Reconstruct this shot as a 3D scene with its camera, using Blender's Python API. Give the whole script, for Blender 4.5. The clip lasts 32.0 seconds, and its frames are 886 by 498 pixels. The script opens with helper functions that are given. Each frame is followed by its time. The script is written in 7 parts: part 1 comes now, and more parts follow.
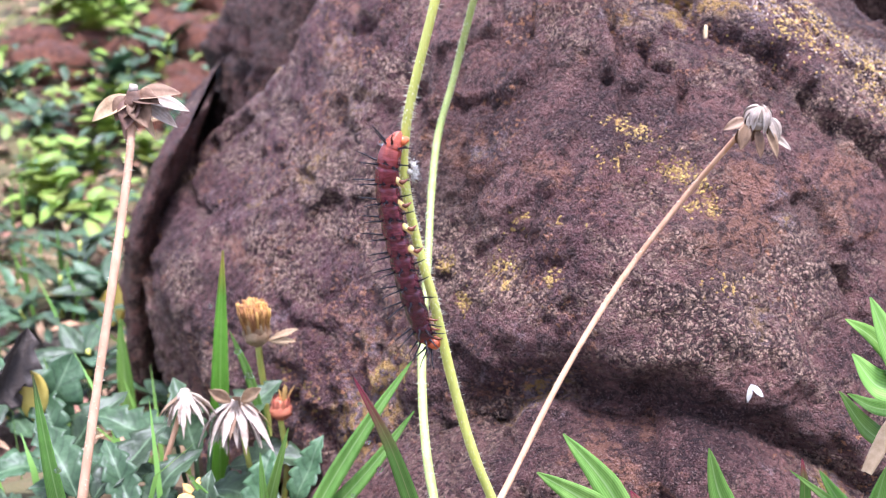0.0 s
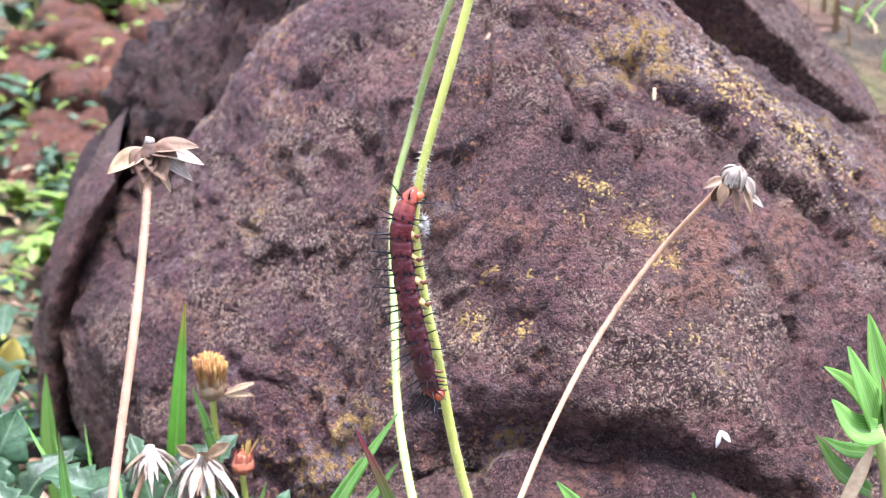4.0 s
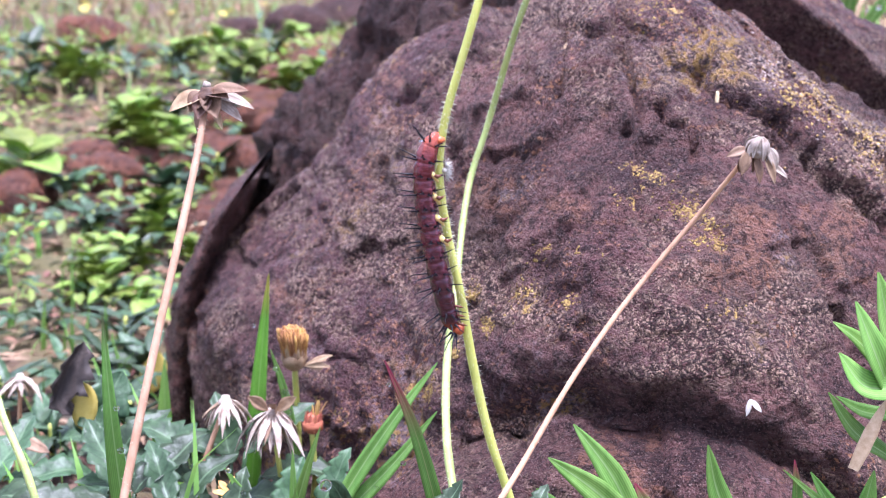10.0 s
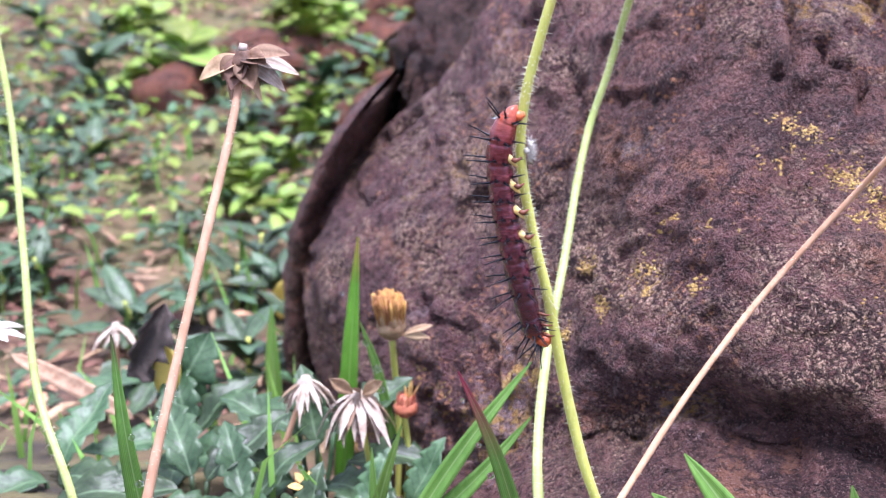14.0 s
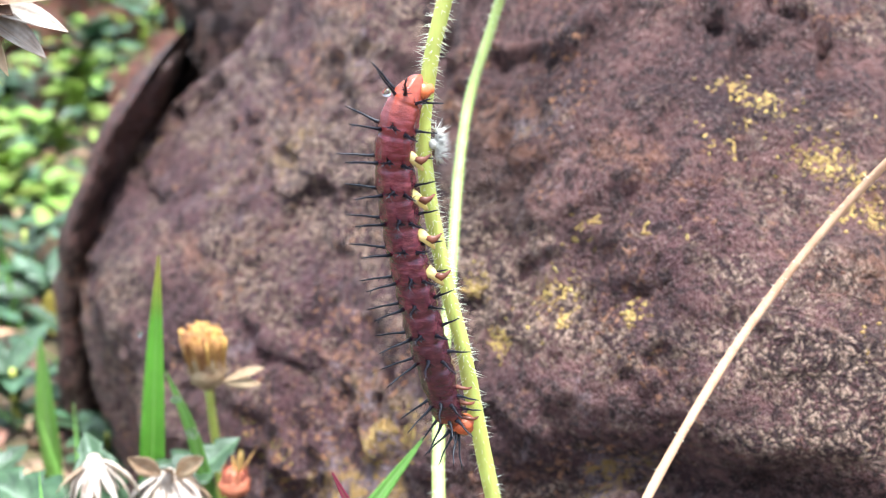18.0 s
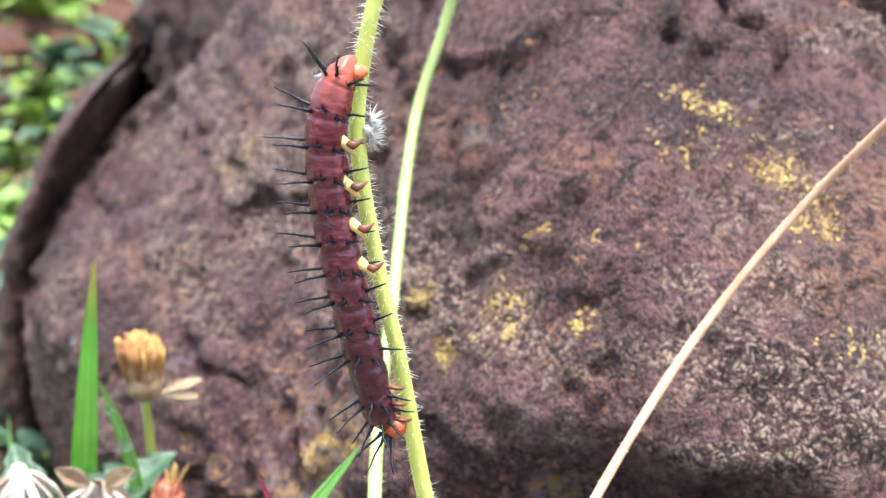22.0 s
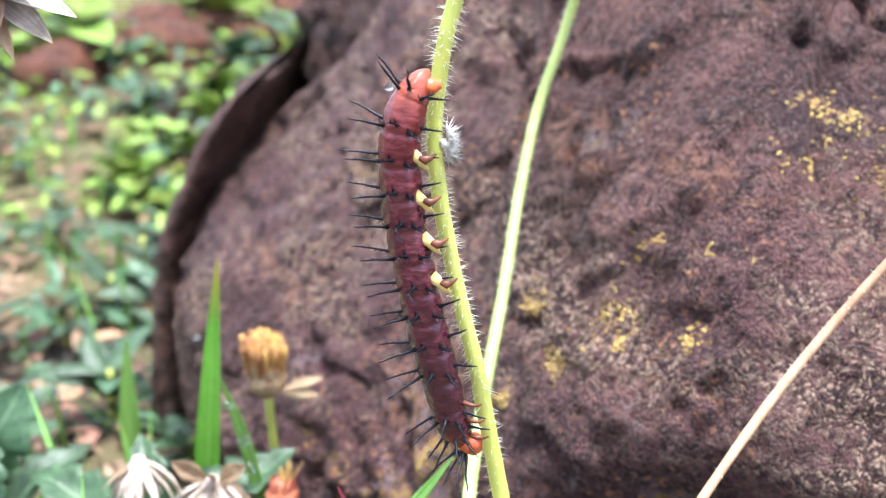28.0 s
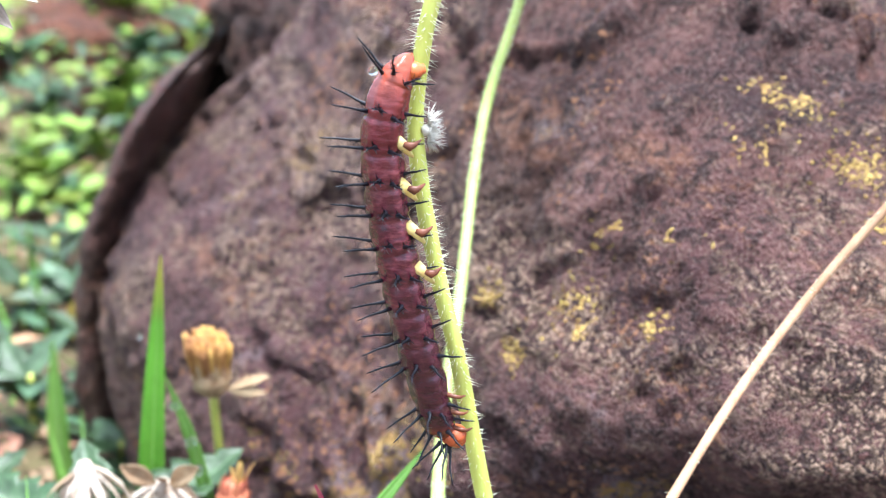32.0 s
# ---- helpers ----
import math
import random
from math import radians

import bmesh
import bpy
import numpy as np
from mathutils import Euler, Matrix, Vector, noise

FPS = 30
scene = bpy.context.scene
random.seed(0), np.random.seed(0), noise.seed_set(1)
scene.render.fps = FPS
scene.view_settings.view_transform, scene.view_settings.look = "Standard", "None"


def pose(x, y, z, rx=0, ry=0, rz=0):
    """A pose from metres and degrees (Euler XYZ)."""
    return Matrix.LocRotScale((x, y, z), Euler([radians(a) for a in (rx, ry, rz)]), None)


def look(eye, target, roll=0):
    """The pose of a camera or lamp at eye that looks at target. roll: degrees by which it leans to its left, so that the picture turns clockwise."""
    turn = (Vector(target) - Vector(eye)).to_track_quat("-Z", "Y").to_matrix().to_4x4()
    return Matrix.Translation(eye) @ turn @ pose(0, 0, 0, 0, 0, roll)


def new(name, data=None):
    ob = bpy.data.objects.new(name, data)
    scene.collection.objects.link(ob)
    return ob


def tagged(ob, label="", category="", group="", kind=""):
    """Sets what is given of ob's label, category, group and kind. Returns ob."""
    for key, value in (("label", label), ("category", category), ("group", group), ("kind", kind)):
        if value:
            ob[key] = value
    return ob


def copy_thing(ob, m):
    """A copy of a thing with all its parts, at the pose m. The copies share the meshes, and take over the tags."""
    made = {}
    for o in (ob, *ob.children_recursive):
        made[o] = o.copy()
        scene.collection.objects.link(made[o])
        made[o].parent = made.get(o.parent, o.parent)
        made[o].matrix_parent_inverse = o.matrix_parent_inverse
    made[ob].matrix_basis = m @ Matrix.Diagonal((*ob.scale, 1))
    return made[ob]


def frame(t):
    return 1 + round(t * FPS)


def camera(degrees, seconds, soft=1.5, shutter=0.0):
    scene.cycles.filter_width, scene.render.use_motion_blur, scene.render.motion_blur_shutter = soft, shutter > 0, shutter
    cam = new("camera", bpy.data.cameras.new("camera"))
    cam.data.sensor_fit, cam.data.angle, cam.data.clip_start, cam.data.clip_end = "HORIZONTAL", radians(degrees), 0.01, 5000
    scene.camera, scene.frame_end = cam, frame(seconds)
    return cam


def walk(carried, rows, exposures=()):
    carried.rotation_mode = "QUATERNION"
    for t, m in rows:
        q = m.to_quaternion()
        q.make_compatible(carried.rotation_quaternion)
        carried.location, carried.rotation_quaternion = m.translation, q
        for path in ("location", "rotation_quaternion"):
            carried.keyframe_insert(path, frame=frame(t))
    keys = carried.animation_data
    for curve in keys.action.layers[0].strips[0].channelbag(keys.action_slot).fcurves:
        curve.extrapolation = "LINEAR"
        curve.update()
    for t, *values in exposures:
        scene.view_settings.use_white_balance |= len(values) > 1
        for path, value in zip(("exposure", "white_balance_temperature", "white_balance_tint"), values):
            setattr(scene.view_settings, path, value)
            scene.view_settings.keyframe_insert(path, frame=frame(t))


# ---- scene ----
from mathutils.bvhtree import BVHTree

# Macro shot: a spiny caterpillar on a hairy flower stem in front of a weathered boulder.
cam = camera(38.42, 32.0, 1.1)
# the lens stays focused on the caterpillar, whose middle is here
CATERPILLAR = new("caterpillar")
CATERPILLAR.location = (-0.0020, 0.0030, 0.0900)
cam.data.dof.use_dof = True
cam.data.dof.focus_object = CATERPILLAR
cam.data.dof.aperture_fstop = 41.0

PATH = [
    (0, -0.00720, -0.18160, 0.15497, 70.242, 0.745, -3.409),
    (0.5, -0.00778, -0.17926, 0.15490, 68.471, 0.551, -3.955),
    (1, -0.00975, -0.17693, 0.15429, 67.906, 0.459, -4.197),
    (1.5, -0.01607, -0.17426, 0.15475, 67.950, 0.459, -4.446),
    (2, -0.02394, -0.17528, 0.15345, 68.055, -0.316, -6.136),
    (2.5, -0.03028, -0.17532, 0.15554, 68.404, -1.014, -8.539),
    (4.5, -0.03635, -0.18544, 0.15636, 75.671, -1.537, -11.067),
    (5, -0.03497, -0.18752, 0.15444, 79.190, -1.456, -9.534),
    (5.5, -0.02794, -0.18121, 0.15794, 81.495, -1.103, -8.758),
    (6, -0.02387, -0.17984, 0.16193, 83.799, -0.381, -8.508),
    (6.5, -0.02404, -0.18241, 0.16457, 84.772, 0.032, -8.332),
    (7, -0.02406, -0.18441, 0.16319, 85.270, -0.036, -8.050),
    (7.5, -0.02446, -0.18823, 0.16123, 85.654, -0.000, -7.628),
    (8, -0.02393, -0.19273, 0.16088, 86.011, -0.045, -7.405),
    (8.5, -0.02206, -0.19759, 0.15611, 85.298, -0.680, -5.451),
    (9, -0.02090, -0.20167, 0.14663, 82.011, -1.270, -3.070),
    (9.5, -0.01208, -0.20619, 0.13783, 78.987, -1.366, -1.680),
    (10, -0.00802, -0.21143, 0.13354, 77.843, -1.391, -1.356),
    (10.5, -0.00914, -0.21321, 0.13427, 77.572, -1.398, -1.337),
    (11, -0.01062, -0.21396, 0.13711, 77.401, -1.275, -1.355),
    (11.5, -0.01069, -0.21249, 0.14001, 77.368, -1.152, -2.348),
    (12, -0.01372, -0.21252, 0.14375, 77.274, -1.052, -3.520),
    (12.5, -0.01352, -0.21336, 0.14360, 77.165, -1.131, -3.869),
    (13, -0.00669, -0.21560, 0.14360, 76.703, -0.376, 0.089),
    (13.5, 0.00322, -0.20372, 0.14627, 74.385, 0.423, 5.653),
    (14, 0.00921, -0.16899, 0.14402, 71.594, 0.402, 7.431),
    (14.5, 0.01351, -0.13665, 0.14578, 69.520, 0.775, 4.662),
    (16.5, -0.00380, -0.09550, 0.13674, 66.106, -0.611, -2.932),
    (17, -0.00405, -0.10327, 0.13217, 68.207, -0.696, -2.830),
    (17.5, -0.00363, -0.10283, 0.13433, 69.558, -0.691, -2.775),
    (18, -0.00664, -0.10832, 0.13150, 70.028, -0.787, -2.659),
    (18.5, -0.00744, -0.10937, 0.13198, 70.155, -0.908, -2.617),
    (19, -0.00509, -0.11021, 0.12864, 70.136, -1.295, -2.496),
    (19.5, -0.00390, -0.11017, 0.12806, 70.389, -1.284, -2.493),
    (20, -0.00172, -0.11009, 0.12554, 70.620, -1.435, -2.360),
    (20.5, -0.00116, -0.10832, 0.12729, 71.022, -1.508, -2.381),
    (21, 0.00024, -0.10620, 0.12600, 71.319, -1.988, -2.745),
    (21.5, -0.00136, -0.10472, 0.12614, 71.589, -1.880, -3.195),
    (22, -0.00319, -0.10498, 0.12589, 71.807, -2.166, -3.664),
    (22.5, -0.00494, -0.10463, 0.12560, 72.090, -2.452, -4.103),
    (23, -0.00518, -0.10625, 0.12656, 72.014, -2.561, -4.293),
    (23.5, -0.00383, -0.10861, 0.12563, 72.009, -2.597, -4.174),
    (24, -0.00171, -0.11136, 0.12362, 71.830, -2.347, -3.505),
    (24.5, -0.00121, -0.11218, 0.12513, 71.743, -1.826, -1.572),
    (25, -0.00222, -0.11422, 0.12835, 71.599, -1.407, 0.690),
    (25.5, -0.00210, -0.11572, 0.13095, 71.514, -1.169, 2.977),
    (26, 0.00338, -0.11964, 0.13304, 71.423, -0.875, 4.424),
    (26.5, 0.00781, -0.11257, 0.13114, 71.380, -0.680, 4.815),
    (28.5, 0.00547, -0.10170, 0.12773, 70.914, -0.797, 4.628),
    (29, 0.00459, -0.10052, 0.12911, 70.751, -0.840, 4.515),
    (29.5, 0.00402, -0.09986, 0.12894, 70.910, -1.090, 3.553),
    (30, 0.00484, -0.09873, 0.12807, 70.977, -1.360, 2.289),
    (30.5, 0.00403, -0.09872, 0.12775, 70.972, -1.157, 1.423),
    (31, 0.00189, -0.09708, 0.12919, 70.981, -0.943, 0.741),
    (31.5, 0.00022, -0.09960, 0.12675, 71.037, -1.011, 0.306),
    (32, -0.00100, -0.10070, 0.12623, 71.035, -1.229, -0.004),
]
EXPOSURES = [(0, 1.80, 5600, 27), (1, 1.93, 5600, 26), (2.5, 1.96, 5600, 25), (4.5, 1.9, 5500, 18), (5, 1.78, 5500, 17), (6, 1.28, 5700, 16), (8, 0.72, 6350, 17), (9, 1.04, 6300, 17), (10, 1.70, 5450, 31), (12.5, 1.72, 5450, 32), (14, 1.62, 5600, 29), (16.5, 2.14, 5680, 8), (18, 2.07, 5720, 8), (25, 2.05, 5720, 7), (26.5, 2.0, 5720, 12), (32, 2.06, 5700, 8)]
walk(cam, [(t, pose(*row)) for t, *row in PATH], EXPOSURES)

# ---- light: bright overcast, mist over the hill ----
world = bpy.data.worlds.new("overcast_sky")
scene.world = world
world.use_nodes = True
wn = world.node_tree.nodes
sky = wn.new("ShaderNodeTexSky")
sky.sky_type = "NISHITA"
sky.sun_disc = False
sky.sun_elevation = radians(80)
sky.sun_rotation = radians(118)
sky.altitude = 300
sky.air_density = 1.0
sky.dust_density = 1.0
sky.ozone_density = 2.0
cloud = wn.new("ShaderNodeMix")
cloud.data_type = "RGBA"
cloud.inputs["Factor"].default_value = 0.9
# an overcast vault: bright overhead, dimmer and bluer in the mist low down
way = wn.new("ShaderNodeTexCoord")
height = wn.new("ShaderNodeSeparateXYZ")
world.node_tree.links.new(way.outputs["Generated"], height.inputs[0])
vault = wn.new("ShaderNodeValToRGB")
vault.color_ramp.elements[0].position, vault.color_ramp.elements[0].color = 0.0, (0.46, 0.52, 0.61, 1)
vault.color_ramp.elements[1].position, vault.color_ramp.elements[1].color = 0.95, (1.0, 1.0, 1.0, 1)
mist = vault.color_ramp.elements.new(0.16)
mist.color = (0.40, 0.49, 0.63, 1)
world.node_tree.links.new(height.outputs["Z"], vault.inputs["Fac"])
glow = wn.new("ShaderNodeVectorMath")
glow.operation = "SCALE"
glow.inputs["Scale"].default_value = 8.6
world.node_tree.links.new(vault.outputs["Color"], glow.inputs[0])
world.node_tree.links.new(glow.outputs[0], cloud.inputs[7])
world.node_tree.links.new(sky.outputs["Color"], cloud.inputs[6])
wn["Background"].inputs["Strength"].default_value = 0.098
world.node_tree.links.new(cloud.outputs[2], wn["Background"].inputs["Color"])
sun_data = bpy.data.lights.new("sun", "SUN")
sun_data.energy = 3.0
sun_data.angle = radians(16)
sun_data.color = (1.0, 0.97, 0.92)
sun = new("sun", sun_data)
sun.matrix_basis = look((0.20, -0.06, 1.3), (0.0, 0.05, 0.05))

# ---- helpers of this scene ----
CM = 0.01
rng = random.Random(7)


def part(name, bm, material, parent, label=""):
    """One mesh object under a thing or a part."""
    me = bpy.data.meshes.new(name)
    bm.to_mesh(me)
    bm.free()
    me.shade_smooth()
    me.materials.append(material)
    ob = new(name, me)
    ob.parent = parent
    if label:
        ob["label"] = label
    return ob


def share(name, me, m, parent):
    """A repeated piece that shares its mesh."""
    ob = new(name, me)
    ob.parent = parent
    ob.matrix_basis = m
    return ob


def solid(name, bm, material, smooth=True):
    """A top-level thing made of one mesh."""
    me = bpy.data.meshes.new(name)
    bm.to_mesh(me)
    bm.free()
    if smooth:
        me.shade_smooth()
    me.materials.append(material)
    return new(name, me)


def from_arrays(name, verts, faces, material, smooth=True):
    me = bpy.data.meshes.new(name)
    me.from_pydata([tuple(v) for v in verts], [], [tuple(f) for f in faces])
    if smooth:
        me.shade_smooth()
    me.materials.append(material)
    return me


def thing(name, label, category, at=(0, 0, 0), group="", kind=""):
    ob = new(name)
    ob.empty_display_size = 0.01
    ob.location = at
    return tagged(ob, label, category, group, kind)


def smooth_step(a, b, x):
    t = np.clip((np.asarray(x, float) - a) / (b - a), 0, 1)
    return t * t * (3 - 2 * t)


def lattice(i, seed):
    """Pseudo-random values in -1..1 for rows of whole numbers."""
    h = (i[..., 0] * 374761393 + i[..., 1] * 668265263 + i[..., 2] * 1274126177 + seed * 974634541) & 0xFFFFFFFF
    h = ((h ^ (h >> 13)) * 1103515245) & 0xFFFFFFFF
    h = ((h ^ (h >> 16)) * 2654435761) & 0xFFFFFFFF
    return ((h ^ (h >> 15)) & 0xFFFFFF) / 8388607.5 - 1


def vnoise(p, seed=0):
    """Smooth value noise for rows of points."""
    p = np.asarray(p, float)
    base = np.floor(p).astype(np.int64)
    f = p - base
    f = f * f * f * (f * (f * 6 - 15) + 10)
    out = 0
    for dx in (0, 1):
        for dy in (0, 1):
            for dz in (0, 1):
                w = (f[..., 0] if dx else 1 - f[..., 0]) * (f[..., 1] if dy else 1 - f[..., 1]) * (f[..., 2] if dz else 1 - f[..., 2])
                out = out + w * lattice(base + (dx, dy, dz), seed)
    return out


def fbm(p, octaves=4, seed=0, gain=0.5):
    out, amp, p = 0, 1.0, np.asarray(p, float)
    for k in range(octaves):
        out = out + amp * vnoise(p, seed + 17 * k)
        p, amp = p * 2.03 + 5.1, amp * gain
    return out


def spline(points, n):
    """n points along a smooth curve through the given ones."""
    p = np.array(points, float)
    q = np.vstack([2 * p[0] - p[1], p, 2 * p[-1] - p[-2]])
    out = []
    for s in np.linspace(0, len(p) - 1, n):
        i = min(int(s), len(p) - 2)
        t = s - i
        a, b, c, d = q[i], q[i + 1], q[i + 2], q[i + 3]
        out.append(0.5 * (2 * b + (c - a) * t + (2 * a - 5 * b + 4 * c - d) * t * t + (3 * b - a - 3 * c + d) * t**3))
    return np.array(out)


def frames_along(path):
    """Tangent and two normals at each point of a path."""
    t = np.gradient(path, axis=0)
    t /= np.linalg.norm(t, axis=1)[:, None] + 1e-12
    ref = np.array([0.0, -1.0, 0.05])
    a = np.cross(t, ref)
    a /= np.linalg.norm(a, axis=1)[:, None] + 1e-9
    return t, a, np.cross(a, t)


def tube_into(bm, path, radii, sides=10, squash=1.0, closed=True):
    """A tube along a path, added to bm."""
    path = np.asarray(path, float)
    radii = np.broadcast_to(np.asarray(radii, float), (len(path),))
    _, a, b = frames_along(path)
    rings = []
    for c, r, u, v in zip(path, radii, a, b):
        rings.append([bm.verts.new(c + r * (math.cos(k * math.tau / sides) * u + squash * math.sin(k * math.tau / sides) * v)) for k in range(sides)])
    for r0, r1 in zip(rings, rings[1:]):
        for k in range(sides):
            bm.faces.new((r0[k], r0[(k + 1) % sides], r1[(k + 1) % sides], r1[k]))
    if closed:
        bm.faces.new(rings[0][::-1])
        bm.faces.new(rings[-1])
    return bm


def spike_into(bm, root, tip, r, sides=4):
    """A thin pointed hair."""
    root, tip = Vector(root), Vector(tip)
    ax = (tip - root).normalized()
    u = ax.orthogonal().normalized()
    v = ax.cross(u)
    ring = [bm.verts.new(root + r * (math.cos(k * math.tau / sides) * u + math.sin(k * math.tau / sides) * v)) for k in range(sides)]
    top = bm.verts.new(tip)
    for k in range(sides):
        bm.faces.new((ring[k], ring[(k + 1) % sides], top))


# ---- materials ----
def material(name, stops, scale=300.0, detail=6.0, rough=0.7, bump=0.3, bump_scale=None, spec=0.4, stretch=(1, 1, 1), transmission=0.0, island=0.0, distance=0.0003, metal=0.0, sub=0.0):
    """Noise-coloured surface with a second, larger variation and fine relief."""
    m = bpy.data.materials.new(name)
    m.use_nodes = True
    nodes, links = m.node_tree.nodes, m.node_tree.links
    b = nodes["Principled BSDF"]
    tc = nodes.new("ShaderNodeTexCoord")
    mp = nodes.new("ShaderNodeMapping")
    mp.inputs["Scale"].default_value = stretch
    links.new(tc.outputs["Object"], mp.inputs["Vector"])
    n = nodes.new("ShaderNodeTexNoise")
    n.inputs["Scale"].default_value, n.inputs["Detail"].default_value, n.inputs["Roughness"].default_value = scale, detail, 0.65
    links.new(mp.outputs["Vector"], n.inputs["Vector"])
    ramp = nodes.new("ShaderNodeValToRGB")
    el = ramp.color_ramp.elements
    while len(el) < len(stops):
        el.new(0.5)
    for e, (pos, col) in zip(el, stops):
        e.position, e.color = pos, (*col, 1)
    links.new(n.outputs["Fac"], ramp.inputs["Fac"])
    big = nodes.new("ShaderNodeTexNoise")
    big.inputs["Scale"].default_value, big.inputs["Detail"].default_value = scale / 9, 3
    links.new(tc.outputs["Object"], big.inputs["Vector"])
    hsv = nodes.new("ShaderNodeHueSaturation")
    val = nodes.new("ShaderNodeMapRange")
    val.inputs["From Min"].default_value, val.inputs["From Max"].default_value = 0.3, 0.7
    val.inputs["To Min"].default_value, val.inputs["To Max"].default_value = 0.75, 1.25
    links.new(big.outputs["Fac"], val.inputs["Value"])
    fac = val.outputs["Result"]
    if island:
        geo = nodes.new("ShaderNodeNewGeometry")
        inf = nodes.new("ShaderNodeObjectInfo")
        add = nodes.new("ShaderNodeMath")
        add.operation = "ADD"
        links.new(geo.outputs["Random Per Island"], add.inputs[0])
        links.new(inf.outputs["Random"], add.inputs[1])
        fr = nodes.new("ShaderNodeMath")
        fr.operation = "FRACT"
        links.new(add.outputs[0], fr.inputs[0])
        mr = nodes.new("ShaderNodeMapRange")
        mr.inputs["To Min"].default_value, mr.inputs["To Max"].default_value = 1 - island, 1 + island
        links.new(fr.outputs[0], mr.inputs["Value"])
        mul = nodes.new("ShaderNodeMath")
        mul.operation = "MULTIPLY"
        links.new(fac, mul.inputs[0])
        links.new(mr.outputs["Result"], mul.inputs[1])
        fac = mul.outputs[0]
        hr = nodes.new("ShaderNodeMapRange")
        hr.inputs["To Min"].default_value, hr.inputs["To Max"].default_value = 0.5 - island * 0.06, 0.5 + island * 0.04
        links.new(fr.outputs[0], hr.inputs["Value"])
        links.new(hr.outputs["Result"], hsv.inputs["Hue"])
    links.new(fac, hsv.inputs["Value"])
    links.new(ramp.outputs["Color"], hsv.inputs["Color"])
    links.new(hsv.outputs["Color"], b.inputs["Base Color"])
    b.inputs["Roughness"].default_value = rough
    b.inputs["Specular IOR Level"].default_value = spec
    b.inputs["Metallic"].default_value = metal
    if sub:
        b.inputs["Subsurface Weight"].default_value = sub
        b.inputs["Subsurface Radius"].default_value = (0.002, 0.001, 0.0005)
        b.inputs["Subsurface Scale"].default_value = 1.0
    if bump:
        bn = nodes.new("ShaderNodeTexNoise")
        bn.inputs["Scale"].default_value, bn.inputs["Detail"].default_value, bn.inputs["Roughness"].default_value = bump_scale or scale * 2, 5, 0.6
        links.new(mp.outputs["Vector"], bn.inputs["Vector"])
        bp = nodes.new("ShaderNodeBump")
        bp.inputs["Strength"].default_value, bp.inputs["Distance"].default_value = bump, distance
        links.new(bn.outputs["Fac"], bp.inputs["Height"])
        links.new(bp.outputs["Normal"], b.inputs["Normal"])
    if transmission:
        tr = nodes.new("ShaderNodeBsdfTranslucent")
        links.new(hsv.outputs["Color"], tr.inputs["Color"])
        mix = nodes.new("ShaderNodeMixShader")
        mix.inputs["Fac"].default_value = transmission
        links.new(b.outputs["BSDF"], mix.inputs[1])
        links.new(tr.outputs["BSDF"], mix.inputs[2])
        links.new(mix.outputs["Shader"], nodes["Material Output"].inputs["Surface"])
    return m


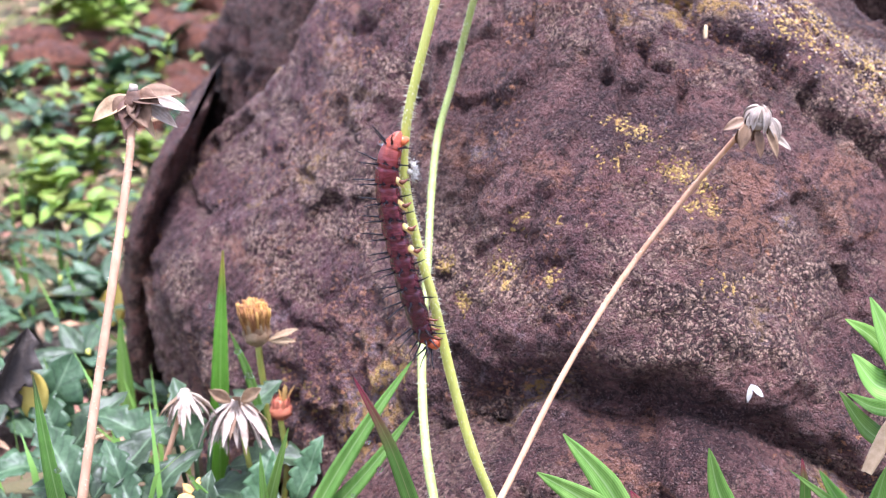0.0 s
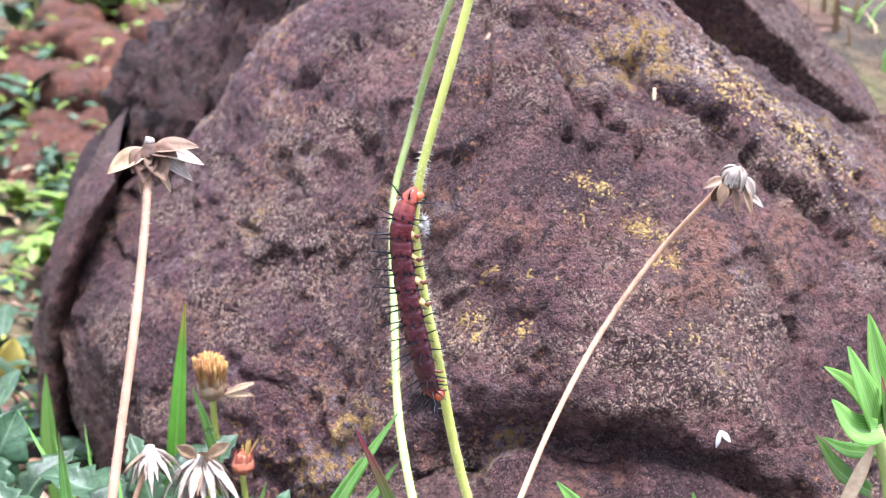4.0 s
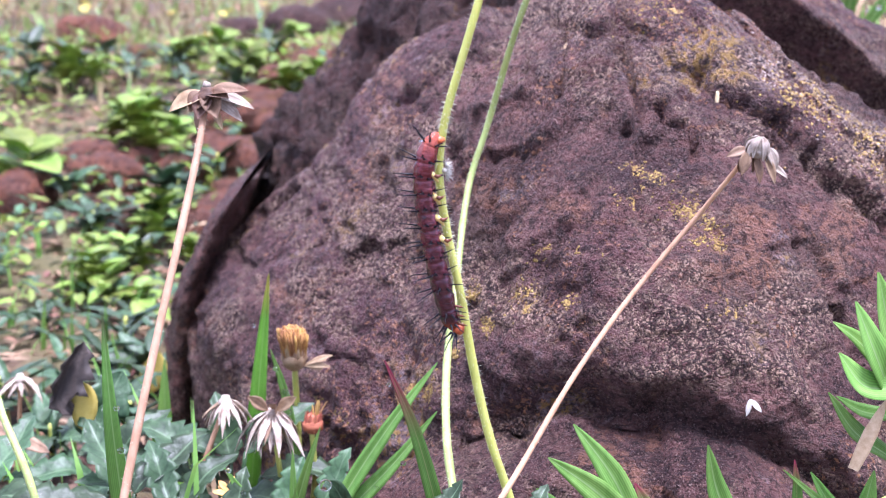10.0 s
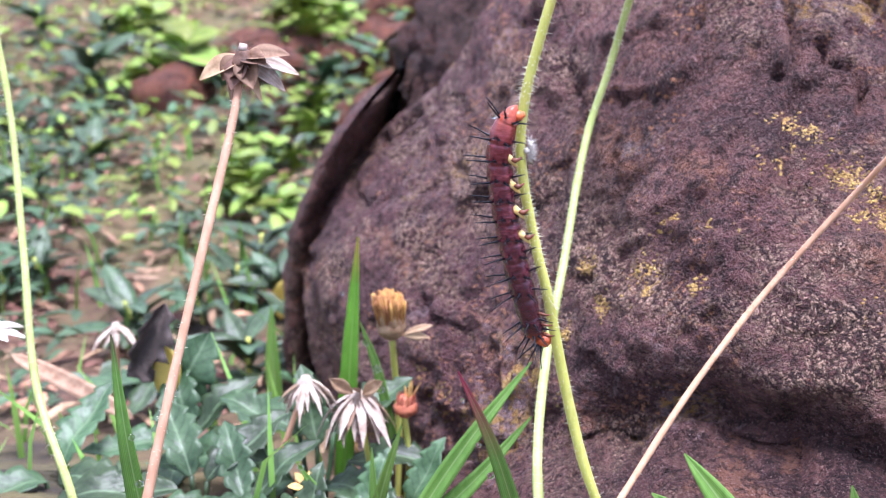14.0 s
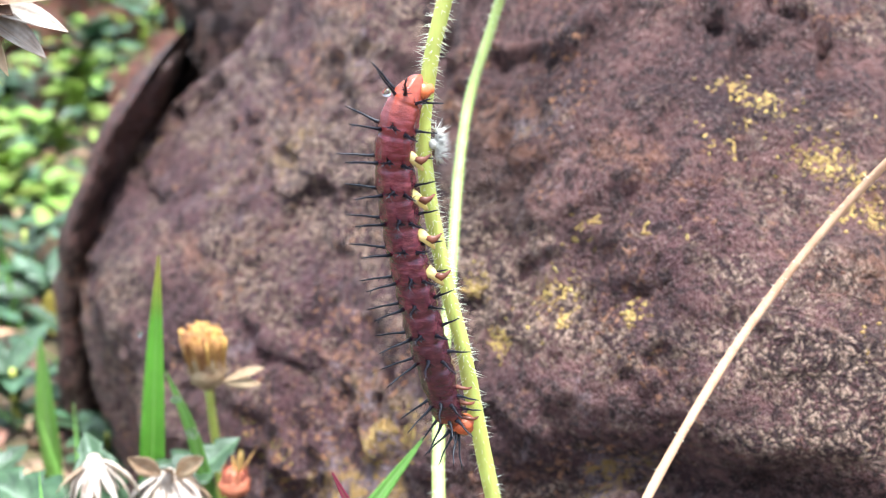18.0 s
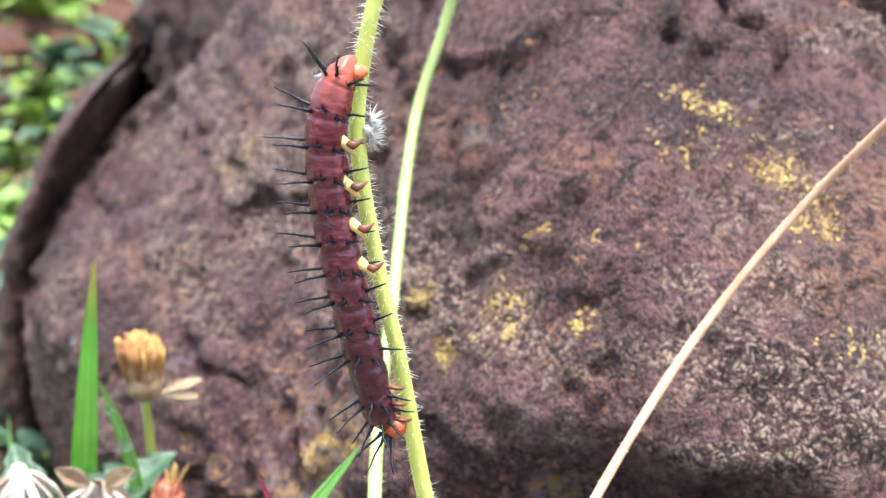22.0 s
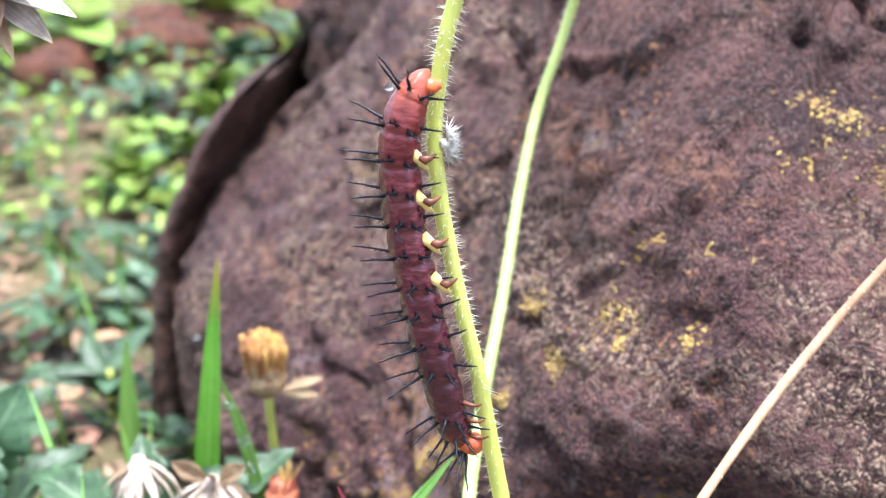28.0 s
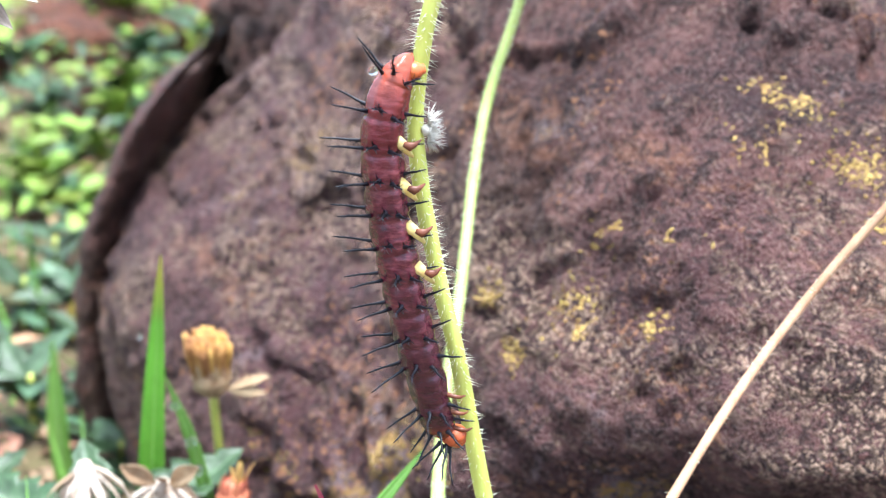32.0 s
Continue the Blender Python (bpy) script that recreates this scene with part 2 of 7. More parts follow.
def rock_material(name, tone=1.0, tan=0.5, red=0.0):
    """Weathered purple-brown ironstone: mottled ground, pale grains in drifts, rusty and grey films."""
    m = bpy.data.materials.new(name)
    m.use_nodes = True
    nodes, links = m.node_tree.nodes, m.node_tree.links
    b = nodes["Principled BSDF"]
    tc = nodes.new("ShaderNodeTexCoord")

    def tex(scale, detail=6, rough=0.6, stretch=None):
        n = nodes.new("ShaderNodeTexNoise")
        n.inputs["Scale"].default_value, n.inputs["Detail"].default_value, n.inputs["Roughness"].default_value = scale, detail, rough
        if stretch:
            mp = nodes.new("ShaderNodeMapping")
            mp.inputs["Scale"].default_value = stretch[:3]
            mp.inputs["Rotation"].default_value = stretch[3:]
            links.new(tc.outputs["Object"], mp.inputs["Vector"])
            links.new(mp.outputs["Vector"], n.inputs["Vector"])
        else:
            links.new(tc.outputs["Object"], n.inputs["Vector"])
        return n.outputs["Fac"]

    def ramp(fac, a, c):
        r = nodes.new("ShaderNodeMapRange")
        r.interpolation_type = "SMOOTHSTEP"
        r.inputs["From Min"].default_value, r.inputs["From Max"].default_value = a, c
        links.new(fac, r.inputs["Value"])
        return r.outputs["Result"]

    def mul(a, c):
        n = nodes.new("ShaderNodeMath")
        n.operation = "MULTIPLY"
        links.new(a, n.inputs[0])
        if isinstance(c, float):
            n.inputs[1].default_value = c
        else:
            links.new(c, n.inputs[1])
        return n.outputs[0]

    def blend(fac, col_a, col_b):
        n = nodes.new("ShaderNodeMix")
        n.data_type = "RGBA"
        links.new(fac, n.inputs["Factor"])
        for sock, col in ((n.inputs[6], col_a), (n.inputs[7], col_b)):
            if isinstance(col, tuple):
                sock.default_value = (*[v * tone for v in col], 1)
            else:
                links.new(col, sock)
        return n.outputs[2]

    slant = (1, 0.55, 1.9, 0.5, 0.3, 0.2)
    col = blend(ramp(tex(40, 9, 0.72, slant), 0.38, 0.60), (0.052, 0.020, 0.021), (0.225, 0.106, 0.092))
    # broad plum, near-black and rusty areas
    col = blend(mul(ramp(tex(13, 6, 0.62), 0.47, 0.60), 0.72), col, (0.074, 0.030, 0.036))
    col = blend(mul(ramp(tex(24, 9, 0.72, slant), 0.54, 0.62), 0.65), col, (0.026, 0.012, 0.013))
    col = blend(mul(ramp(tex(95, 10, 0.78), 0.49, 0.58), 0.50), col, (0.026, 0.0125, 0.014))
    col = blend(mul(ramp(tex(11, 5, 0.6), 0.50, 0.62), 0.55), col, (0.130, 0.054, 0.062))
    col = blend(mul(ramp(tex(16, 6, 0.66, slant), 0.53, 0.64), 0.55), col, (0.205, 0.120, 0.088))
    # rusty flakes and thin lilac-grey films with ragged edges
    col = blend(mul(ramp(tex(29, 10, 0.76, slant), 0.55, 0.59), 0.62), col, (0.32, 0.145, 0.085))
    col = blend(mul(ramp(tex(30, 10, 0.78), 0.555, 0.615), 0.60), col, (0.32, 0.245, 0.255))
    if red:
        col = blend(mul(ramp(tex(20, 3), 0.2, 0.6), red), col, (0.40, 0.130, 0.055))
    # shade in the pits, painted dark, and pale grains; the grains gather in drifts
    cells = nodes.new("ShaderNodeTexVoronoi")
    cells.inputs["Scale"].default_value = 1600
    bend = nodes.new("ShaderNodeTexNoise")
    bend.inputs["Scale"].default_value, bend.inputs["Detail"].default_value = 420, 4
    links.new(tc.outputs["Object"], bend.inputs["Vector"])
    shove = nodes.new("ShaderNodeVectorMath")
    shove.operation = "MULTIPLY_ADD"
    shove.inputs[1].default_value = (0.0035, 0.0035, 0.0035)
    links.new(bend.outputs["Color"], shove.inputs[0])
    links.new(tc.outputs["Object"], shove.inputs[2])
    links.new(shove.outputs[0], cells.inputs["Vector"])
    chance = nodes.new("ShaderNodeSeparateColor")
    links.new(cells.outputs["Color"], chance.inputs[0])
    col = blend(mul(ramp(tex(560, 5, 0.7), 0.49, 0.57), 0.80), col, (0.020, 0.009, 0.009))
    drift = ramp(tex(19, 9, 0.78, slant), 0.47, 0.57)
    col = blend(mul(mul(ramp(chance.outputs[0], 0.42, 0.62), drift), tan), col, (0.56, 0.375, 0.265))
    col = blend(mul(ramp(chance.outputs[1], 0.62, 0.85), 0.35), col, (0.23, 0.118, 0.100))
    col = blend(mul(mul(ramp(tex(900, 3, 0.55), 0.57, 0.64), ramp(tex(27, 6, 0.68), 0.50, 0.60)), tan), col, (0.46, 0.21, 0.10))
    col = blend(mul(ramp(tex(2300, 2, 0.5), 0.61, 0.66), 0.4), col, (0.42, 0.29, 0.25))
    # shade between the grains, painted as dark rims
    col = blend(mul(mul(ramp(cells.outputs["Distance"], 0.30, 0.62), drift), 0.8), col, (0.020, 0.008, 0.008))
    # yellow crust lichen
    crust = mul(ramp(tex(30, 4, 0.6), 0.60, 0.68), ramp(tex(420, 5, 0.7), 0.47, 0.58))
    col = blend(mul(crust, 0.7), col, (0.46, 0.27, 0.05))
    links.new(col, b.inputs["Base Color"])
    r = nodes.new("ShaderNodeMapRange")
    r.inputs["To Min"].default_value, r.inputs["To Max"].default_value = 0.5, 0.85
    links.new(tex(60, 4), r.inputs["Value"])
    links.new(r.outputs["Result"], b.inputs["Roughness"])
    b.inputs["Specular IOR Level"].default_value = 0.30
    add = nodes.new("ShaderNodeMath")
    add.operation = "ADD"
    links.new(tex(170, 10, 0.74), add.inputs[0])
    pebbled = nodes.new("ShaderNodeMath")
    pebbled.operation = "SUBTRACT"
    links.new(mul(tex(700, 6, 0.74), 0.9), pebbled.inputs[0])
    links.new(mul(cells.outputs["Distance"], 0.35), pebbled.inputs[1])
    links.new(pebbled.outputs[0], add.inputs[1])
    bp = nodes.new("ShaderNodeBump")
    bp.inputs["Strength"].default_value, bp.inputs["Distance"].default_value = 1.0, 0.0068
    links.new(add.outputs[0], bp.inputs["Height"])
    links.new(bp.outputs["Normal"], b.inputs["Normal"])
    return m


def tip_material(name, low, high, start, width=0.25, rough=0.45, transmission=0.3):
    """A blade whose colour turns towards its tip."""
    m = material(name, [(0.3, low), (0.7, tuple(v * 1.25 for v in low))], 400, rough=rough, bump=0.3, transmission=transmission)
    nodes, links = m.node_tree.nodes, m.node_tree.links
    hsv = next(n for n in nodes if n.type == "HUE_SAT")
    tc = next(n for n in nodes if n.type == "TEX_COORD")
    sep = nodes.new("ShaderNodeSeparateXYZ")
    links.new(tc.outputs["Generated"], sep.inputs[0])
    mr = nodes.new("ShaderNodeMapRange")
    mr.inputs["From Min"].default_value, mr.inputs["From Max"].default_value = start - width / 2, start + width / 2
    links.new(sep.outputs["Z"], mr.inputs["Value"])
    mix = nodes.new("ShaderNodeMix")
    mix.data_type = "RGBA"
    links.new(mr.outputs["Result"], mix.inputs["Factor"])
    links.new(hsv.outputs["Color"], mix.inputs[6])
    mix.inputs[7].default_value = (*high, 1)
    for l in [l for l in links if l.from_node == hsv and l.to_node != mix]:
        links.new(mix.outputs[2], l.to_socket)
    return m


def clear_material(name, rough=0.0, ior=1.33):
    m = bpy.data.materials.new(name)
    m.use_nodes = True
    b = m.node_tree.nodes["Principled BSDF"]
    b.inputs["Transmission Weight"].default_value = 1.0
    b.inputs["Roughness"].default_value, b.inputs["IOR"].default_value = rough, ior
    return m


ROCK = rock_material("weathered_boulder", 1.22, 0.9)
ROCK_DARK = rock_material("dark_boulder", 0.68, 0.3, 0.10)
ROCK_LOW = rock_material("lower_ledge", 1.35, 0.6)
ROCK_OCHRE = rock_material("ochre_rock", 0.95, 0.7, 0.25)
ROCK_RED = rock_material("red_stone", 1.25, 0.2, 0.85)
STEM = material("green_stem", [(0.3, (0.42, 0.46, 0.08)), (0.7, (0.60, 0.62, 0.16))], 600, rough=0.5, bump=0.3, stretch=(1, 1, 0.2), sub=0.1)
STEM_PALE = material("pale_stem", [(0.3, (0.28, 0.36, 0.09)), (0.7, (0.42, 0.50, 0.17))], 600, rough=0.5, bump=0.3, stretch=(1, 1, 0.2), sub=0.1)
STEM_ROSY = material("rosy_dry_stem", [(0.3, (0.40, 0.21, 0.120)), (0.7, (0.56, 0.35, 0.225))], 500, rough=0.65, bump=0.5, stretch=(1, 1, 0.15))
STEM_DRY = material("dry_stem", [(0.3, (0.42, 0.215, 0.115)), (0.7, (0.60, 0.37, 0.225))], 500, rough=0.65, bump=0.5, stretch=(1, 1, 0.15))
HAIR = material("stem_hair", [(0.3, (0.75, 0.74, 0.55)), (0.7, (0.9, 0.88, 0.72))], 900, rough=0.4, bump=0, transmission=0.35)
PAPPUS = material("white_bristle", [(0.3, (0.80, 0.76, 0.68)), (0.7, (0.92, 0.90, 0.84))], 900, rough=0.4, bump=0, transmission=0.3)
EARTH = material("earth", [(0.3, (0.045, 0.025, 0.018)), (0.55, (0.125, 0.066, 0.044)), (0.75, (0.26, 0.155, 0.105))], 90, rough=0.9, bump=0.8, distance=0.004)
def add_thatch(m, colour, low, high, scale):
    """Patches of dry thatch and moss over the soil."""
    nodes, links = m.node_tree.nodes, m.node_tree.links
    hsv = next(n for n in nodes if n.type == "HUE_SAT")
    b = nodes["Principled BSDF"]
    tc = next(n for n in nodes if n.type == "TEX_COORD")
    n = nodes.new("ShaderNodeTexNoise")
    n.inputs["Scale"].default_value, n.inputs["Detail"].default_value, n.inputs["Roughness"].default_value = scale, 8, 0.68
    links.new(tc.outputs["Object"], n.inputs["Vector"])
    mr = nodes.new("ShaderNodeMapRange")
    mr.inputs["From Min"].default_value, mr.inputs["From Max"].default_value = low, high
    links.new(n.outputs["Fac"], mr.inputs["Value"])
    mix = nodes.new("ShaderNodeMix")
    mix.data_type = "RGBA"
    links.new(mr.outputs["Result"], mix.inputs["Factor"])
    links.new(b.inputs["Base Color"].links[0].from_socket, mix.inputs[6])
    mix.inputs[7].default_value = (*colour, 1)
    links.new(mix.outputs[2], b.inputs["Base Color"])


add_thatch(EARTH, (0.11, 0.095, 0.038), 0.42, 0.56, 9)
add_thatch(EARTH, (0.035, 0.028, 0.020), 0.52, 0.62, 16)
BLADE = material("grass_blade", [(0.3, (0.14, 0.33, 0.05)), (0.7, (0.28, 0.50, 0.11))], 260, rough=0.42, bump=0.4, stretch=(1, 1, 0.12), transmission=0.3, island=0.15)
BLADE_TIP = tip_material("green_blade_yellow_tip", (0.16, 0.40, 0.04), (0.45, 0.42, 0.06), 0.9, 0.12)
BLADE_RED = tip_material("green_blade_red_tip", (0.13, 0.27, 0.05), (0.40, 0.05, 0.10), 0.82, 0.28)
BLADE_DARK = tip_material("green_blade_dark_tip", (0.16, 0.36, 0.07), (0.10, 0.04, 0.045), 0.96, 0.12)
LEAF = material("herb_leaf", [(0.3, (0.024, 0.056, 0.023)), (0.7, (0.082, 0.145, 0.068))], 300, rough=0.4, bump=0.8, spec=0.4, transmission=0.2, island=0.35)
def add_veins(m, rib, vein, rib_colour, lines=0.0, laterals=0.0):
    """Midrib, fine parallel lines or side veins, laid out along each leaf."""
    nodes, links = m.node_tree.nodes, m.node_tree.links
    b = nodes["Principled BSDF"]
    uv = nodes.new("ShaderNodeUVMap")
    sep = nodes.new("ShaderNodeSeparateXYZ")
    links.new(uv.outputs["UV"], sep.inputs[0])

    def op(kind, a, c=None):
        n = nodes.new("ShaderNodeMath")
        n.operation = kind
        for sock, v in zip(n.inputs, (a, c)):
            if isinstance(v, (int, float)):
                sock.default_value = v
            elif v is not None:
                links.new(v, sock)
        return n.outputs[0]

    u, v = sep.outputs[0], sep.outputs[1]
    off = op("ABSOLUTE", op("SUBTRACT", u, 0.5))
    ribs = op("MULTIPLY", op("SUBTRACT", 1.0, op("MINIMUM", op("MULTIPLY", off, 1 / rib), 1.0)), 0.8)
    if lines:
        fine = op("MULTIPLY", op("ADD", op("SINE", op("MULTIPLY", u, lines)), 1.0), 0.5)
    else:
        fine = op("POWER", op("MULTIPLY", op("ADD", op("SINE", op("ADD", op("MULTIPLY", v, laterals), op("MULTIPLY", off, -18.0))), 1.0), 0.5), 6.0)
    col = b.inputs["Base Color"].links[0].from_socket
    dark = nodes.new("ShaderNodeMix")
    dark.data_type = "RGBA"
    dark.blend_type = "MULTIPLY"
    links.new(fine, dark.inputs["Factor"])
    links.new(col, dark.inputs[6])
    dark.inputs[7].default_value = (vein, vein, vein, 1)
    mix = nodes.new("ShaderNodeMix")
    mix.data_type = "RGBA"
    links.new(ribs, mix.inputs["Factor"])
    links.new(dark.outputs[2], mix.inputs[6])
    mix.inputs[7].default_value = (*rib_colour, 1)
    for l in [l for l in links if l.from_socket == col and l.to_node != dark]:
        links.new(mix.outputs[2], l.to_socket)
    return m


add_veins(BLADE, 0.06, 0.72, (0.36, 0.52, 0.20), lines=75.0)
add_veins(BLADE_TIP, 0.05, 0.75, (0.30, 0.52, 0.12), lines=75.0)
add_veins(BLADE_RED, 0.05, 0.7, (0.30, 0.34, 0.12), lines=60.0)
add_veins(BLADE_DARK, 0.06, 0.72, (0.34, 0.54, 0.20), lines=75.0)
add_veins(LEAF, 0.05, 0.72, (0.15, 0.235, 0.125), laterals=44.0)
LEAF_LIME = material("lime_leaf", [(0.3, (0.15, 0.26, 0.04)), (0.7, (0.32, 0.42, 0.08))], 200, rough=0.5, bump=0.4, transmission=0.35, island=0.35)
LEAF_YELLOW = material("yellow_leaf", [(0.3, (0.55, 0.42, 0.06)), (0.7, (0.72, 0.60, 0.16))], 200, rough=0.55, bump=0.3, transmission=0.3)
LEAF_DEAD = material("dead_leaf", [(0.3, (0.018, 0.015, 0.014)), (0.55, (0.05, 0.038, 0.032)), (0.75, (0.15, 0.12, 0.10))], 250, rough=0.7, bump=0.6)
STRAW = material("straw", [(0.3, (0.48, 0.33, 0.17)), (0.7, (0.72, 0.56, 0.34))], 600, rough=0.6, bump=0.4, island=0.2)
PETAL = material("withered_petal", [(0.28, (0.30, 0.20, 0.135)), (0.5, (0.56, 0.46, 0.37)), (0.75, (0.74, 0.66, 0.57))], 420, rough=0.6, bump=0.6, stretch=(1, 1, 1), transmission=0.2, island=0.15)
add_veins(PETAL, 0.04, 0.78, (0.52, 0.40, 0.30), lines=38.0)
BRACT = material("brown_bract", [(0.3, (0.06, 0.032, 0.020)), (0.6, (0.17, 0.095, 0.055)), (0.8, (0.36, 0.24, 0.14))], 380, rough=0.65, bump=0.6, island=0.3)
TAN_BRACT = material("tan_bract", [(0.3, (0.22, 0.125, 0.065)), (0.7, (0.50, 0.36, 0.22))], 380, rough=0.6, bump=0.5, island=0.25, transmission=0.15)
RUST_LEAF = material("rusty_litter", [(0.3, (0.16, 0.075, 0.045)), (0.7, (0.33, 0.18, 0.115))], 150, rough=0.8, bump=0.3, island=0.4)
FLORET = material("floret", [(0.3, (0.66, 0.36, 0.09)), (0.6, (0.80, 0.55, 0.20)), (0.8, (0.88, 0.70, 0.36))], 700, rough=0.55, bump=0.4, island=0.25, transmission=0.2)
RUST_FLORET = material("rusty_floret", [(0.3, (0.27, 0.125, 0.03)), (0.7, (0.52, 0.29, 0.085))], 600, rough=0.65, bump=0.4, island=0.35)
INVOLUCRE = tip_material("involucre", (0.24, 0.29, 0.11), (0.34, 0.19, 0.17), 0.72, 0.5, transmission=0.1)
LICHEN = material("yellow_lichen", [(0.3, (0.28, 0.175, 0.05)), (0.7, (0.44, 0.30, 0.095))], 700, rough=0.9, bump=0.7, island=0.3)
PALE_CRUST = material("pale_crust", [(0.3, (0.26, 0.19, 0.165)), (0.7, (0.44, 0.345, 0.30))], 700, rough=0.9, bump=0.7, island=0.3)
WATER = clear_material("water_drop")
SPINE = material("black_spine", [(0.3, (0.004, 0.004, 0.007)), (0.7, (0.014, 0.015, 0.024))], 900, rough=0.42, bump=0.2, spec=0.35)
ORANGE = material("orange_skin", [(0.3, (0.34, 0.055, 0.018)), (0.7, (0.56, 0.15, 0.045))], 700, rough=0.3, bump=0.25, spec=0.5, sub=0.15)
RED_CUP = material("red_cup", [(0.3, (0.26, 0.055, 0.035)), (0.7, (0.46, 0.16, 0.085))], 600, rough=0.6, bump=0.4, island=0.2)
PROLEG = material("yellow_proleg", [(0.3, (0.52, 0.36, 0.10)), (0.7, (0.72, 0.58, 0.24))], 800, rough=0.4, bump=0.2, sub=0.15)
FOOT = material("brown_foot", [(0.3, (0.07, 0.020, 0.010)), (0.7, (0.18, 0.055, 0.025))], 800, rough=0.4, bump=0.2)
BARK = material("bark", [(0.3, (0.05, 0.045, 0.042)), (0.7, (0.13, 0.11, 0.10))], 5, rough=0.9, bump=0.6, distance=0.02)
# far trees: the mist's grey-blue haze is mixed into the leaf colour
HAZY_TREE_LEAF = material("hazy_tree_leaf", [(0.3, (0.17, 0.22, 0.22)), (0.7, (0.25, 0.31, 0.31))], 2, rough=0.6, bump=0, transmission=0.2, island=0.25)
DARK_LEAF = material("dark_bush_leaf", [(0.3, (0.030, 0.062, 0.028)), (0.7, (0.062, 0.115, 0.048))], 3, rough=0.55, bump=0, transmission=0.2, island=0.25)
BUSH_LEAF = material("bush_leaf", [(0.3, (0.085, 0.155, 0.070)), (0.7, (0.155, 0.255, 0.105))], 3, rough=0.55, bump=0, transmission=0.25, island=0.25)
GRASS_DRY = material("dry_grass", [(0.3, (0.17, 0.135, 0.055)), (0.7, (0.38, 0.28, 0.15))], 30, rough=0.7, bump=0, transmission=0.25, island=0.45)


def body_material():
    """Wine-red skin, orange at both ends, darker below the middle, with pale crease lines."""
    m = material("caterpillar_skin", [(0.30, (0.032, 0.004, 0.010)), (0.5, (0.074, 0.009, 0.019)), (0.72, (0.20, 0.048, 0.058))], 620, rough=0.2, bump=0.35, spec=0.35, sub=0.0, stretch=(1, 1, 2.5))
    nodes, links = m.node_tree.nodes, m.node_tree.links
    b = nodes["Principled BSDF"]
    hsv = next(n for n in nodes if n.type == "HUE_SAT")
    tc = next(n for n in nodes if n.type == "TEX_COORD")
    sep = nodes.new("ShaderNodeSeparateXYZ")
    links.new(tc.outputs["Object"], sep.inputs[0])
    col = hsv.outputs["Color"]
    for a, c, colour, amount in ((0.0905, 0.0800, (0.022, 0.004, 0.010), 0.7), (0.0950, 0.1040, (0.14, 0.011, 0.013), 0.6), (0.1025, 0.1080, (0.36, 0.065, 0.022), 0.85), (0.0755, 0.0732, (0.34, 0.065, 0.02), 0.9)):
        mr = nodes.new("ShaderNodeMapRange")
        mr.interpolation_type = "SMOOTHSTEP"
        mr.inputs["From Min"].default_value, mr.inputs["From Max"].default_value = a, c
        mr.inputs["To Max"].default_value = amount
        links.new(sep.outputs["Z"], mr.inputs["Value"])
        mix = nodes.new("ShaderNodeMix")
        mix.data_type = "RGBA"
        links.new(mr.outputs["Result"], mix.inputs["Factor"])
        links.new(col, mix.inputs[6])
        mix.inputs[7].default_value = (*colour, 1)
        col = mix.outputs[2]
    links.new(col, b.inputs["Base Color"])
    b.inputs["Coat Weight"].default_value, b.inputs["Coat Roughness"].default_value = 0.45, 0.05
    return m


BODY = body_material()


# ---- ground: one sheet, dips beside the boulder, climbs to a crest and falls away behind ----
def ground_z(x, y):
    """Height of the ground in metres."""
    x, y = np.asarray(x, float), np.asarray(y, float)
    z = 0.026 - 0.042 * smooth_step(0.01, 0.15, y) + 0.066 * smooth_step(0.32, 1.0, y) + 0.118 * smooth_step(0.8, 3.8, y)
    z = z - 0.30 * smooth_step(4.2, 9.0, y) - 6.0 * smooth_step(9, 60, y)
    z = z + 0.125 * smooth_step(0.06, 0.18, x) * smooth_step(0.08, 0.26, y) * smooth_step(3.2, 0.6, y) + 0.045 * smooth_step(0.0, 0.9, x) * smooth_step(0.3, 1.0, y) + 0.28 * smooth_step(0.2, 3.0, x) * smooth_step(0.5, 2.5, y)
    z = z - 0.02 * smooth_step(0.1, 1.5, -x) - 0.085 * smooth_step(0.35, -1.1, x) * smooth_step(1.3, 4.0, y)
    return z


def ground_rough(x, y):
    p = np.stack([np.asarray(x, float), np.asarray(y, float), 0 * np.asarray(x, float)], -1)
    near = 1 - smooth_step(2, 8, np.hypot(x, y))
    return near * (0.007 * fbm(p * 14, 4, 3) + 0.002 * fbm(p * 90, 2, 5))


def build_ground():
    def axis(lo, hi, n, far):
        inner = np.linspace(lo, hi, n)
        outer = np.geomspace(0.02, far, 46)
        return np.concatenate([(lo - outer)[::-1], inner, hi + outer])

    xs, ys = axis(-0.55, 0.7, 210, 900), axis(-0.15, 1.3, 230, 900)
    gx, gy = np.meshgrid(xs, ys)
    gz = ground_z(gx, gy) + ground_rough(gx, gy)
    n, m = gx.shape
    verts = np.stack([gx.ravel(), gy.ravel(), gz.ravel()], 1)
    i = np.arange(n * m).reshape(n, m)
    faces = np.stack([i[:-1, :-1], i[:-1, 1:], i[1:, 1:], i[1:, :-1]], -1).reshape(-1, 4)
    tagged(new("ground", from_arrays("ground", verts, faces, EARTH)), "bare reddish-brown earth of a grassy hillside", "ground", kind="structure")


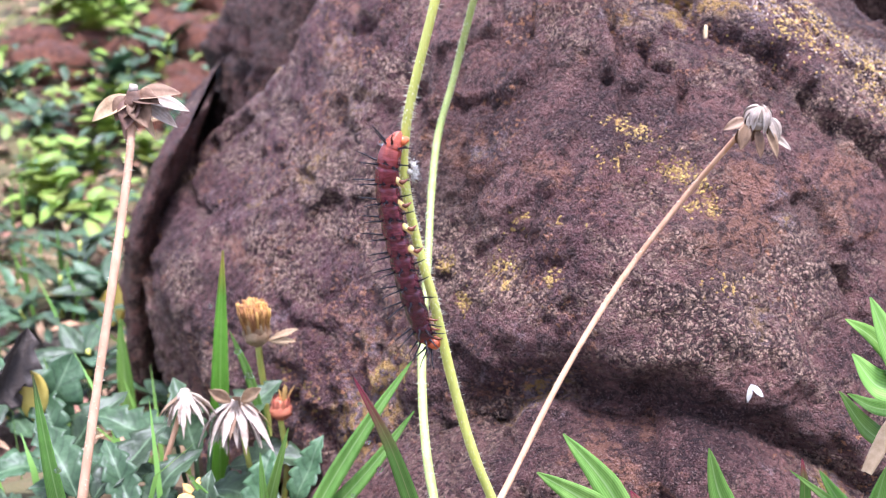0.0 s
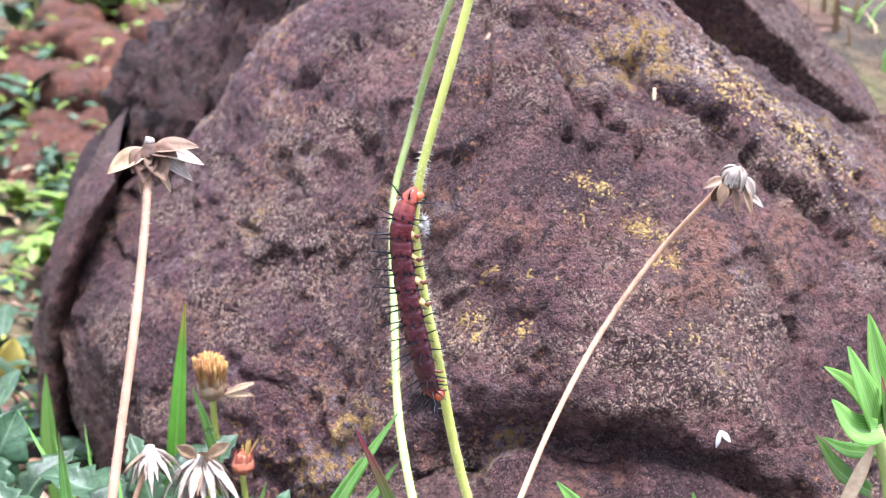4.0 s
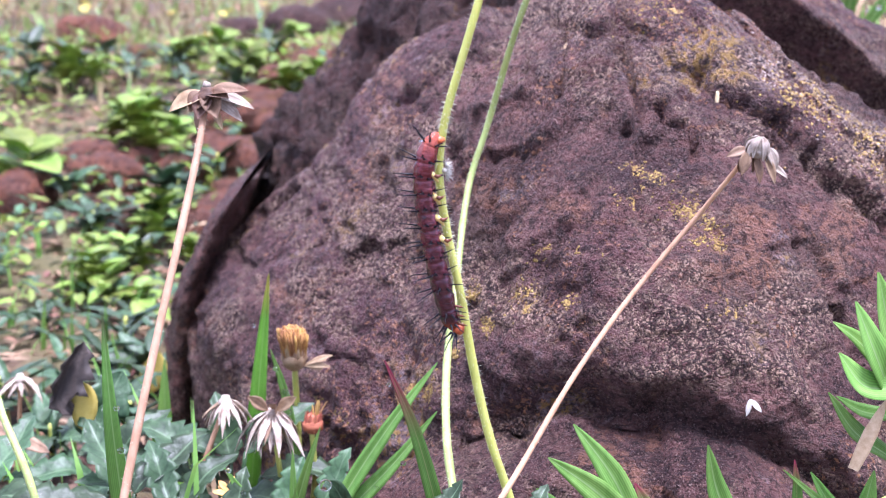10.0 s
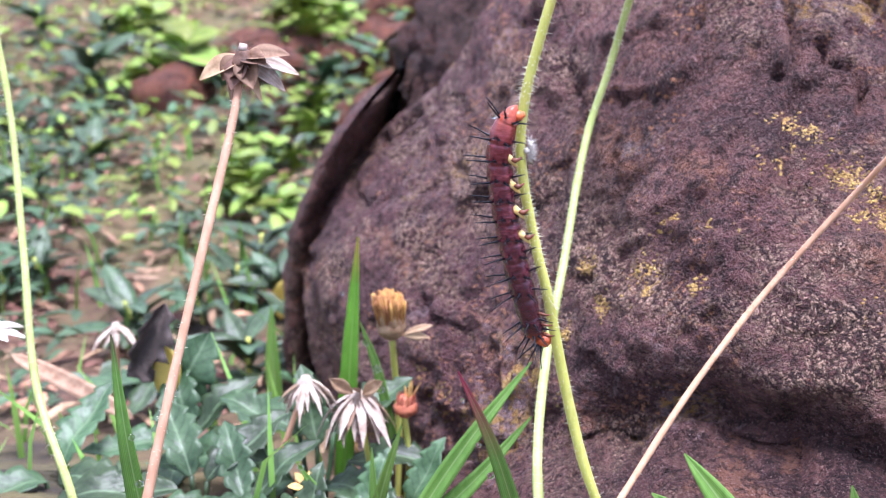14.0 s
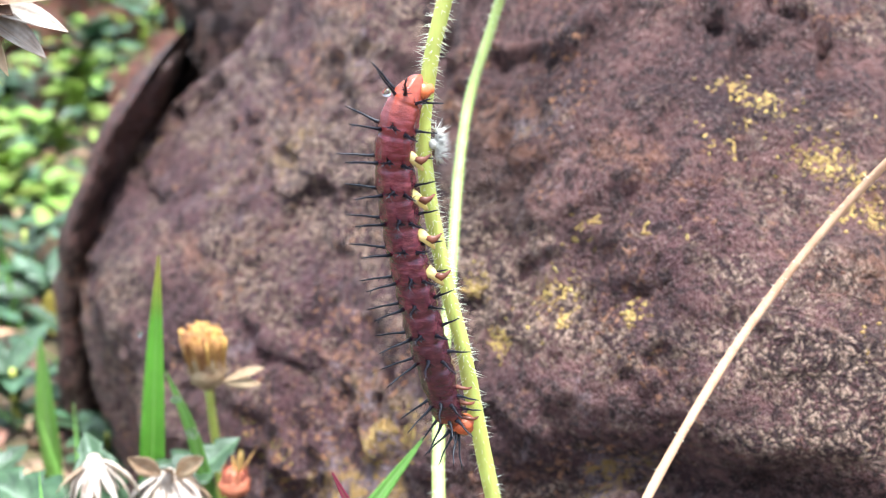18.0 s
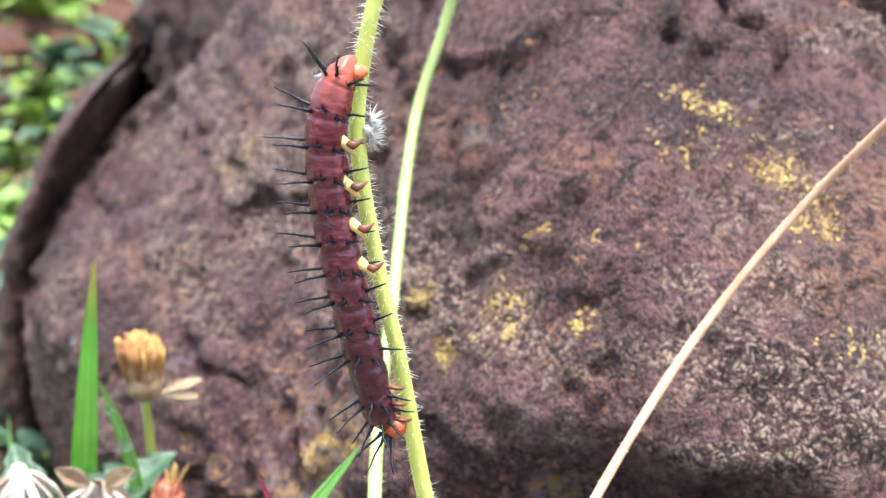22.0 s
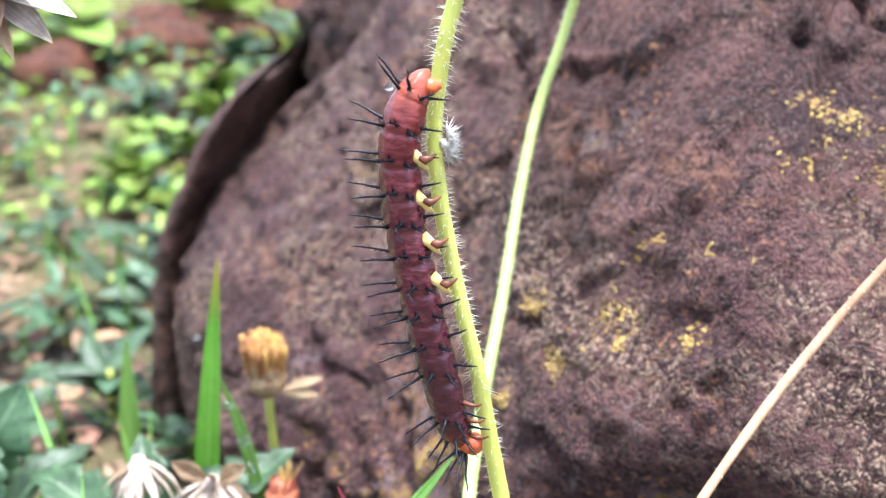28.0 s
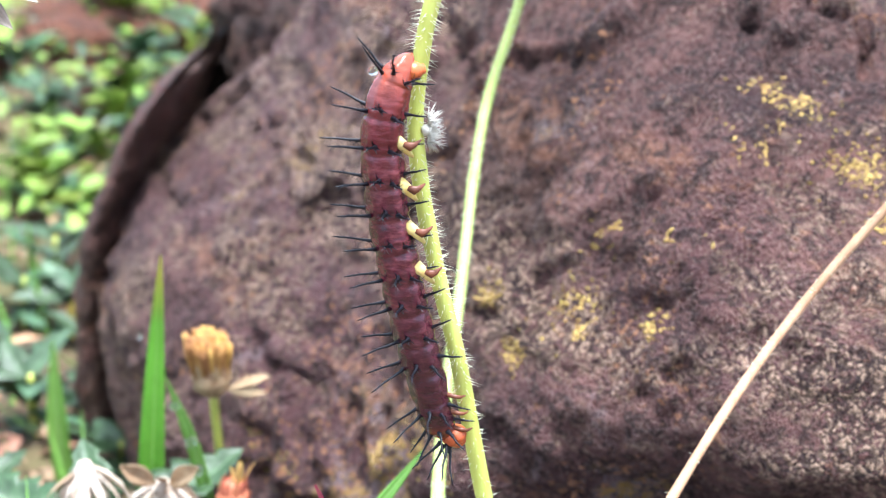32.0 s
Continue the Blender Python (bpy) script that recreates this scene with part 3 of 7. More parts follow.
# ---- boulders ----
def boulder(name, centre, radii, power, material_, seed, rough=1.0, n=(260, 150), right=None, carve=None, clefts=None, turn=0.0, low=-0.9, tilt=0.0, fissure=1.0):
    """A rounded superellipsoid stone, weathered by noise; right: its radius towards +x where that differs."""
    az, el = np.linspace(0, math.tau, n[0], endpoint=False), np.linspace(math.asin(low), math.pi / 2, n[1])
    a, e = np.meshgrid(az, el)
    d = np.stack([np.cos(a) * np.cos(e), np.sin(a) * np.cos(e), np.sin(e)], -1).reshape(-1, 3)
    rx = np.where(d[:, 0] > 0, right or radii[0], radii[0])
    s = (np.abs(d[:, 0] / rx) ** power + np.abs(d[:, 1] / radii[1]) ** power + np.abs(d[:, 2] / radii[2]) ** power) ** (-1 / power)
    p = d * s[:, None]
    c, sn = math.cos(turn), math.sin(turn)
    p = p @ np.array([[c, sn, 0], [-sn, c, 0], [0, 0, 1]])
    p[:, 2] += tilt * p[:, 0]
    w = p + centre
    out = p / np.linalg.norm(p, axis=1)[:, None]
    h = 0.0030 * fbm(w * 24, 2, seed) + 0.0009 * fbm(w * 90, 3, seed + 3) + 0.0008 * fbm(w * 300, 3, seed + 5)
    # weathered fissures that run down from the crown, and the thin plates between them
    top = np.array(centre) + (0.0, 0.0, radii[2])
    span = np.hypot(w[:, 0] - top[0], top[2] + 0.02 - w[:, 2])
    turn_ = np.arctan2(w[:, 0] - top[0], top[2] + 0.02 - w[:, 2])
    q = np.stack([turn_ * 3.4 + 0.22 * fbm(w * 55, 3, seed + 8), span * 15, w[:, 1] * 9], 1)
    n1, n2 = vnoise(q, seed + 9), vnoise(q * (1.7, 1.2, 1.4) + 7, seed + 10)
    mask = smooth_step(-0.15, 0.35, vnoise(w * 26, seed + 11)) * smooth_step(0.25, 0.75, np.abs(turn_) + 4.5 * np.clip(w[:, 2] - top[2] + 0.06, 0, 1))
    h = h - 0.0040 * fissure * mask * np.exp(-((n1 / 0.035) ** 2)) - 0.0022 * fissure * mask * np.exp(-((n2 / 0.03) ** 2))
    h = h + 0.0022 * fissure * smooth_step(0.0, 0.05, n1) + 0.0014 * fissure * smooth_step(0.02, 0.07, n2)
    step = fbm(w * (34, 22, 50) + 0.3 * fbm(w * 120, 2, seed + 4)[:, None], 2, seed + 13)
    h = h + 0.0009 * (smooth_step(0.1, 0.15, step) + smooth_step(-0.3, -0.25, step))
    h = h * rough
    if carve is not None:
        h = h + carve(w)
    w = w + out * h[:, None]
    if clefts is not None:
        w = w + out * clefts(w)[:, None]
    rows, cols = a.shape
    i = np.arange(rows * cols).reshape(rows, cols)
    j = np.roll(i, -1, 1)
    faces = np.stack([i[:-1], j[:-1], j[1:], i[1:]], -1).reshape(-1, 4)
    faces = [tuple(f) for f in faces] + [tuple(i[0][::-1])]
    return new(name, from_arrays(name, w, faces, material_))


def seam_z(x):
    """Height of the dark seam between the boulder and the ledge below it."""
    return CM * np.interp(x / CM, (-4, -2.5, -1, 0, 1, 2, 3, 4.5, 6.1, 7.4, 10), (0.0, 0.9, 2.3, 3.35, 4.0, 4.4, 4.65, 4.8, 4.4, 3.5, 2.2))


def groove(w, points, deep, wide, wobble=0.0012, seed=31):
    """A cleft that follows a line across the face; points: x, z in centimetres. It tapers out at both ends."""
    x, z = w[:, 0] + wobble * fbm(w * 170, 3, seed), w[:, 2] + wobble * fbm(w * 170, 3, seed + 1)
    best, along = np.full(len(w), 9.0), np.zeros(len(w))
    p = np.array(points) * CM
    for k, (a, b) in enumerate(zip(p, p[1:])):
        d = b - a
        t = np.clip(((x - a[0]) * d[0] + (z - a[1]) * d[1]) / d.dot(d), 0, 1)
        far = np.hypot(x - a[0] - t * d[0], z - a[1] - t * d[1])
        along = np.where(far < best, (k + t) / (len(p) - 1), along)
        best = np.minimum(best, far)
    return -deep * np.exp(-((best / wide) ** 2)) * smooth_step(0.0, 0.12, along) * smooth_step(1.0, 0.88, along)


def carve_main(w):
    x, y, z = w.T
    under = smooth_step(0.0006, -0.0022, z - seam_z(x) - 0.0012 * vnoise(w * 120, 5)) * smooth_step(0.16, 0.08, y)
    h = -0.026 * under
    # hollow above the seam
    h = h - 0.014 * np.exp(-(((x - 0.029) / 0.022) ** 2)) * np.exp(-(((z - seam_z(x) - 0.0030) / 0.0062) ** 2)) * smooth_step(0.08, 0.04, y)
    h = h - 0.006 * np.exp(-(((x - 0.068) / 0.022) ** 2)) * np.exp(-(((z - seam_z(x) - 0.002) / 0.0040) ** 2)) * smooth_step(0.08, 0.04, y)
    # the flank spreads back, and the rear shoulder swells
    h = h + 0.020 * smooth_step(0.11, 0.19, y) * smooth_step(0.27, 0.21, y) * smooth_step(0.0, -0.035, x) * smooth_step(0.10, 0.03, z)
    h = h + 0.013 * np.exp(-(((x + 0.012) / 0.028) ** 2) - ((y - 0.178) / 0.05) ** 2 - ((z - 0.105) / 0.035) ** 2)
    # the low flank bulges outwards
    h = h + 0.0145 * smooth_step(0.015, -0.03, x) * smooth_step(0.074, 0.026, z) * smooth_step(0.05, 0.11, y)
    # the crown is sharper, and falls faster beside the slab
    h = h + smooth_step(0.07, 0.11, y) * (0.004 * np.exp(-(((x - 0.052) / 0.014) ** 2)) - 0.0075 * np.exp(-(((x - 0.096) / 0.026) ** 2))) * smooth_step(0.085, 0.11, z)
    h = h - 0.010 * smooth_step(0.100, 0.135, x) * smooth_step(0.09, 0.125, y) * smooth_step(0.06, 0.085, z)
    # the shoulder drops away under the split slab
    h = h - 0.022 * smooth_step(0.128, 0.150, y) * smooth_step(0.045, 0.065, x)
    return h


def clefts_main(w):
    """Gap, creases and cracks of the main boulder."""
    x, y, z = w.T
    front = smooth_step(0.21, 0.17, y)
    h = 0
    # long crease down the shoulder, with a raised lip beyond it
    h = h + front * groove(w, [(4.6, 12.2), (5.6, 11.4), (6.2, 10.95), (6.7, 10.75), (7.8, 10.0), (8.35, 9.45), (8.9, 8.9), (9.5, 8.4), (10.5, 7.4)], 0.0042, 0.0015, 0.0016)
    h = h + 0.0018 * front * smooth_step(0.0, 0.004, (x - 0.067) * 0.68 + (z - 0.1075) * 0.73) * smooth_step(0.045, 0.060, x)
    # shorter cracks and broken plate edges
    h = h + front * groove(w, [(4.0, 12.0), (4.2, 11.2), (4.2, 10.5), (3.9, 10.0)], 0.0030, 0.0013)
    h = h + front * groove(w, [(4.3, 10.7), (5.2, 10.3), (5.35, 9.9), (5.25, 9.4)], 0.0032, 0.0009)
    h = h + front * groove(w, [(5.3, 13.2), (7.0, 12.85), (8.6, 12.2), (9.8, 11.5)], 0.0040, 0.0012)
    h = h + front * groove(w, [(-0.8, 8.2), (0.5, 9.2), (1.6, 9.4), (2.5, 10.1), (3.2, 10.8)], 0.0022, 0.0014, 0.002)
    h = h + front * groove(w, [(-1.6, 9.6), (-0.4, 10.6), (0.6, 11.3), (1.6, 11.5)], 0.0030, 0.0012, 0.002)
    h = h + front * groove(w, [(7.2, 8.2), (8.0, 7.4), (8.4, 6.4), (8.3, 5.6)], 0.0026, 0.0014, 0.002)
    h = h + front * groove(w, [(2.4, 12.6), (3.4, 12.2), (4.2, 12.4), (5.2, 12.0)], 0.0030, 0.0012, 0.002)
    return h


def carve_rear(w):
    """The rear boulder narrows upwards on one side, and is broken into blunt facets."""
    x, y, z = w.T
    h = -0.030 * smooth_step(0.055, 0.140, z) * smooth_step(0.005, -0.055, x)
    facet = vnoise(w * (30, 22, 34) + 0.5 * fbm(w * 70, 2, 41)[:, None], 42)
    h = h + 0.005 * (smooth_step(-0.10, 0.02, facet) - 0.5) + 0.0035 * fbm(w * 45, 3, 43)
    return h - 0.006 * np.exp(-((vnoise(w * (24, 16, 20), 44) / 0.05) ** 2))


def flake(name):
    """A thin upright flake beside the boulder, with a deep dark gap between the two."""
    zs = np.concatenate([np.linspace(-0.02, 0.060, 100), np.linspace(0.061, 0.0715, 24)])
    mid = CM * np.interp(zs / CM, (-2, 0, 2, 3.3, 4.3, 5.1, 6.4, 7.4, 8.75), (-7.7, -7.7, -7.65, -7.45, -7.15, -6.8, -6.15, -5.5, -4.5))
    half = 0.0046 * np.sqrt(np.clip((0.0722 - zs) / 0.024, 0.02, 1)) * (1 + 0.25 * smooth_step(0.05, 0.01, zs))
    angle = np.linspace(0, math.tau, 120, endpoint=False)
    c, sn = np.cos(angle), np.sin(angle)
    x = mid[:, None] + half[:, None] * (np.sign(c) * np.abs(c) ** 0.75)[None]
    y = 0.205 - 0.10 * (zs[:, None] - 0.04).clip(-0.03, 0.05) + 0.052 * (np.sign(sn) * np.abs(sn) ** 0.75)[None]
    w = np.stack([x.ravel(), y.ravel(), np.repeat(zs, len(angle))], 1)
    out = np.stack([np.tile(c, len(zs)), 0.6 * np.tile(sn, len(zs)), 0 * w[:, 0]], 1)
    h = 0.0022 * fbm(w * (60, 40, 40), 3, 201) + 0.0009 * fbm(w * 220, 3, 203) - 0.0012 * np.exp(-((vnoise(w * (40, 40, 22), 205) / 0.06) ** 2))
    w = w + out * h[:, None]
    n, m = len(zs), len(angle)
    i = np.arange(n * m).reshape(n, m)
    j = np.roll(i, -1, 1)
    faces = np.stack([i[:-1], j[:-1], j[1:], i[1:]], -1).reshape(-1, 4)
    return new(name, from_arrays(name, w, [tuple(f) for f in faces] + [tuple(i[0][::-1]), tuple(i[-1])], ROCK_OCHRE))


def slab(name):
    """A split slab: light sloping top, sharp front edge, undercut dark face; it follows an arched crest."""
    xs = np.linspace(0.030, 0.1985, 280)
    sec = [(0.262, -0.11), (0.250, -0.05), (0.236, -0.014), (0.210, 0.0), (0.190, -0.003), (0.172, -0.0070), (0.1665, -0.0090), (0.1650, -0.0105), (0.1690, -0.016), (0.1760, -0.026), (0.184, -0.040), (0.188, -0.055), (0.190, -0.11)]
    sec = np.array(sec)
    run = np.r_[0, np.cumsum(np.hypot(*np.diff(sec, axis=0).T))]
    at = np.linspace(0, run[-1], 120)
    sy, sz = np.interp(at, run, sec[:, 0]), np.interp(at, run, sec[:, 1])
    ridge = 0.02 + 0.1275 * np.clip(1 - np.abs((xs - 0.05) / 0.150) ** 2.6, 0.001, 1) ** (1 / 2.6) - 0.014 * smooth_step(0.090, 0.170, xs) - 0.010 * smooth_step(0.06, 0.03, xs)
    shift = 0.012 * smooth_step(0.12, 0.18, xs) - 0.004 * smooth_step(0.06, 0.036, xs)
    # the top tips towards its front edge, more and more along the crest
    tip = (0.001 + 0.011 * smooth_step(0.07, 0.16, xs))[:, None] * (smooth_step(0.212, 0.168, sy) * smooth_step(-0.11, -0.02, sz))[None]
    w = np.stack([np.repeat(xs, len(at)), (sy[None] - shift[:, None]).ravel(), (sz[None] + ridge[:, None] - tip).ravel()], 1)
    mid = np.array([0.0, 0.215, 0.0]) + w * (1, 0, 1) - (0, 0, 0.03)
    out = w - mid
    out[:, 0] = 0
    out /= np.linalg.norm(out, axis=1)[:, None]
    q = w * (20, 60, 60)
    h = 0.0022 * fbm(w * 30, 3, 71) + 0.0010 * fbm(w * 110, 3, 74) + 0.0006 * fbm(w * 320, 2, 75) + 0.0012 * smooth_step(0.0, 0.06, vnoise(q, 76)) - 0.0015 * np.exp(-((vnoise(q * 0.8, 77) / 0.05) ** 2))
    w = w + out * h[:, None]
    n, m = len(xs), len(at)
    i = np.arange(n * m).reshape(n, m)
    faces = np.stack([i[:-1, :-1], i[1:, :-1], i[1:, 1:], i[:-1, 1:]], -1).reshape(-1, 4)
    faces = [tuple(f[::-1]) for f in faces] + [tuple(i[0]), tuple(i[-1][::-1])]
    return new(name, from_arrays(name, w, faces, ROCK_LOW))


def build_rocks():
    main = tagged(boulder("boulder", (0.05, 0.15, 0.02), (0.095, 0.145, 0.115), 1.6, ROCK, 21, 1.0, (760, 380), 0.138, carve_main, clefts_main), "large purple-brown weathered boulder with yellow lichen and fissures", "boulder", "boulders")
    tagged(boulder("boulder", (0.034, 0.295, 0.0), (0.094, 0.10, 0.152), 3.1, ROCK_DARK, 47, 1.5, (420, 220), carve=carve_rear, fissure=0.5), "dark rounded boulder leaning behind the purple one", "boulder", "boulders")
    tagged(flake("boulder"), "thin ochre-stained flake of rock standing off the boulder's flank", "rock", "boulders")
    tagged(boulder("boulder", (-0.054, 0.268, 0.0), (0.027, 0.042, 0.060), 2.4, ROCK_DARK, 53, 1.0, (220, 110), fissure=0.5), "dark low rock behind the flake", "boulder", "boulders")
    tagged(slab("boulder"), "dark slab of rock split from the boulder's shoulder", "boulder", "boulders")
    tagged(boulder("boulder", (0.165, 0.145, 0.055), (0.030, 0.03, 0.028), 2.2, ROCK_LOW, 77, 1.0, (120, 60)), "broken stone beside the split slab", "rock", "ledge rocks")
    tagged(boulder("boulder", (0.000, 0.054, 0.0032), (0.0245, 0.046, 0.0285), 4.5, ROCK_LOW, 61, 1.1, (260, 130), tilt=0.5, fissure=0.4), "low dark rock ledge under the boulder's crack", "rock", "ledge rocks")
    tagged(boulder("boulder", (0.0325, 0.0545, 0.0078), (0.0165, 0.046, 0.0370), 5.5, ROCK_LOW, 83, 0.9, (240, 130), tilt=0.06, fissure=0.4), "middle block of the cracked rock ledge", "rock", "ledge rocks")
    tagged(boulder("boulder", (0.070, 0.0515, 0.0020), (0.0290, 0.047, 0.0365), 5.5, ROCK_LOW, 91, 0.9, (260, 130), tilt=-0.42, fissure=0.4), "pinkish sloping block below the boulder's overhang", "rock", "ledge rocks")
    return main


build_ground()
MAIN_ROCK = build_rocks()


# ---- leaves, blades, bracts ----
def strip_into(bm, path, widths, up, fold=0.25, thick=0.00012, cross=4):
    """A leaf-like strip with thickness along a path; up: the side that its upper face looks to."""
    path = np.asarray(path, float)
    t = np.gradient(path, axis=0)
    t /= np.linalg.norm(t, axis=1)[:, None] + 1e-12
    up = np.asarray(up, float)
    side = np.cross(t, up)
    side /= np.linalg.norm(side, axis=1)[:, None] + 1e-9
    nrm = np.cross(side, t)
    grid = []
    for layer in (0, 1):
        rows = []
        for c, w, s, n in zip(path, widths, side, nrm):
            row = []
            for k in range(cross + 1):
                u = 2 * k / cross - 1
                off = -thick * layer * (1 - 0.8 * abs(u))
                row.append(bm.verts.new(c + s * (w * u / 2) + n * (fold * w * abs(u) / 2 + off)))
            rows.append(row)
        grid.append(rows)
    top, low = grid
    uv = bm.loops.layers.uv.verify()
    last = len(path) - 1
    for i in range(last):
        for k in range(cross):
            a = ((k / cross, i / last), ((k + 1) / cross, i / last), ((k + 1) / cross, (i + 1) / last), (k / cross, (i + 1) / last))
            f = bm.faces.new((top[i][k], top[i][k + 1], top[i + 1][k + 1], top[i + 1][k]))
            for loop, c in zip(f.loops, a):
                loop[uv].uv = c
            f = bm.faces.new((low[i][k + 1], low[i][k], low[i + 1][k], low[i + 1][k + 1]))
            for loop, c in zip(f.loops, (a[1], a[0], a[3], a[2])):
                loop[uv].uv = c
        bm.faces.new((low[i][0], top[i][0], top[i + 1][0], low[i + 1][0]))
        bm.faces.new((top[i][cross], low[i][cross], low[i + 1][cross], top[i + 1][cross]))


def profile(n, peak=1.0, power=0.8, tip=0.03):
    s = np.linspace(0, 1, n)
    return np.maximum(np.sin(np.pi * s**peak) ** power, tip)


def leaf_into(bm, base, along, up, length, width, droop=0.2, fold=0.25, teeth=0, peak=1.0, n=12, thick=0.00012, cross=4, power=0.8):
    along, up = Vector(along).normalized(), Vector(up).normalized()
    up = (up - along * up.dot(along)).normalized()
    s = np.linspace(0, 1, n)
    path = np.array(base) + np.outer(s * length, along) - np.outer(droop * length * s * s, up)
    w = width * profile(n, peak, power)
    if teeth:
        f = (s * teeth) % 1.0
        w = w * (1 - 0.34 * f**1.6)
        path = path + np.outer(0.035 * length * np.sin(s * 9.0 + length * 900), up)
    strip_into(bm, path, w, tuple(up), fold, thick, cross)


def blade_into(bm, points, width, up=(0, -1, 0.3), fold=0.35, n=24, base=0.75):
    """A grass blade through points in centimetres: widest low down, drawn out to a point."""
    path = spline(points, n) * CM
    s = np.linspace(0, 1, n)
    w = width * np.minimum(base + (1 - base) * s / 0.25, 1) * np.clip((1 - s) / 0.5, 0.02, 1) ** 0.7
    strip_into(bm, path, w, up, fold, 0.00016)


def rosette_into(bm, at, axis, count, length, width, open_deg, droop=0.2, seed=1, jitter=0.25, fold=0.35, peak=0.9, turn=0.0):
    """Bracts round an axis, opened by an angle from it."""
    axis = Vector(axis).normalized()
    u = axis.orthogonal().normalized()
    v = axis.cross(u)
    r = random.Random(seed)
    for k in range(count):
        a = turn + k * math.tau / count + jitter * r.uniform(-1, 1) * min(math.tau / count, 1.0)
        o = radians(open_deg * (1 + jitter * r.uniform(-1, 1)))
        out = math.cos(a) * u + math.sin(a) * v
        along = axis * math.cos(o) + out * math.sin(o)
        up = axis * math.sin(o) - out * math.cos(o)
        ln = length * (1 + jitter * r.uniform(-1, 1))
        leaf_into(bm, Vector(at) + out * 0.0004, along, up, ln, width * r.uniform(0.8, 1.2), droop * r.uniform(0.2, 1.6), fold, 0, peak, 9)


def knob_into(bm, at, axis, radius, height, sides=16, rings=8, bulge=0.35, ripple=0.05, seed=3):
    """A swollen cup or bud on an axis."""
    axis = Vector(axis).normalized()
    u = axis.orthogonal().normalized()
    v = axis.cross(u)
    r = random.Random(seed)
    levels = []
    for i in range(rings + 1):
        s = i / rings
        w = radius * max(0.05, math.sin(math.pi * min(0.98, 0.12 + s * 0.75) ** (1 - bulge * 0.5))) if i < rings else radius * 0.55
        levels.append([bm.verts.new(Vector(at) + axis * (height * s) + w * (1 + ripple * r.uniform(-1, 1)) * (math.cos(k * math.tau / sides) * u + math.sin(k * math.tau / sides) * v)) for k in range(sides)])
    for a, b in zip(levels, levels[1:]):
        for k in range(sides):
            bm.faces.new((a[k], a[(k + 1) % sides], b[(k + 1) % sides], b[k]))
    bm.faces.new(levels[0][::-1])
    bm.faces.new(levels[-1])


def drop(parent, at, r, name="water_drop"):
    bm = bmesh.new()
    bmesh.ops.create_uvsphere(bm, u_segments=14, v_segments=10, radius=r)
    bmesh.ops.scale(bm, vec=(1, 0.9, 0.92), verts=bm.verts)
    bmesh.ops.translate(bm, vec=Vector(at) * CM, verts=bm.verts)
    return part(name, bm, WATER, parent, "clear round water drop")


# ---- stems with their heads ----
def hairy_stem(name, points, radius, mat, label, group, hairs=500, hair=0.0009, taper=0.8):
    path = spline(points, 70) * CM
    t = thing(name, label, "plant", group=group)
    bm = bmesh.new()
    tube_into(bm, path, np.linspace(radius, radius * taper, len(path)) * (1 + 0.06 * fbm(path * 300, 2, 4)), 14)
    part("stalk", bm, mat, t)
    bm = bmesh.new()
    r = random.Random(len(label) * 7)
    for _ in range(hairs):
        s = r.random() * (len(path) - 1.001)
        i = int(s)
        c = path[i] + (path[i + 1] - path[i]) * (s - i)
        tan = Vector(path[i + 1] - path[i]).normalized()
        side = Vector((r.gauss(0, 1), r.gauss(0, 1), r.gauss(0, 1))).cross(tan).normalized()
        ln = hair * r.uniform(0.4, 1.25)
        root = Vector(c) + side * radius * 0.8
        spike_into(bm, root, root + side * ln + tan * ln * r.uniform(-0.7, 0.3), 0.000045, 3)
    tagged(part("hairs", bm, HAIR, t, "fine pale hairs"), kind="stuff")
    return t, path


MAIN = [(1.45, 0.3, 2.2), (1.21, 0.3, 3.87), (0.74, 0.35, 5.29), (0.43, 0.45, 6.5), (0.14, 0.45, 7.94), (0.0, 0.45, 8.5), (-0.12, 0.45, 9.04), (-0.22, 0.45, 9.56), (-0.28, 0.45, 10.15), (-0.235, 0.45, 10.72), (-0.12, 0.45, 11.3), (0.28, 0.5, 12.8), (0.64, 0.5, 14.29), (0.94, 0.55, 15.51)]
THIN = [(0.45, -0.3, 2.3), (0.17, 0.0, 4.0), (0.0, 1.2, 4.95), (0.03, 3.0, 5.85), (0.25, 4.8, 7.1), (0.40, 6.0, 8.1), (0.59, 6.8, 9.0), (0.90, 7.0, 10.0), (1.18, 6.9, 11.1), (1.48, 6.5, 12.35), (2.10, 6.2, 14.3)]
DRY_R = [(-0.1, -1.2, 2.4), (0.55, -0.9, 4.0), (1.28, -0.2, 5.0), (2.2, 0.9, 6.15), (3.1, 1.8, 7.15), (3.95, 2.4, 8.05), (4.75, 2.6, 9.0), (5.34, 2.1, 10.05), (5.4, 1.9, 10.25)]
DRY_L = [(-5.55, -3.2, 2.2), (-5.25, -3.0, 4.3), (-5.0, -2.4, 6.0), (-4.75, -1.6, 7.6), (-4.5, -0.8, 9.1), (-4.33, 0.1, 10.4), (-4.27, 0.6, 11.2)]
HAIRY = [(-6.9, 0.0, 2.6), (-7.5, 0.4, 4.4), (-8.3, 1.3, 5.7), (-8.9, 2.6, 7.6), (-9.5, 3.9, 9.6), (-10.0, 4.6, 11.5), (-10.4, 5.0, 13.2)]


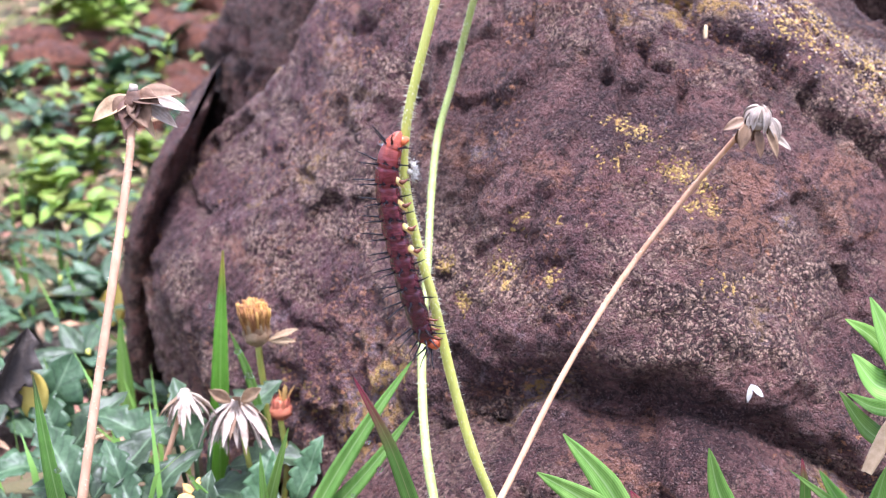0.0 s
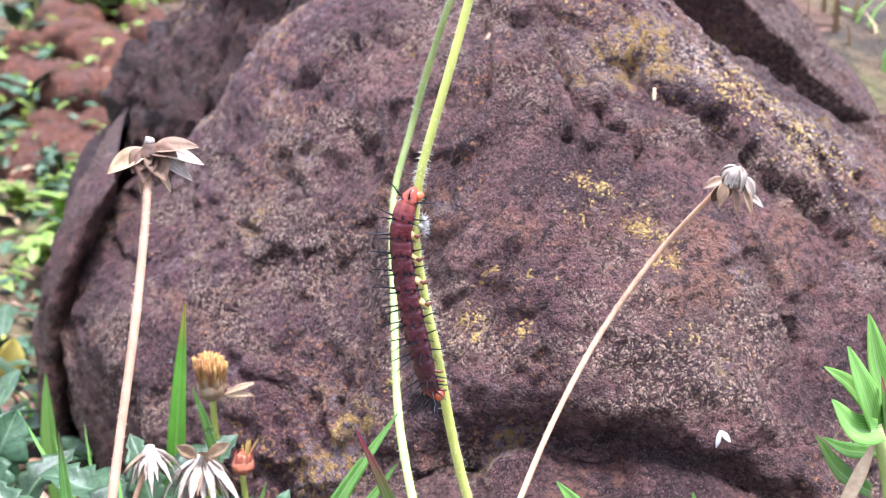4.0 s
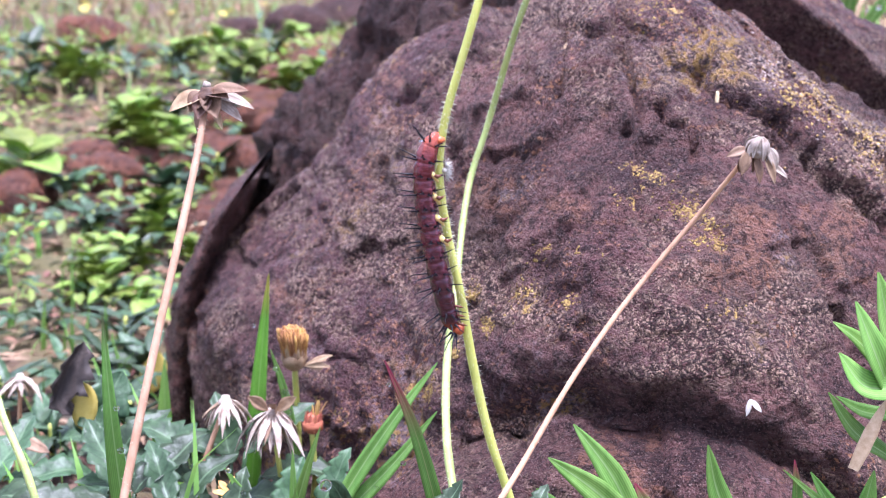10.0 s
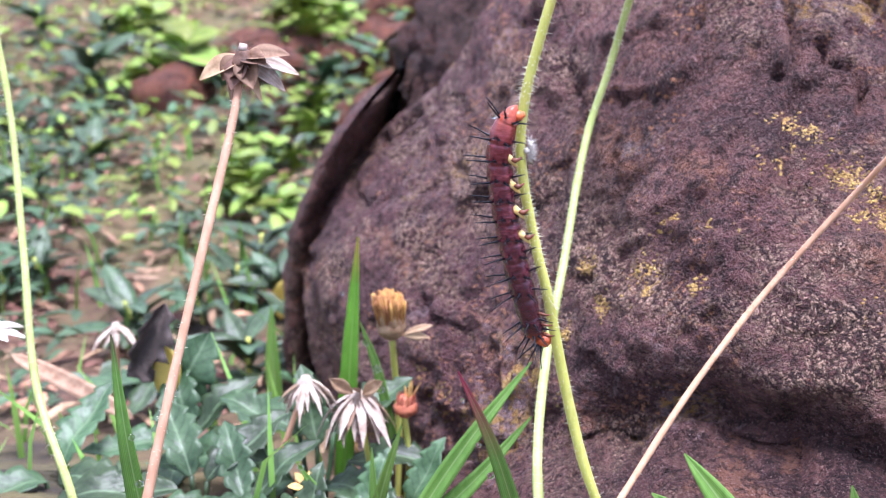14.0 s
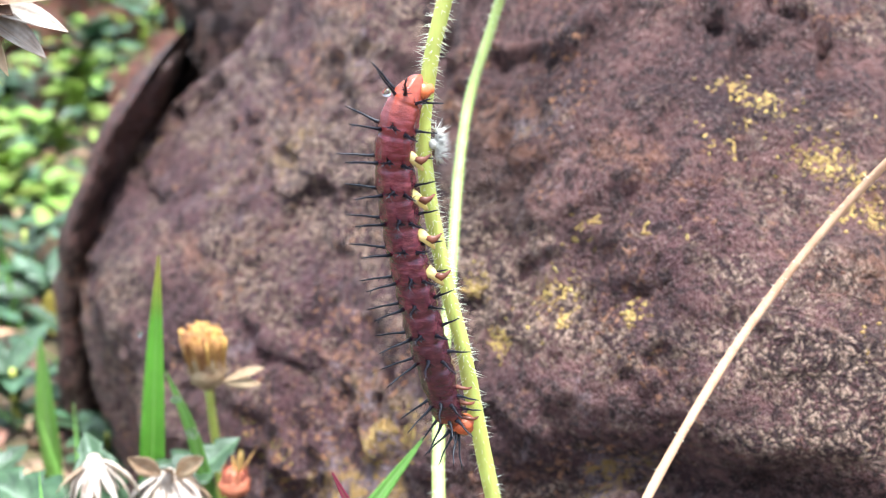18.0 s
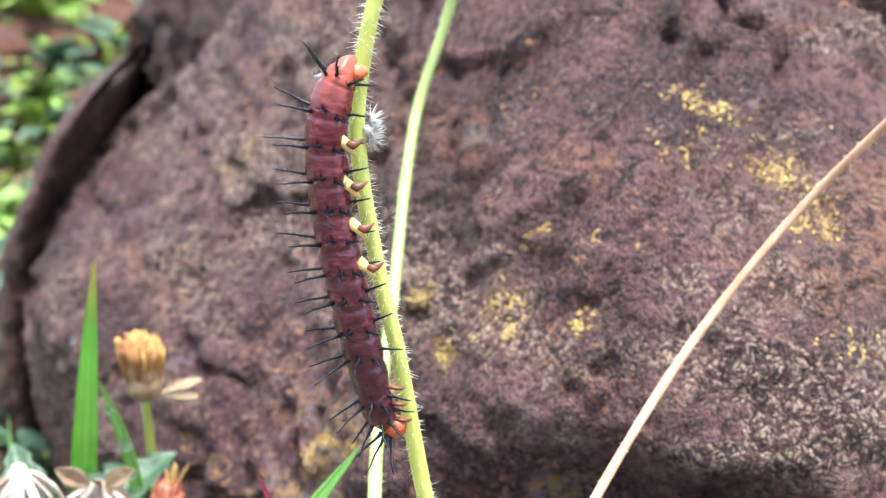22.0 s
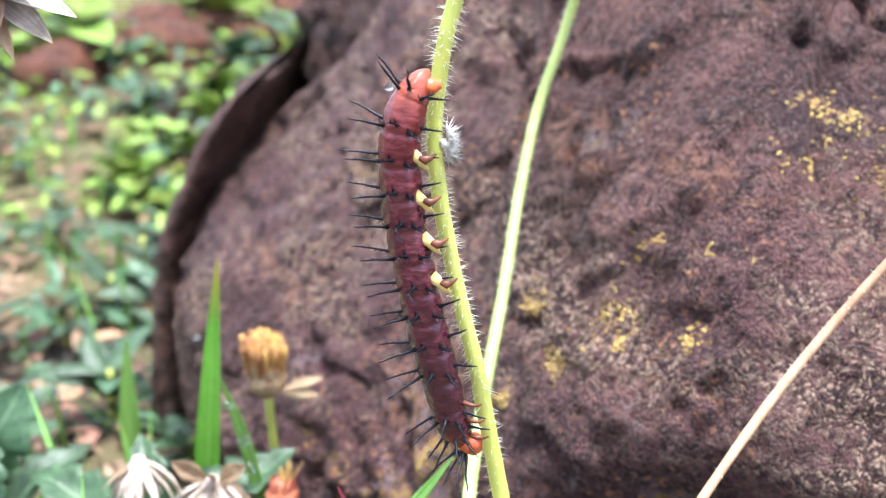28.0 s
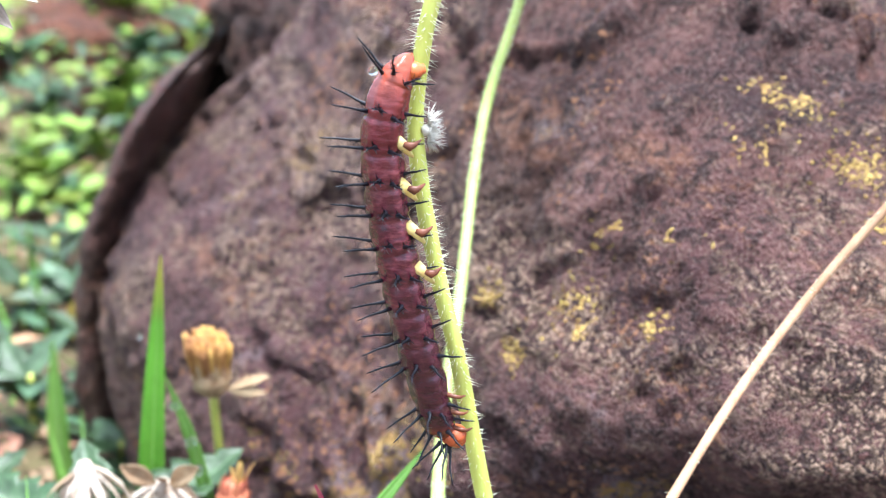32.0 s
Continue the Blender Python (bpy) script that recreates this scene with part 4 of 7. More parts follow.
def build_stems():
    # the stem with the caterpillar: green hairy involucre, faded yellow florets
    t, path = hairy_stem("flower_stem", MAIN, 0.00082, STEM, "bright green hairy stem with a fading yellow flower head", "flower stems", 1500)
    at, axis = Vector((0.95, 0.55, 15.5)) * CM, Vector((0.12, 0, 1))
    bm = bmesh.new()
    knob_into(bm, at, axis, 0.0031, 0.0084, 22, 14, 0.3, 0.08)
    part("involucre", bm, INVOLUCRE, t, "green hairy cup")
    for k in range(11):
        a = k * 2.4
        out = Vector((math.cos(a), math.sin(a), 0))
        bm = bmesh.new()
        leaf_into(bm, at + axis * (0.0016 + 0.0005 * (k % 3)) + out * 0.0027, axis + out * 0.10, out, 0.0076 + 0.0006 * (k % 4), 0.0027, 0.20, -0.25, 0, 0.75, 10)
        part("bract", bm, INVOLUCRE, t, "purple-brown tipped bract")
    bm = bmesh.new()
    r = random.Random(5)
    for _ in range(420):
        a, s = r.uniform(0, math.tau), r.random()
        out = Vector((math.cos(a), math.sin(a), 0))
        w = 0.0032 * math.sin(math.pi * (0.14 + 0.7 * s) ** 0.92)
        root = at + axis * (0.0085 * s) + out * w
        spike_into(bm, root, root + (out + Vector((0, 0, r.uniform(-0.5, 0.3)))).normalized() * r.uniform(0.0005, 0.0012), 0.00005, 3)
    tagged(part("hairs", bm, HAIR, t, "white bristles on the cup"), kind="stuff")
    bm = bmesh.new()
    for k in range(170):
        a, q = r.uniform(0, math.tau), math.sqrt(r.random())
        o = Vector((math.cos(a), math.sin(a), 0)) * q
        root = at + axis * 0.0065 + o * 0.0019
        tip = at + axis * (r.uniform(0.0110, 0.0126) - 0.0022 * q * q) + o * 0.0021 + Vector((r.gauss(0, 1), r.gauss(0, 1), 0)) * 0.0003
        tube_into(bm, np.linspace(root, tip, 5), np.array([0.0002, 0.00024, 0.00034, 0.00055, 0.00035]), 6)
    tagged(part("floret_mass", bm, FLORET, t, "faded yellow florets"), kind="stuff")
    for k, (d, ln) in enumerate((((0.75, -0.25, 0.75), 0.0062), ((0.25, -0.5, 1.4), 0.0050), ((-0.06, -0.4, 1.5), 0.0050), ((1.0, -0.2, -0.15), 0.0034), ((1.0, -0.3, 0.1), 0.003), ((-0.12, -0.3, 1.5), 0.0052))):
        bm = bmesh.new()
        leaf_into(bm, at + axis * (0.0084 if d[2] < 0.3 else 0.0066) + Vector((d[0], d[1], 0)) * 0.0022, d, (-d[2], -0.6, d[0]), ln, 0.0020, -0.15, 0.5, 0, 1.3, 9)
        part("ray_petal", bm, FLORET if k in (0, 1) else PETAL, t, "curled withered petal")
    # a white tuft on the stem
    bm = bmesh.new()
    c = Vector((-0.17, 0.42, 10.08)) * CM
    for _ in range(190):
        d = Vector((abs(r.gauss(0.7, 0.6)), r.gauss(0, 0.6), r.gauss(0, 0.8))).normalized()
        root = c + Vector((0, 0, r.uniform(-0.0012, 0.0012)))
        spike_into(bm, root, root + d * r.uniform(0.0009, 0.0020), 0.00007, 3)
    knob_into(bm, c + Vector((-0.0006, 0, 0)), (1, 0, 0), 0.0005, 0.0009, 10, 5)
    tagged(part("tuft", bm, PAPPUS, t, "white woolly tuft"), kind="stuff")

    # thin stem with a seed head
    global SEED_STEM
    t, path = hairy_stem("flower_stem", THIN, 0.00082, STEM_PALE, "pale green hairy stem with a fluffy seed head", "flower stems", 900, 0.0008)
    SEED_STEM = t
    at, axis = Vector((2.1, 6.2, 14.25)) * CM, Vector((0.22, 0, 1))
    bm = bmesh.new()
    knob_into(bm, at, axis, 0.0024, 0.0036, 14, 6, 0.5, 0.15)
    part("receptacle", bm, BRACT, t)
    for k in range(9):
        bm = bmesh.new()
        rosette_into(bm, at + axis * 0.0008, axis, 1, 0.0052, 0.0026, 55, 0.1, 60 + k, 0.3, 0.5, 0.9, k * 0.75)
        part("bract", bm, BRACT if k % 4 == 0 else PETAL, t)
    for k in range(12):
        bm = bmesh.new()
        rosette_into(bm, at + axis * 0.002, axis, 1, 0.0062, 0.0016, 24, -0.05, 80 + k, 0.35, 0.4, 1.1, k * 0.9)
        part("seed", bm, PETAL if k % 3 else TAN_BRACT, t)
    bm = bmesh.new()
    for _ in range(300):
        d = Vector((r.gauss(0, 1), r.gauss(0, 0.8), r.gauss(0.15, 0.55))).normalized()
        root = at + axis * 0.004 + d * 0.0020
        spike_into(bm, root, root + d * r.uniform(0.0032, 0.0066), 0.00022, 3)
    for d, ln, m in (((-0.25, -0.8, 1.0), 0.0066, PETAL), ((0.15, -0.9, 0.9), 0.0070, PETAL), ((0.5, -0.7, 0.7), 0.0064, TAN_BRACT), ((0.0, -1.0, 0.3), 0.0050, BRACT), ((-0.5, -0.6, 0.9), 0.0060, PETAL)):
        bm2 = bmesh.new()
        leaf_into(bm2, at + axis * 0.001 + Vector((d[0], d[1], 0)) * 0.0016, d, (-d[0] * 0.2, -1, 0.2), ln, 0.0032, -0.25, 0.4, 0, 0.95, 10)
        part("bract", bm2, m, t, "broad tan papery bract")
    tagged(part("pappus", bm, PAPPUS, t, "white radiating bristles"), kind="stuff")

    # leaning dry stem: pale cap with hanging tips
    t, path = hairy_stem("dry_flower_stem", DRY_R, 0.00056, STEM_DRY, "straw-brown dry stem with a withered pale head", "dry stems", 260, 0.0005)
    at = Vector((5.42, 1.85, 10.28)) * CM
    bm = bmesh.new()
    knob_into(bm, at + Vector((0.0012, 0, -0.0006)), (0.25, -0.2, 1), 0.0017, 0.0034, 18, 10, 0.2, 0.2)
    part("cap", bm, PETAL, t, "papery pale cap")
    # withered petals draped over the cap
    r = random.Random(8)
    for k in range(16):
        a = k * math.tau / 16 + r.uniform(-0.2, 0.2)
        out = Vector((math.cos(a), math.sin(a), 0))
        top = at + Vector((0.0019, -0.0005, 0.0034)) + out * 0.0004
        low = at + Vector((0.0014, 0, r.uniform(-0.0016, 0.0006))) + out * r.uniform(0.0018, 0.0025)
        bm = bmesh.new()
        strip_into(bm, spline([tuple(top), tuple((top + low) / 2 + out * 0.0006 + Vector((0, 0, 0.0006))), tuple(low)], 10), 0.0015 * r.uniform(0.7, 1.3) * profile(10, 0.8, 0.5), tuple(out + Vector((0, 0, 0.5))), r.uniform(-0.4, 0.6), 0.00014)
        part("petal", bm, PETAL, t)
    for d, off, ln, w, m in (((-1, -0.3, -0.30), (-0.0004, 0, 0.0010), 0.0042, 0.0019, TAN_BRACT), ((-0.30, -0.5, -1), (-0.0006, -0.001, 0.0004), 0.0042, 0.0022, BRACT), ((0.15, -0.4, -1), (0.0012, -0.001, -0.0004), 0.0048, 0.0017, BRACT), ((0.45, -0.3, -1), (0.0028, -0.0008, -0.0002), 0.0054, 0.0017, TAN_BRACT), ((0.9, -0.2, -0.55), (0.0034, -0.0004, -0.0014), 0.0048, 0.0014, PETAL), ((0.4, -0.3, -0.9), (0.0034, -0.0002, 0.0014), 0.0044, 0.0022, PETAL), ((0.3, 0.6, -0.9), (0.001, 0.0006, 0), 0.0050, 0.0022, BRACT), ((-0.2, 0.5, -1), (0, 0.0006, 0), 0.0046, 0.0022, BRACT)):
        bm = bmesh.new()
        leaf_into(bm, at + Vector(off), d, (d[0] * 0.5, -1, 0.4), ln, w, 0.12, 0.6, 0, 0.8, 10)
        part("bract", bm, m, t)
    # tall dry stem with an umbrella of bracts
    t, path = hairy_stem("dry_flower_stem", DRY_L, 0.00074, STEM_ROSY, "tall brown dry stem with a star of withered bracts", "dry stems", 330, 0.0005)
    at = Vector((-4.25, 0.6, 11.22)) * CM
    bm = bmesh.new()
    knob_into(bm, at - Vector((0, 0, 0.0012)), (0, 0, 1), 0.0017, 0.0030, 14, 6, 0.4, 0.15)
    part("receptacle", bm, BRACT, t)
    bm = bmesh.new()
    bmesh.ops.create_cube(bm, size=0.0011, matrix=Matrix.Translation(at + Vector((0, 0, 0.0021))) @ pose(0, 0, 0, 10, 15, 20))
    part("stub", bm, PETAL, t, "white broken stub")
    for k, (d, ln, w, m) in enumerate((((-1, -0.3, -0.45), 0.0074, 0.0026, TAN_BRACT), ((-0.75, -0.6, -0.8), 0.0046, 0.0028, BRACT), ((-0.25, -0.8, -0.9), 0.0056, 0.0026, BRACT), ((0.45, -0.7, -0.75), 0.0058, 0.0028, BRACT), ((0.9, -0.55, -0.05), 0.0050, 0.0024, BRACT), ((1, -0.2, 0.14), 0.0078, 0.0024, TAN_BRACT), ((1, 0.1, -0.28), 0.0088, 0.0022, PETAL), ((0.85, -0.1, -0.60), 0.0080, 0.0020, PETAL), ((0.3, 0.7, -0.5), 0.0060, 0.0026, BRACT), ((-0.5, 0.7, -0.4), 0.0060, 0.0026, TAN_BRACT), ((-0.2, -0.4, -1), 0.0074, 0.0018, TAN_BRACT), ((0.5, -0.3, -1), 0.0072, 0.0012, TAN_BRACT))):
        bm = bmesh.new()
        leaf_into(bm, at + Vector((0, 0, 0.0006)), d, (-d[0] * 0.3, -0.6, 1), ln * 0.94, w * 1.3, 0.03, 0.7, 0, 0.85, 10)
        part("bract", bm, m, t)
    hairy_stem("flower_stem", HAIRY, 0.00072, STEM_PALE, "pale hairy stem bending out of the grass", "flower stems", 700)


def withered_head(name, label, at, foot, axis, petals, length, width, opened, mat, seed, crown=0):
    """A small withered flower head on its own stalk."""
    t = thing(name, label, "flower", group="withered flowers")
    at = Vector(at) * CM
    bm = bmesh.new()
    mid = [(foot[i] * 0.45 + at[i] / CM * 0.55) for i in range(3)]
    tube_into(bm, spline([foot, mid, tuple(at / CM)], 20) * CM, np.linspace(0.0007, 0.0005, 20), 10)
    part("stalk", bm, STEM if crown else STEM_DRY, t)
    bm = bmesh.new()
    knob_into(bm, at - Vector((0, 0, 0.0012)), (0, 0, 1), 0.0016, 0.0028, 12, 6)
    part("receptacle", bm, mat, t)
    r = random.Random(seed)
    lean = Vector((axis[0], axis[1], 0)) * 0.4
    for k in range(petals):
        a = k * math.tau / petals * 1.618 + r.uniform(-0.2, 0.2)
        out = Vector((math.cos(a), math.sin(a), 0))
        sp, ln = opened * r.uniform(0.25, 1.3), length * r.uniform(0.6, 1.15)
        side = Vector((-out.y, out.x, 0)) * r.uniform(-0.22, 0.22)
        pts = [at + out * 0.0005 + Vector((0, 0, 0.0010)), at + (out * 0.42 * sp + side * 0.5 + Vector((0, 0, -0.08)) + lean * 0.2) * ln, at + (out * 0.72 * sp + side + Vector((0, 0, -0.40)) + lean * 0.6) * ln, at + (out * 0.95 * sp + side * 1.6 + Vector((0, 0, -0.82)) + lean) * ln]
        bm = bmesh.new()
        w = width * r.uniform(0.8, 1.25) * profile(12, 0.75, 0.9) * (1 + 0.12 * np.sin(np.arange(12) * 1.9 + k))
        strip_into(bm, spline([tuple(q) for q in pts], 12), w, tuple(out + Vector((0, 0, 0.6))), r.uniform(-0.5, 0.7), 0.00014)
        part("petal", bm, TAN_BRACT if k % 7 == 3 else mat, t)
    for d, ln in (((-0.85, -0.35, 0.75), 0.0062), ((0.85, -0.3, 0.65), 0.0066), ((0.25, -0.5, 0.5), 0.0044))[:crown]:
        bm = bmesh.new()
        leaf_into(bm, at + Vector((d[0] * 0.001, 0, 0.001)), d, (-d[0] * 0.4, -1, 0.4), ln, 0.0027, -0.15, 0.7, 0, 1.15, 10)
        part("bract", bm, TAN_BRACT, t, "broad papery bract")
    return t


def build_small_flowers():
    withered_head("withered_flower", "small pale withered flower drooping on a brown stalk", (-4.60, 4.7, 4.35), (-5.8, 4.2, 0.9), (0.0, -0.2, -1), 40, 0.0058, 0.0012, 1.0, PETAL, 11)
    withered_head("withered_flower", "larger pale withered flower with papery bracts", (-3.62, 4.8, 4.05), (-3.3, 5.2, 1.0), (0.25, -0.5, -1), 58, 0.0086, 0.0019, 0.85, PETAL, 31, 3)
    withered_head("withered_flower", "brownish withered flower low among the herbs", (-10.7, 10.4, 2.9), (-10.9, 10.6, 0.4), (0.0, -0.2, -1), 16, 0.0060, 0.0016, 1.0, PETAL, 51)
    withered_head("withered_flower", "pale fluffy seed head drooping in the grass", (-11.1, 3.0, 3.2), (-11.6, 3.2, 1.6), (-0.3, -0.3, -1), 30, 0.0056, 0.0008, 1.1, PAPPUS, 57)
    t = thing("white_flower", "flat white withered flower on a thin green stalk", "flower")
    at = Vector((-11.1, 5.0, 4.95)) * CM
    bm = bmesh.new()
    tube_into(bm, spline([(-11.3, 4.5, 1.4), (-11.25, 4.8, 3.2), (-11.1, 5.0, 4.95)], 16) * CM, 0.0006, 10)
    part("stalk", bm, STEM_PALE, t)
    bm = bmesh.new()
    knob_into(bm, at - Vector((0, 0, 0.0006)), (0, 0, 1), 0.0016, 0.0022, 12, 6)
    part("receptacle", bm, PETAL, t)
    for k in range(9):
        bm = bmesh.new()
        rosette_into(bm, at + Vector((0, 0, 0.0008)), (0.05, -0.1, 1), 1, 0.0062, 0.0026, 98, 0.15, 400 + k, 0.2, 0.4, 1.0, k * 0.7)
        part("petal", bm, PAPPUS, t)
    t = thing("dry_leaf", "long dry brown grass leaf lying in the herbs", "leaf")
    bm = bmesh.new()
    strip_into(bm, spline([(-12.4, 8.4, 3.0), (-11.2, 8.0, 2.7), (-10.0, 7.4, 2.5), (-9.0, 6.9, 2.3)], 18) * CM, 0.0042 * profile(18, 1.0, 0.35), (0, -0.7, 0.7), 0.4, 0.0002)
    part("blade", bm, TAN_BRACT, t)
    # brown-yellow spent head beside the blade
    t = thing("spent_flower", "rusty yellow spent flower head on a green stalk", "flower")
    at, axis = Vector((-3.36, 7.2, 4.35)) * CM, Vector((-0.05, -0.1, 1))
    bm = bmesh.new()
    tube_into(bm, spline([(-3.3, 7.0, 0.2), (-3.25, 7.2, 2.2), (-3.36, 7.2, 4.4)], 20) * CM, 0.0007, 10)
    part("stalk", bm, STEM, t)
    bm = bmesh.new()
    knob_into(bm, at, axis, 0.0030, 0.0066, 16, 8, 0.4, 0.12)
    part("involucre", bm, TAN_BRACT, t)
    r = random.Random(12)
    for k in range(13):
        a = k * math.tau / 13 + r.uniform(-0.15, 0.15)
        out = Vector((math.cos(a), math.sin(a), 0))
        bm = bmesh.new()
        leaf_into(bm, at + axis * 0.0006 + out * 0.0026, axis + out * 0.14, out, 0.0072 * r.uniform(0.85, 1.1), 0.0018, 0.12, -0.3, 0, 0.8, 10)
        part("bract", bm, TAN_BRACT, t)
    bm = bmesh.new()
    for _ in range(320):
        a, q = r.uniform(0, math.tau), math.sqrt(r.random())
        o = Vector((math.cos(a), math.sin(a), 0))
        root = at + axis * 0.003 + o * 0.0026 * q
        tip = at + axis * (r.uniform(0.0086, 0.0108) - 0.0012 * q * q) + o * 0.0033 * q + Vector((r.gauss(0, 1), r.gauss(0, 1), 0)) * 0.00025
        tube_into(bm, np.linspace(root, tip, 4), np.array([0.0002, 0.00024, 0.0003, 0.0002]) * r.uniform(0.7, 1.3), 5)
    tagged(part("floret_mass", bm, RUST_FLORET, t, "dense rusty florets"), kind="stuff")
    for k, d in enumerate(((1, -0.3, 0.55), (1, -0.4, 0.15), (0.9, -0.1, 0.35), (1, -0.2, -0.1))):
        bm = bmesh.new()
        leaf_into(bm, at + Vector((0.0022, -0.001, 0.001)), d, (-0.4, -0.8, 1), 0.0076 - 0.001 * k, 0.0015, 0.1, 0.5, 0, 1.2, 9)
        part("bract", bm, TAN_BRACT, t)
    # tiny red and yellow flower
    t = thing("small_flower", "tiny red and yellow composite flower on a green stalk", "flower")
    at = Vector((-2.82, 5.4, 3.45)) * CM
    bm = bmesh.new()
    tube_into(bm, spline([(-3.0, 5.0, 0.6), (-2.75, 5.3, 2.3), (-2.82, 5.4, 3.5)], 16) * CM, 0.0006, 10)
    part("stalk", bm, STEM, t)
    bm = bmesh.new()
    knob_into(bm, at, (0.1, 0, 1), 0.0023, 0.0042, 14, 8, 0.3, 0.12)
    part("involucre", bm, RED_CUP, t, "reddish cup")
    for k in range(10):
        a = k * math.tau / 10
        out = Vector((math.cos(a), math.sin(a), 0))
        bm = bmesh.new()
        leaf_into(bm, at + Vector((0, 0, 0.0003)) + out * 0.0019, Vector((0.1, 0, 1)) + out * 0.12, out, 0.0046, 0.0014, 0.15, -0.4, 0, 0.8, 9)
        part("bract", bm, RED_CUP, t)
    for k in range(6):
        bm = bmesh.new()
        rosette_into(bm, at + Vector((0.0008, 0, 0.0034)), (0.15, 0, 1), 1, 0.0030, 0.0009, 16, -0.1, 140 + k, 0.6, 0.4, 1.2, k * 1.05)
        part("petal", bm, FLORET, t)


# ---- grass blades ----
def blade(points, width, mat, label, up=(0, -1, 0.3), drops=(), fold=0.35, group="grass blades"):
    bm = bmesh.new()
    blade_into(bm, points, width * 0.78, up, fold)
    t = thing("grass_plant", label, "grass", group=group)
    part("blade", bm, mat, t)
    for d in drops:
        drop(t, d[:3], d[3])
    return t


def build_blades():
    blade([(-4.35, 6.3, 0.4), (-4.23, 6.4, 2.4), (-4.05, 6.5, 4.8), (-3.87, 6.5, 6.75)], 0.0050, BLADE_TIP, "upright bright green grass blade with a yellowed tip", drops=((-4.2, 6.35, 5.6, 0.0005),))
    blade([(-3.1, 6.2, 2.0), (-3.45, 6.1, 4.0), (-3.78, 6.0, 5.15)], 0.0026, BLADE, "narrow wet blade with water drops", drops=((-3.66, 5.9, 4.75, 0.0007), (-3.45, 5.9, 4.2, 0.0009), (-3.4, 5.9, 3.75, 0.0010)))
    blade([(-7.3, 12.3, -0.6), (-7.4, 12.4, 1.2), (-7.4, 12.5, 2.85)], 0.0052, BLADE, "green grass blade beside the boulder")
    blade([(-5.2, -1.2, 2.2), (-5.3, -1.7, 4.4), (-5.4, -2.0, 6.3), (-5.5, -2.0, 8.05)], 0.0042, BLADE_DARK, "tall green grass blade with a dark withered tip", drops=((-5.25, -2.1, 5.9, 0.0006), (-5.3, -2.1, 6.6, 0.0005)))
    blade([(0.1, 0.3, 2.2), (-0.11, 0.4, 3.6), (-0.59, 0.4, 5.35), (-1.16, 0.4, 6.68)], 0.0037, BLADE_RED, "leaning green blade with a purple-red tip", drops=((-1.08, 0.2, 6.3, 0.0004),))
    blade([(-2.6, 1.4, 2.2), (-1.88, 1.8, 3.6), (-1.04, 2.0, 4.93), (-0.18, 2.2, 6.1)], 0.0042, BLADE, "slanting dark green grass blade", drops=((-1.0, 1.8, 4.75, 0.0005),))
    blade([(-2.7, 1.4, 2.3), (-1.9, 1.8, 3.15), (-0.96, 2.0, 4.14), (-0.16, 2.2, 5.12)], 0.0042, BLADE, "slanting grey-green blade of grass", drops=((-0.8, 1.8, 4.2, 0.0006), (-1.3, 1.8, 3.7, 0.0004)))
    blade([(-3.1, 2.6, 1.4), (-3.56, 2.9, 2.1), (-4.0, 3.0, 2.95), (-4.38, 3.0, 3.56)], 0.0036, BLADE, "short green blade with drops on its tip", drops=((-4.3, 2.9, 3.55, 0.0006), (-4.0, 2.85, 3.1, 0.0006)))
    blade([(-2.7, 2.8, 1.4), (-2.93, 3.0, 2.1), (-3.0, 3.0, 3.0), (-3.02, 3.0, 3.97)], 0.0030, BLADE, "short upright green grass blade")
    blade([(-3.3, 3.2, 1.2), (-2.87, 3.0, 3.06), (-2.47, 3.0, 4.47)], 0.0030, BLADE, "short leaning green blade")
    blade([(-2.3, 2.2, 1.8), (-2.6, 2.4, 2.6), (-3.1, 2.4, 3.2)], 0.0028, BLADE, "short green blade among the leaves")
    # shoot in front of the ledge
    t = thing("grass_shoot", "creeping grass shoot with bright green pointed blades", "grass")
    bm = bmesh.new()
    tube_into(bm, spline([(3.0, 0.0, 3.55), (4.2, -0.1, 3.65), (5.6, -0.1, 3.55), (6.6, -0.1, 3.75), (8.2, 0.2, 4.35)], 30) * CM, 0.0010, 10)
    part("culm", bm, STEM, t)
    for pts, w in (([(3.37, 0, 3.85), (2.9, 0.05, 4.75), (2.21, 0.2, 5.62)], 0.0046), ([(3.28, 0, 3.85), (2.6, -0.1, 4.5), (1.75, -0.1, 5.1)], 0.0048), ([(3.19, 0, 3.7), (2.6, -0.4, 3.95), (1.91, -0.5, 4.19)], 0.0036), ([(5.28, 0, 3.6), (4.85, 0.1, 4.4), (4.61, 0.1, 5.3)], 0.0040), ([(7.4, 0, 3.6), (6.9, 0.0, 4.2), (6.46, 0.0, 4.86)], 0.0030), ([(7.45, 0, 3.6), (6.7, -0.1, 4.3), (5.93, -0.1, 4.94)], 0.0016), ([(7.52, 0, 3.5), (7.5, 0, 4.2), (7.6, 0, 4.9)], 0.0040), ([(2.25, 0, 3.5), (1.9, 0.0, 4.1), (1.58, 0.0, 4.48)], 0.0036), ([(3.1, -0.2, 3.6), (2.5, -0.7, 3.7), (1.7, -0.9, 3.72)], 0.0040), ([(5.5, -0.2, 3.5), (5.3, -0.5, 3.8), (5.2, -0.6, 4.0)], 0.0030)):
        bm = bmesh.new()
        blade_into(bm, pts, w)
        part("blade", bm, BLADE, t)
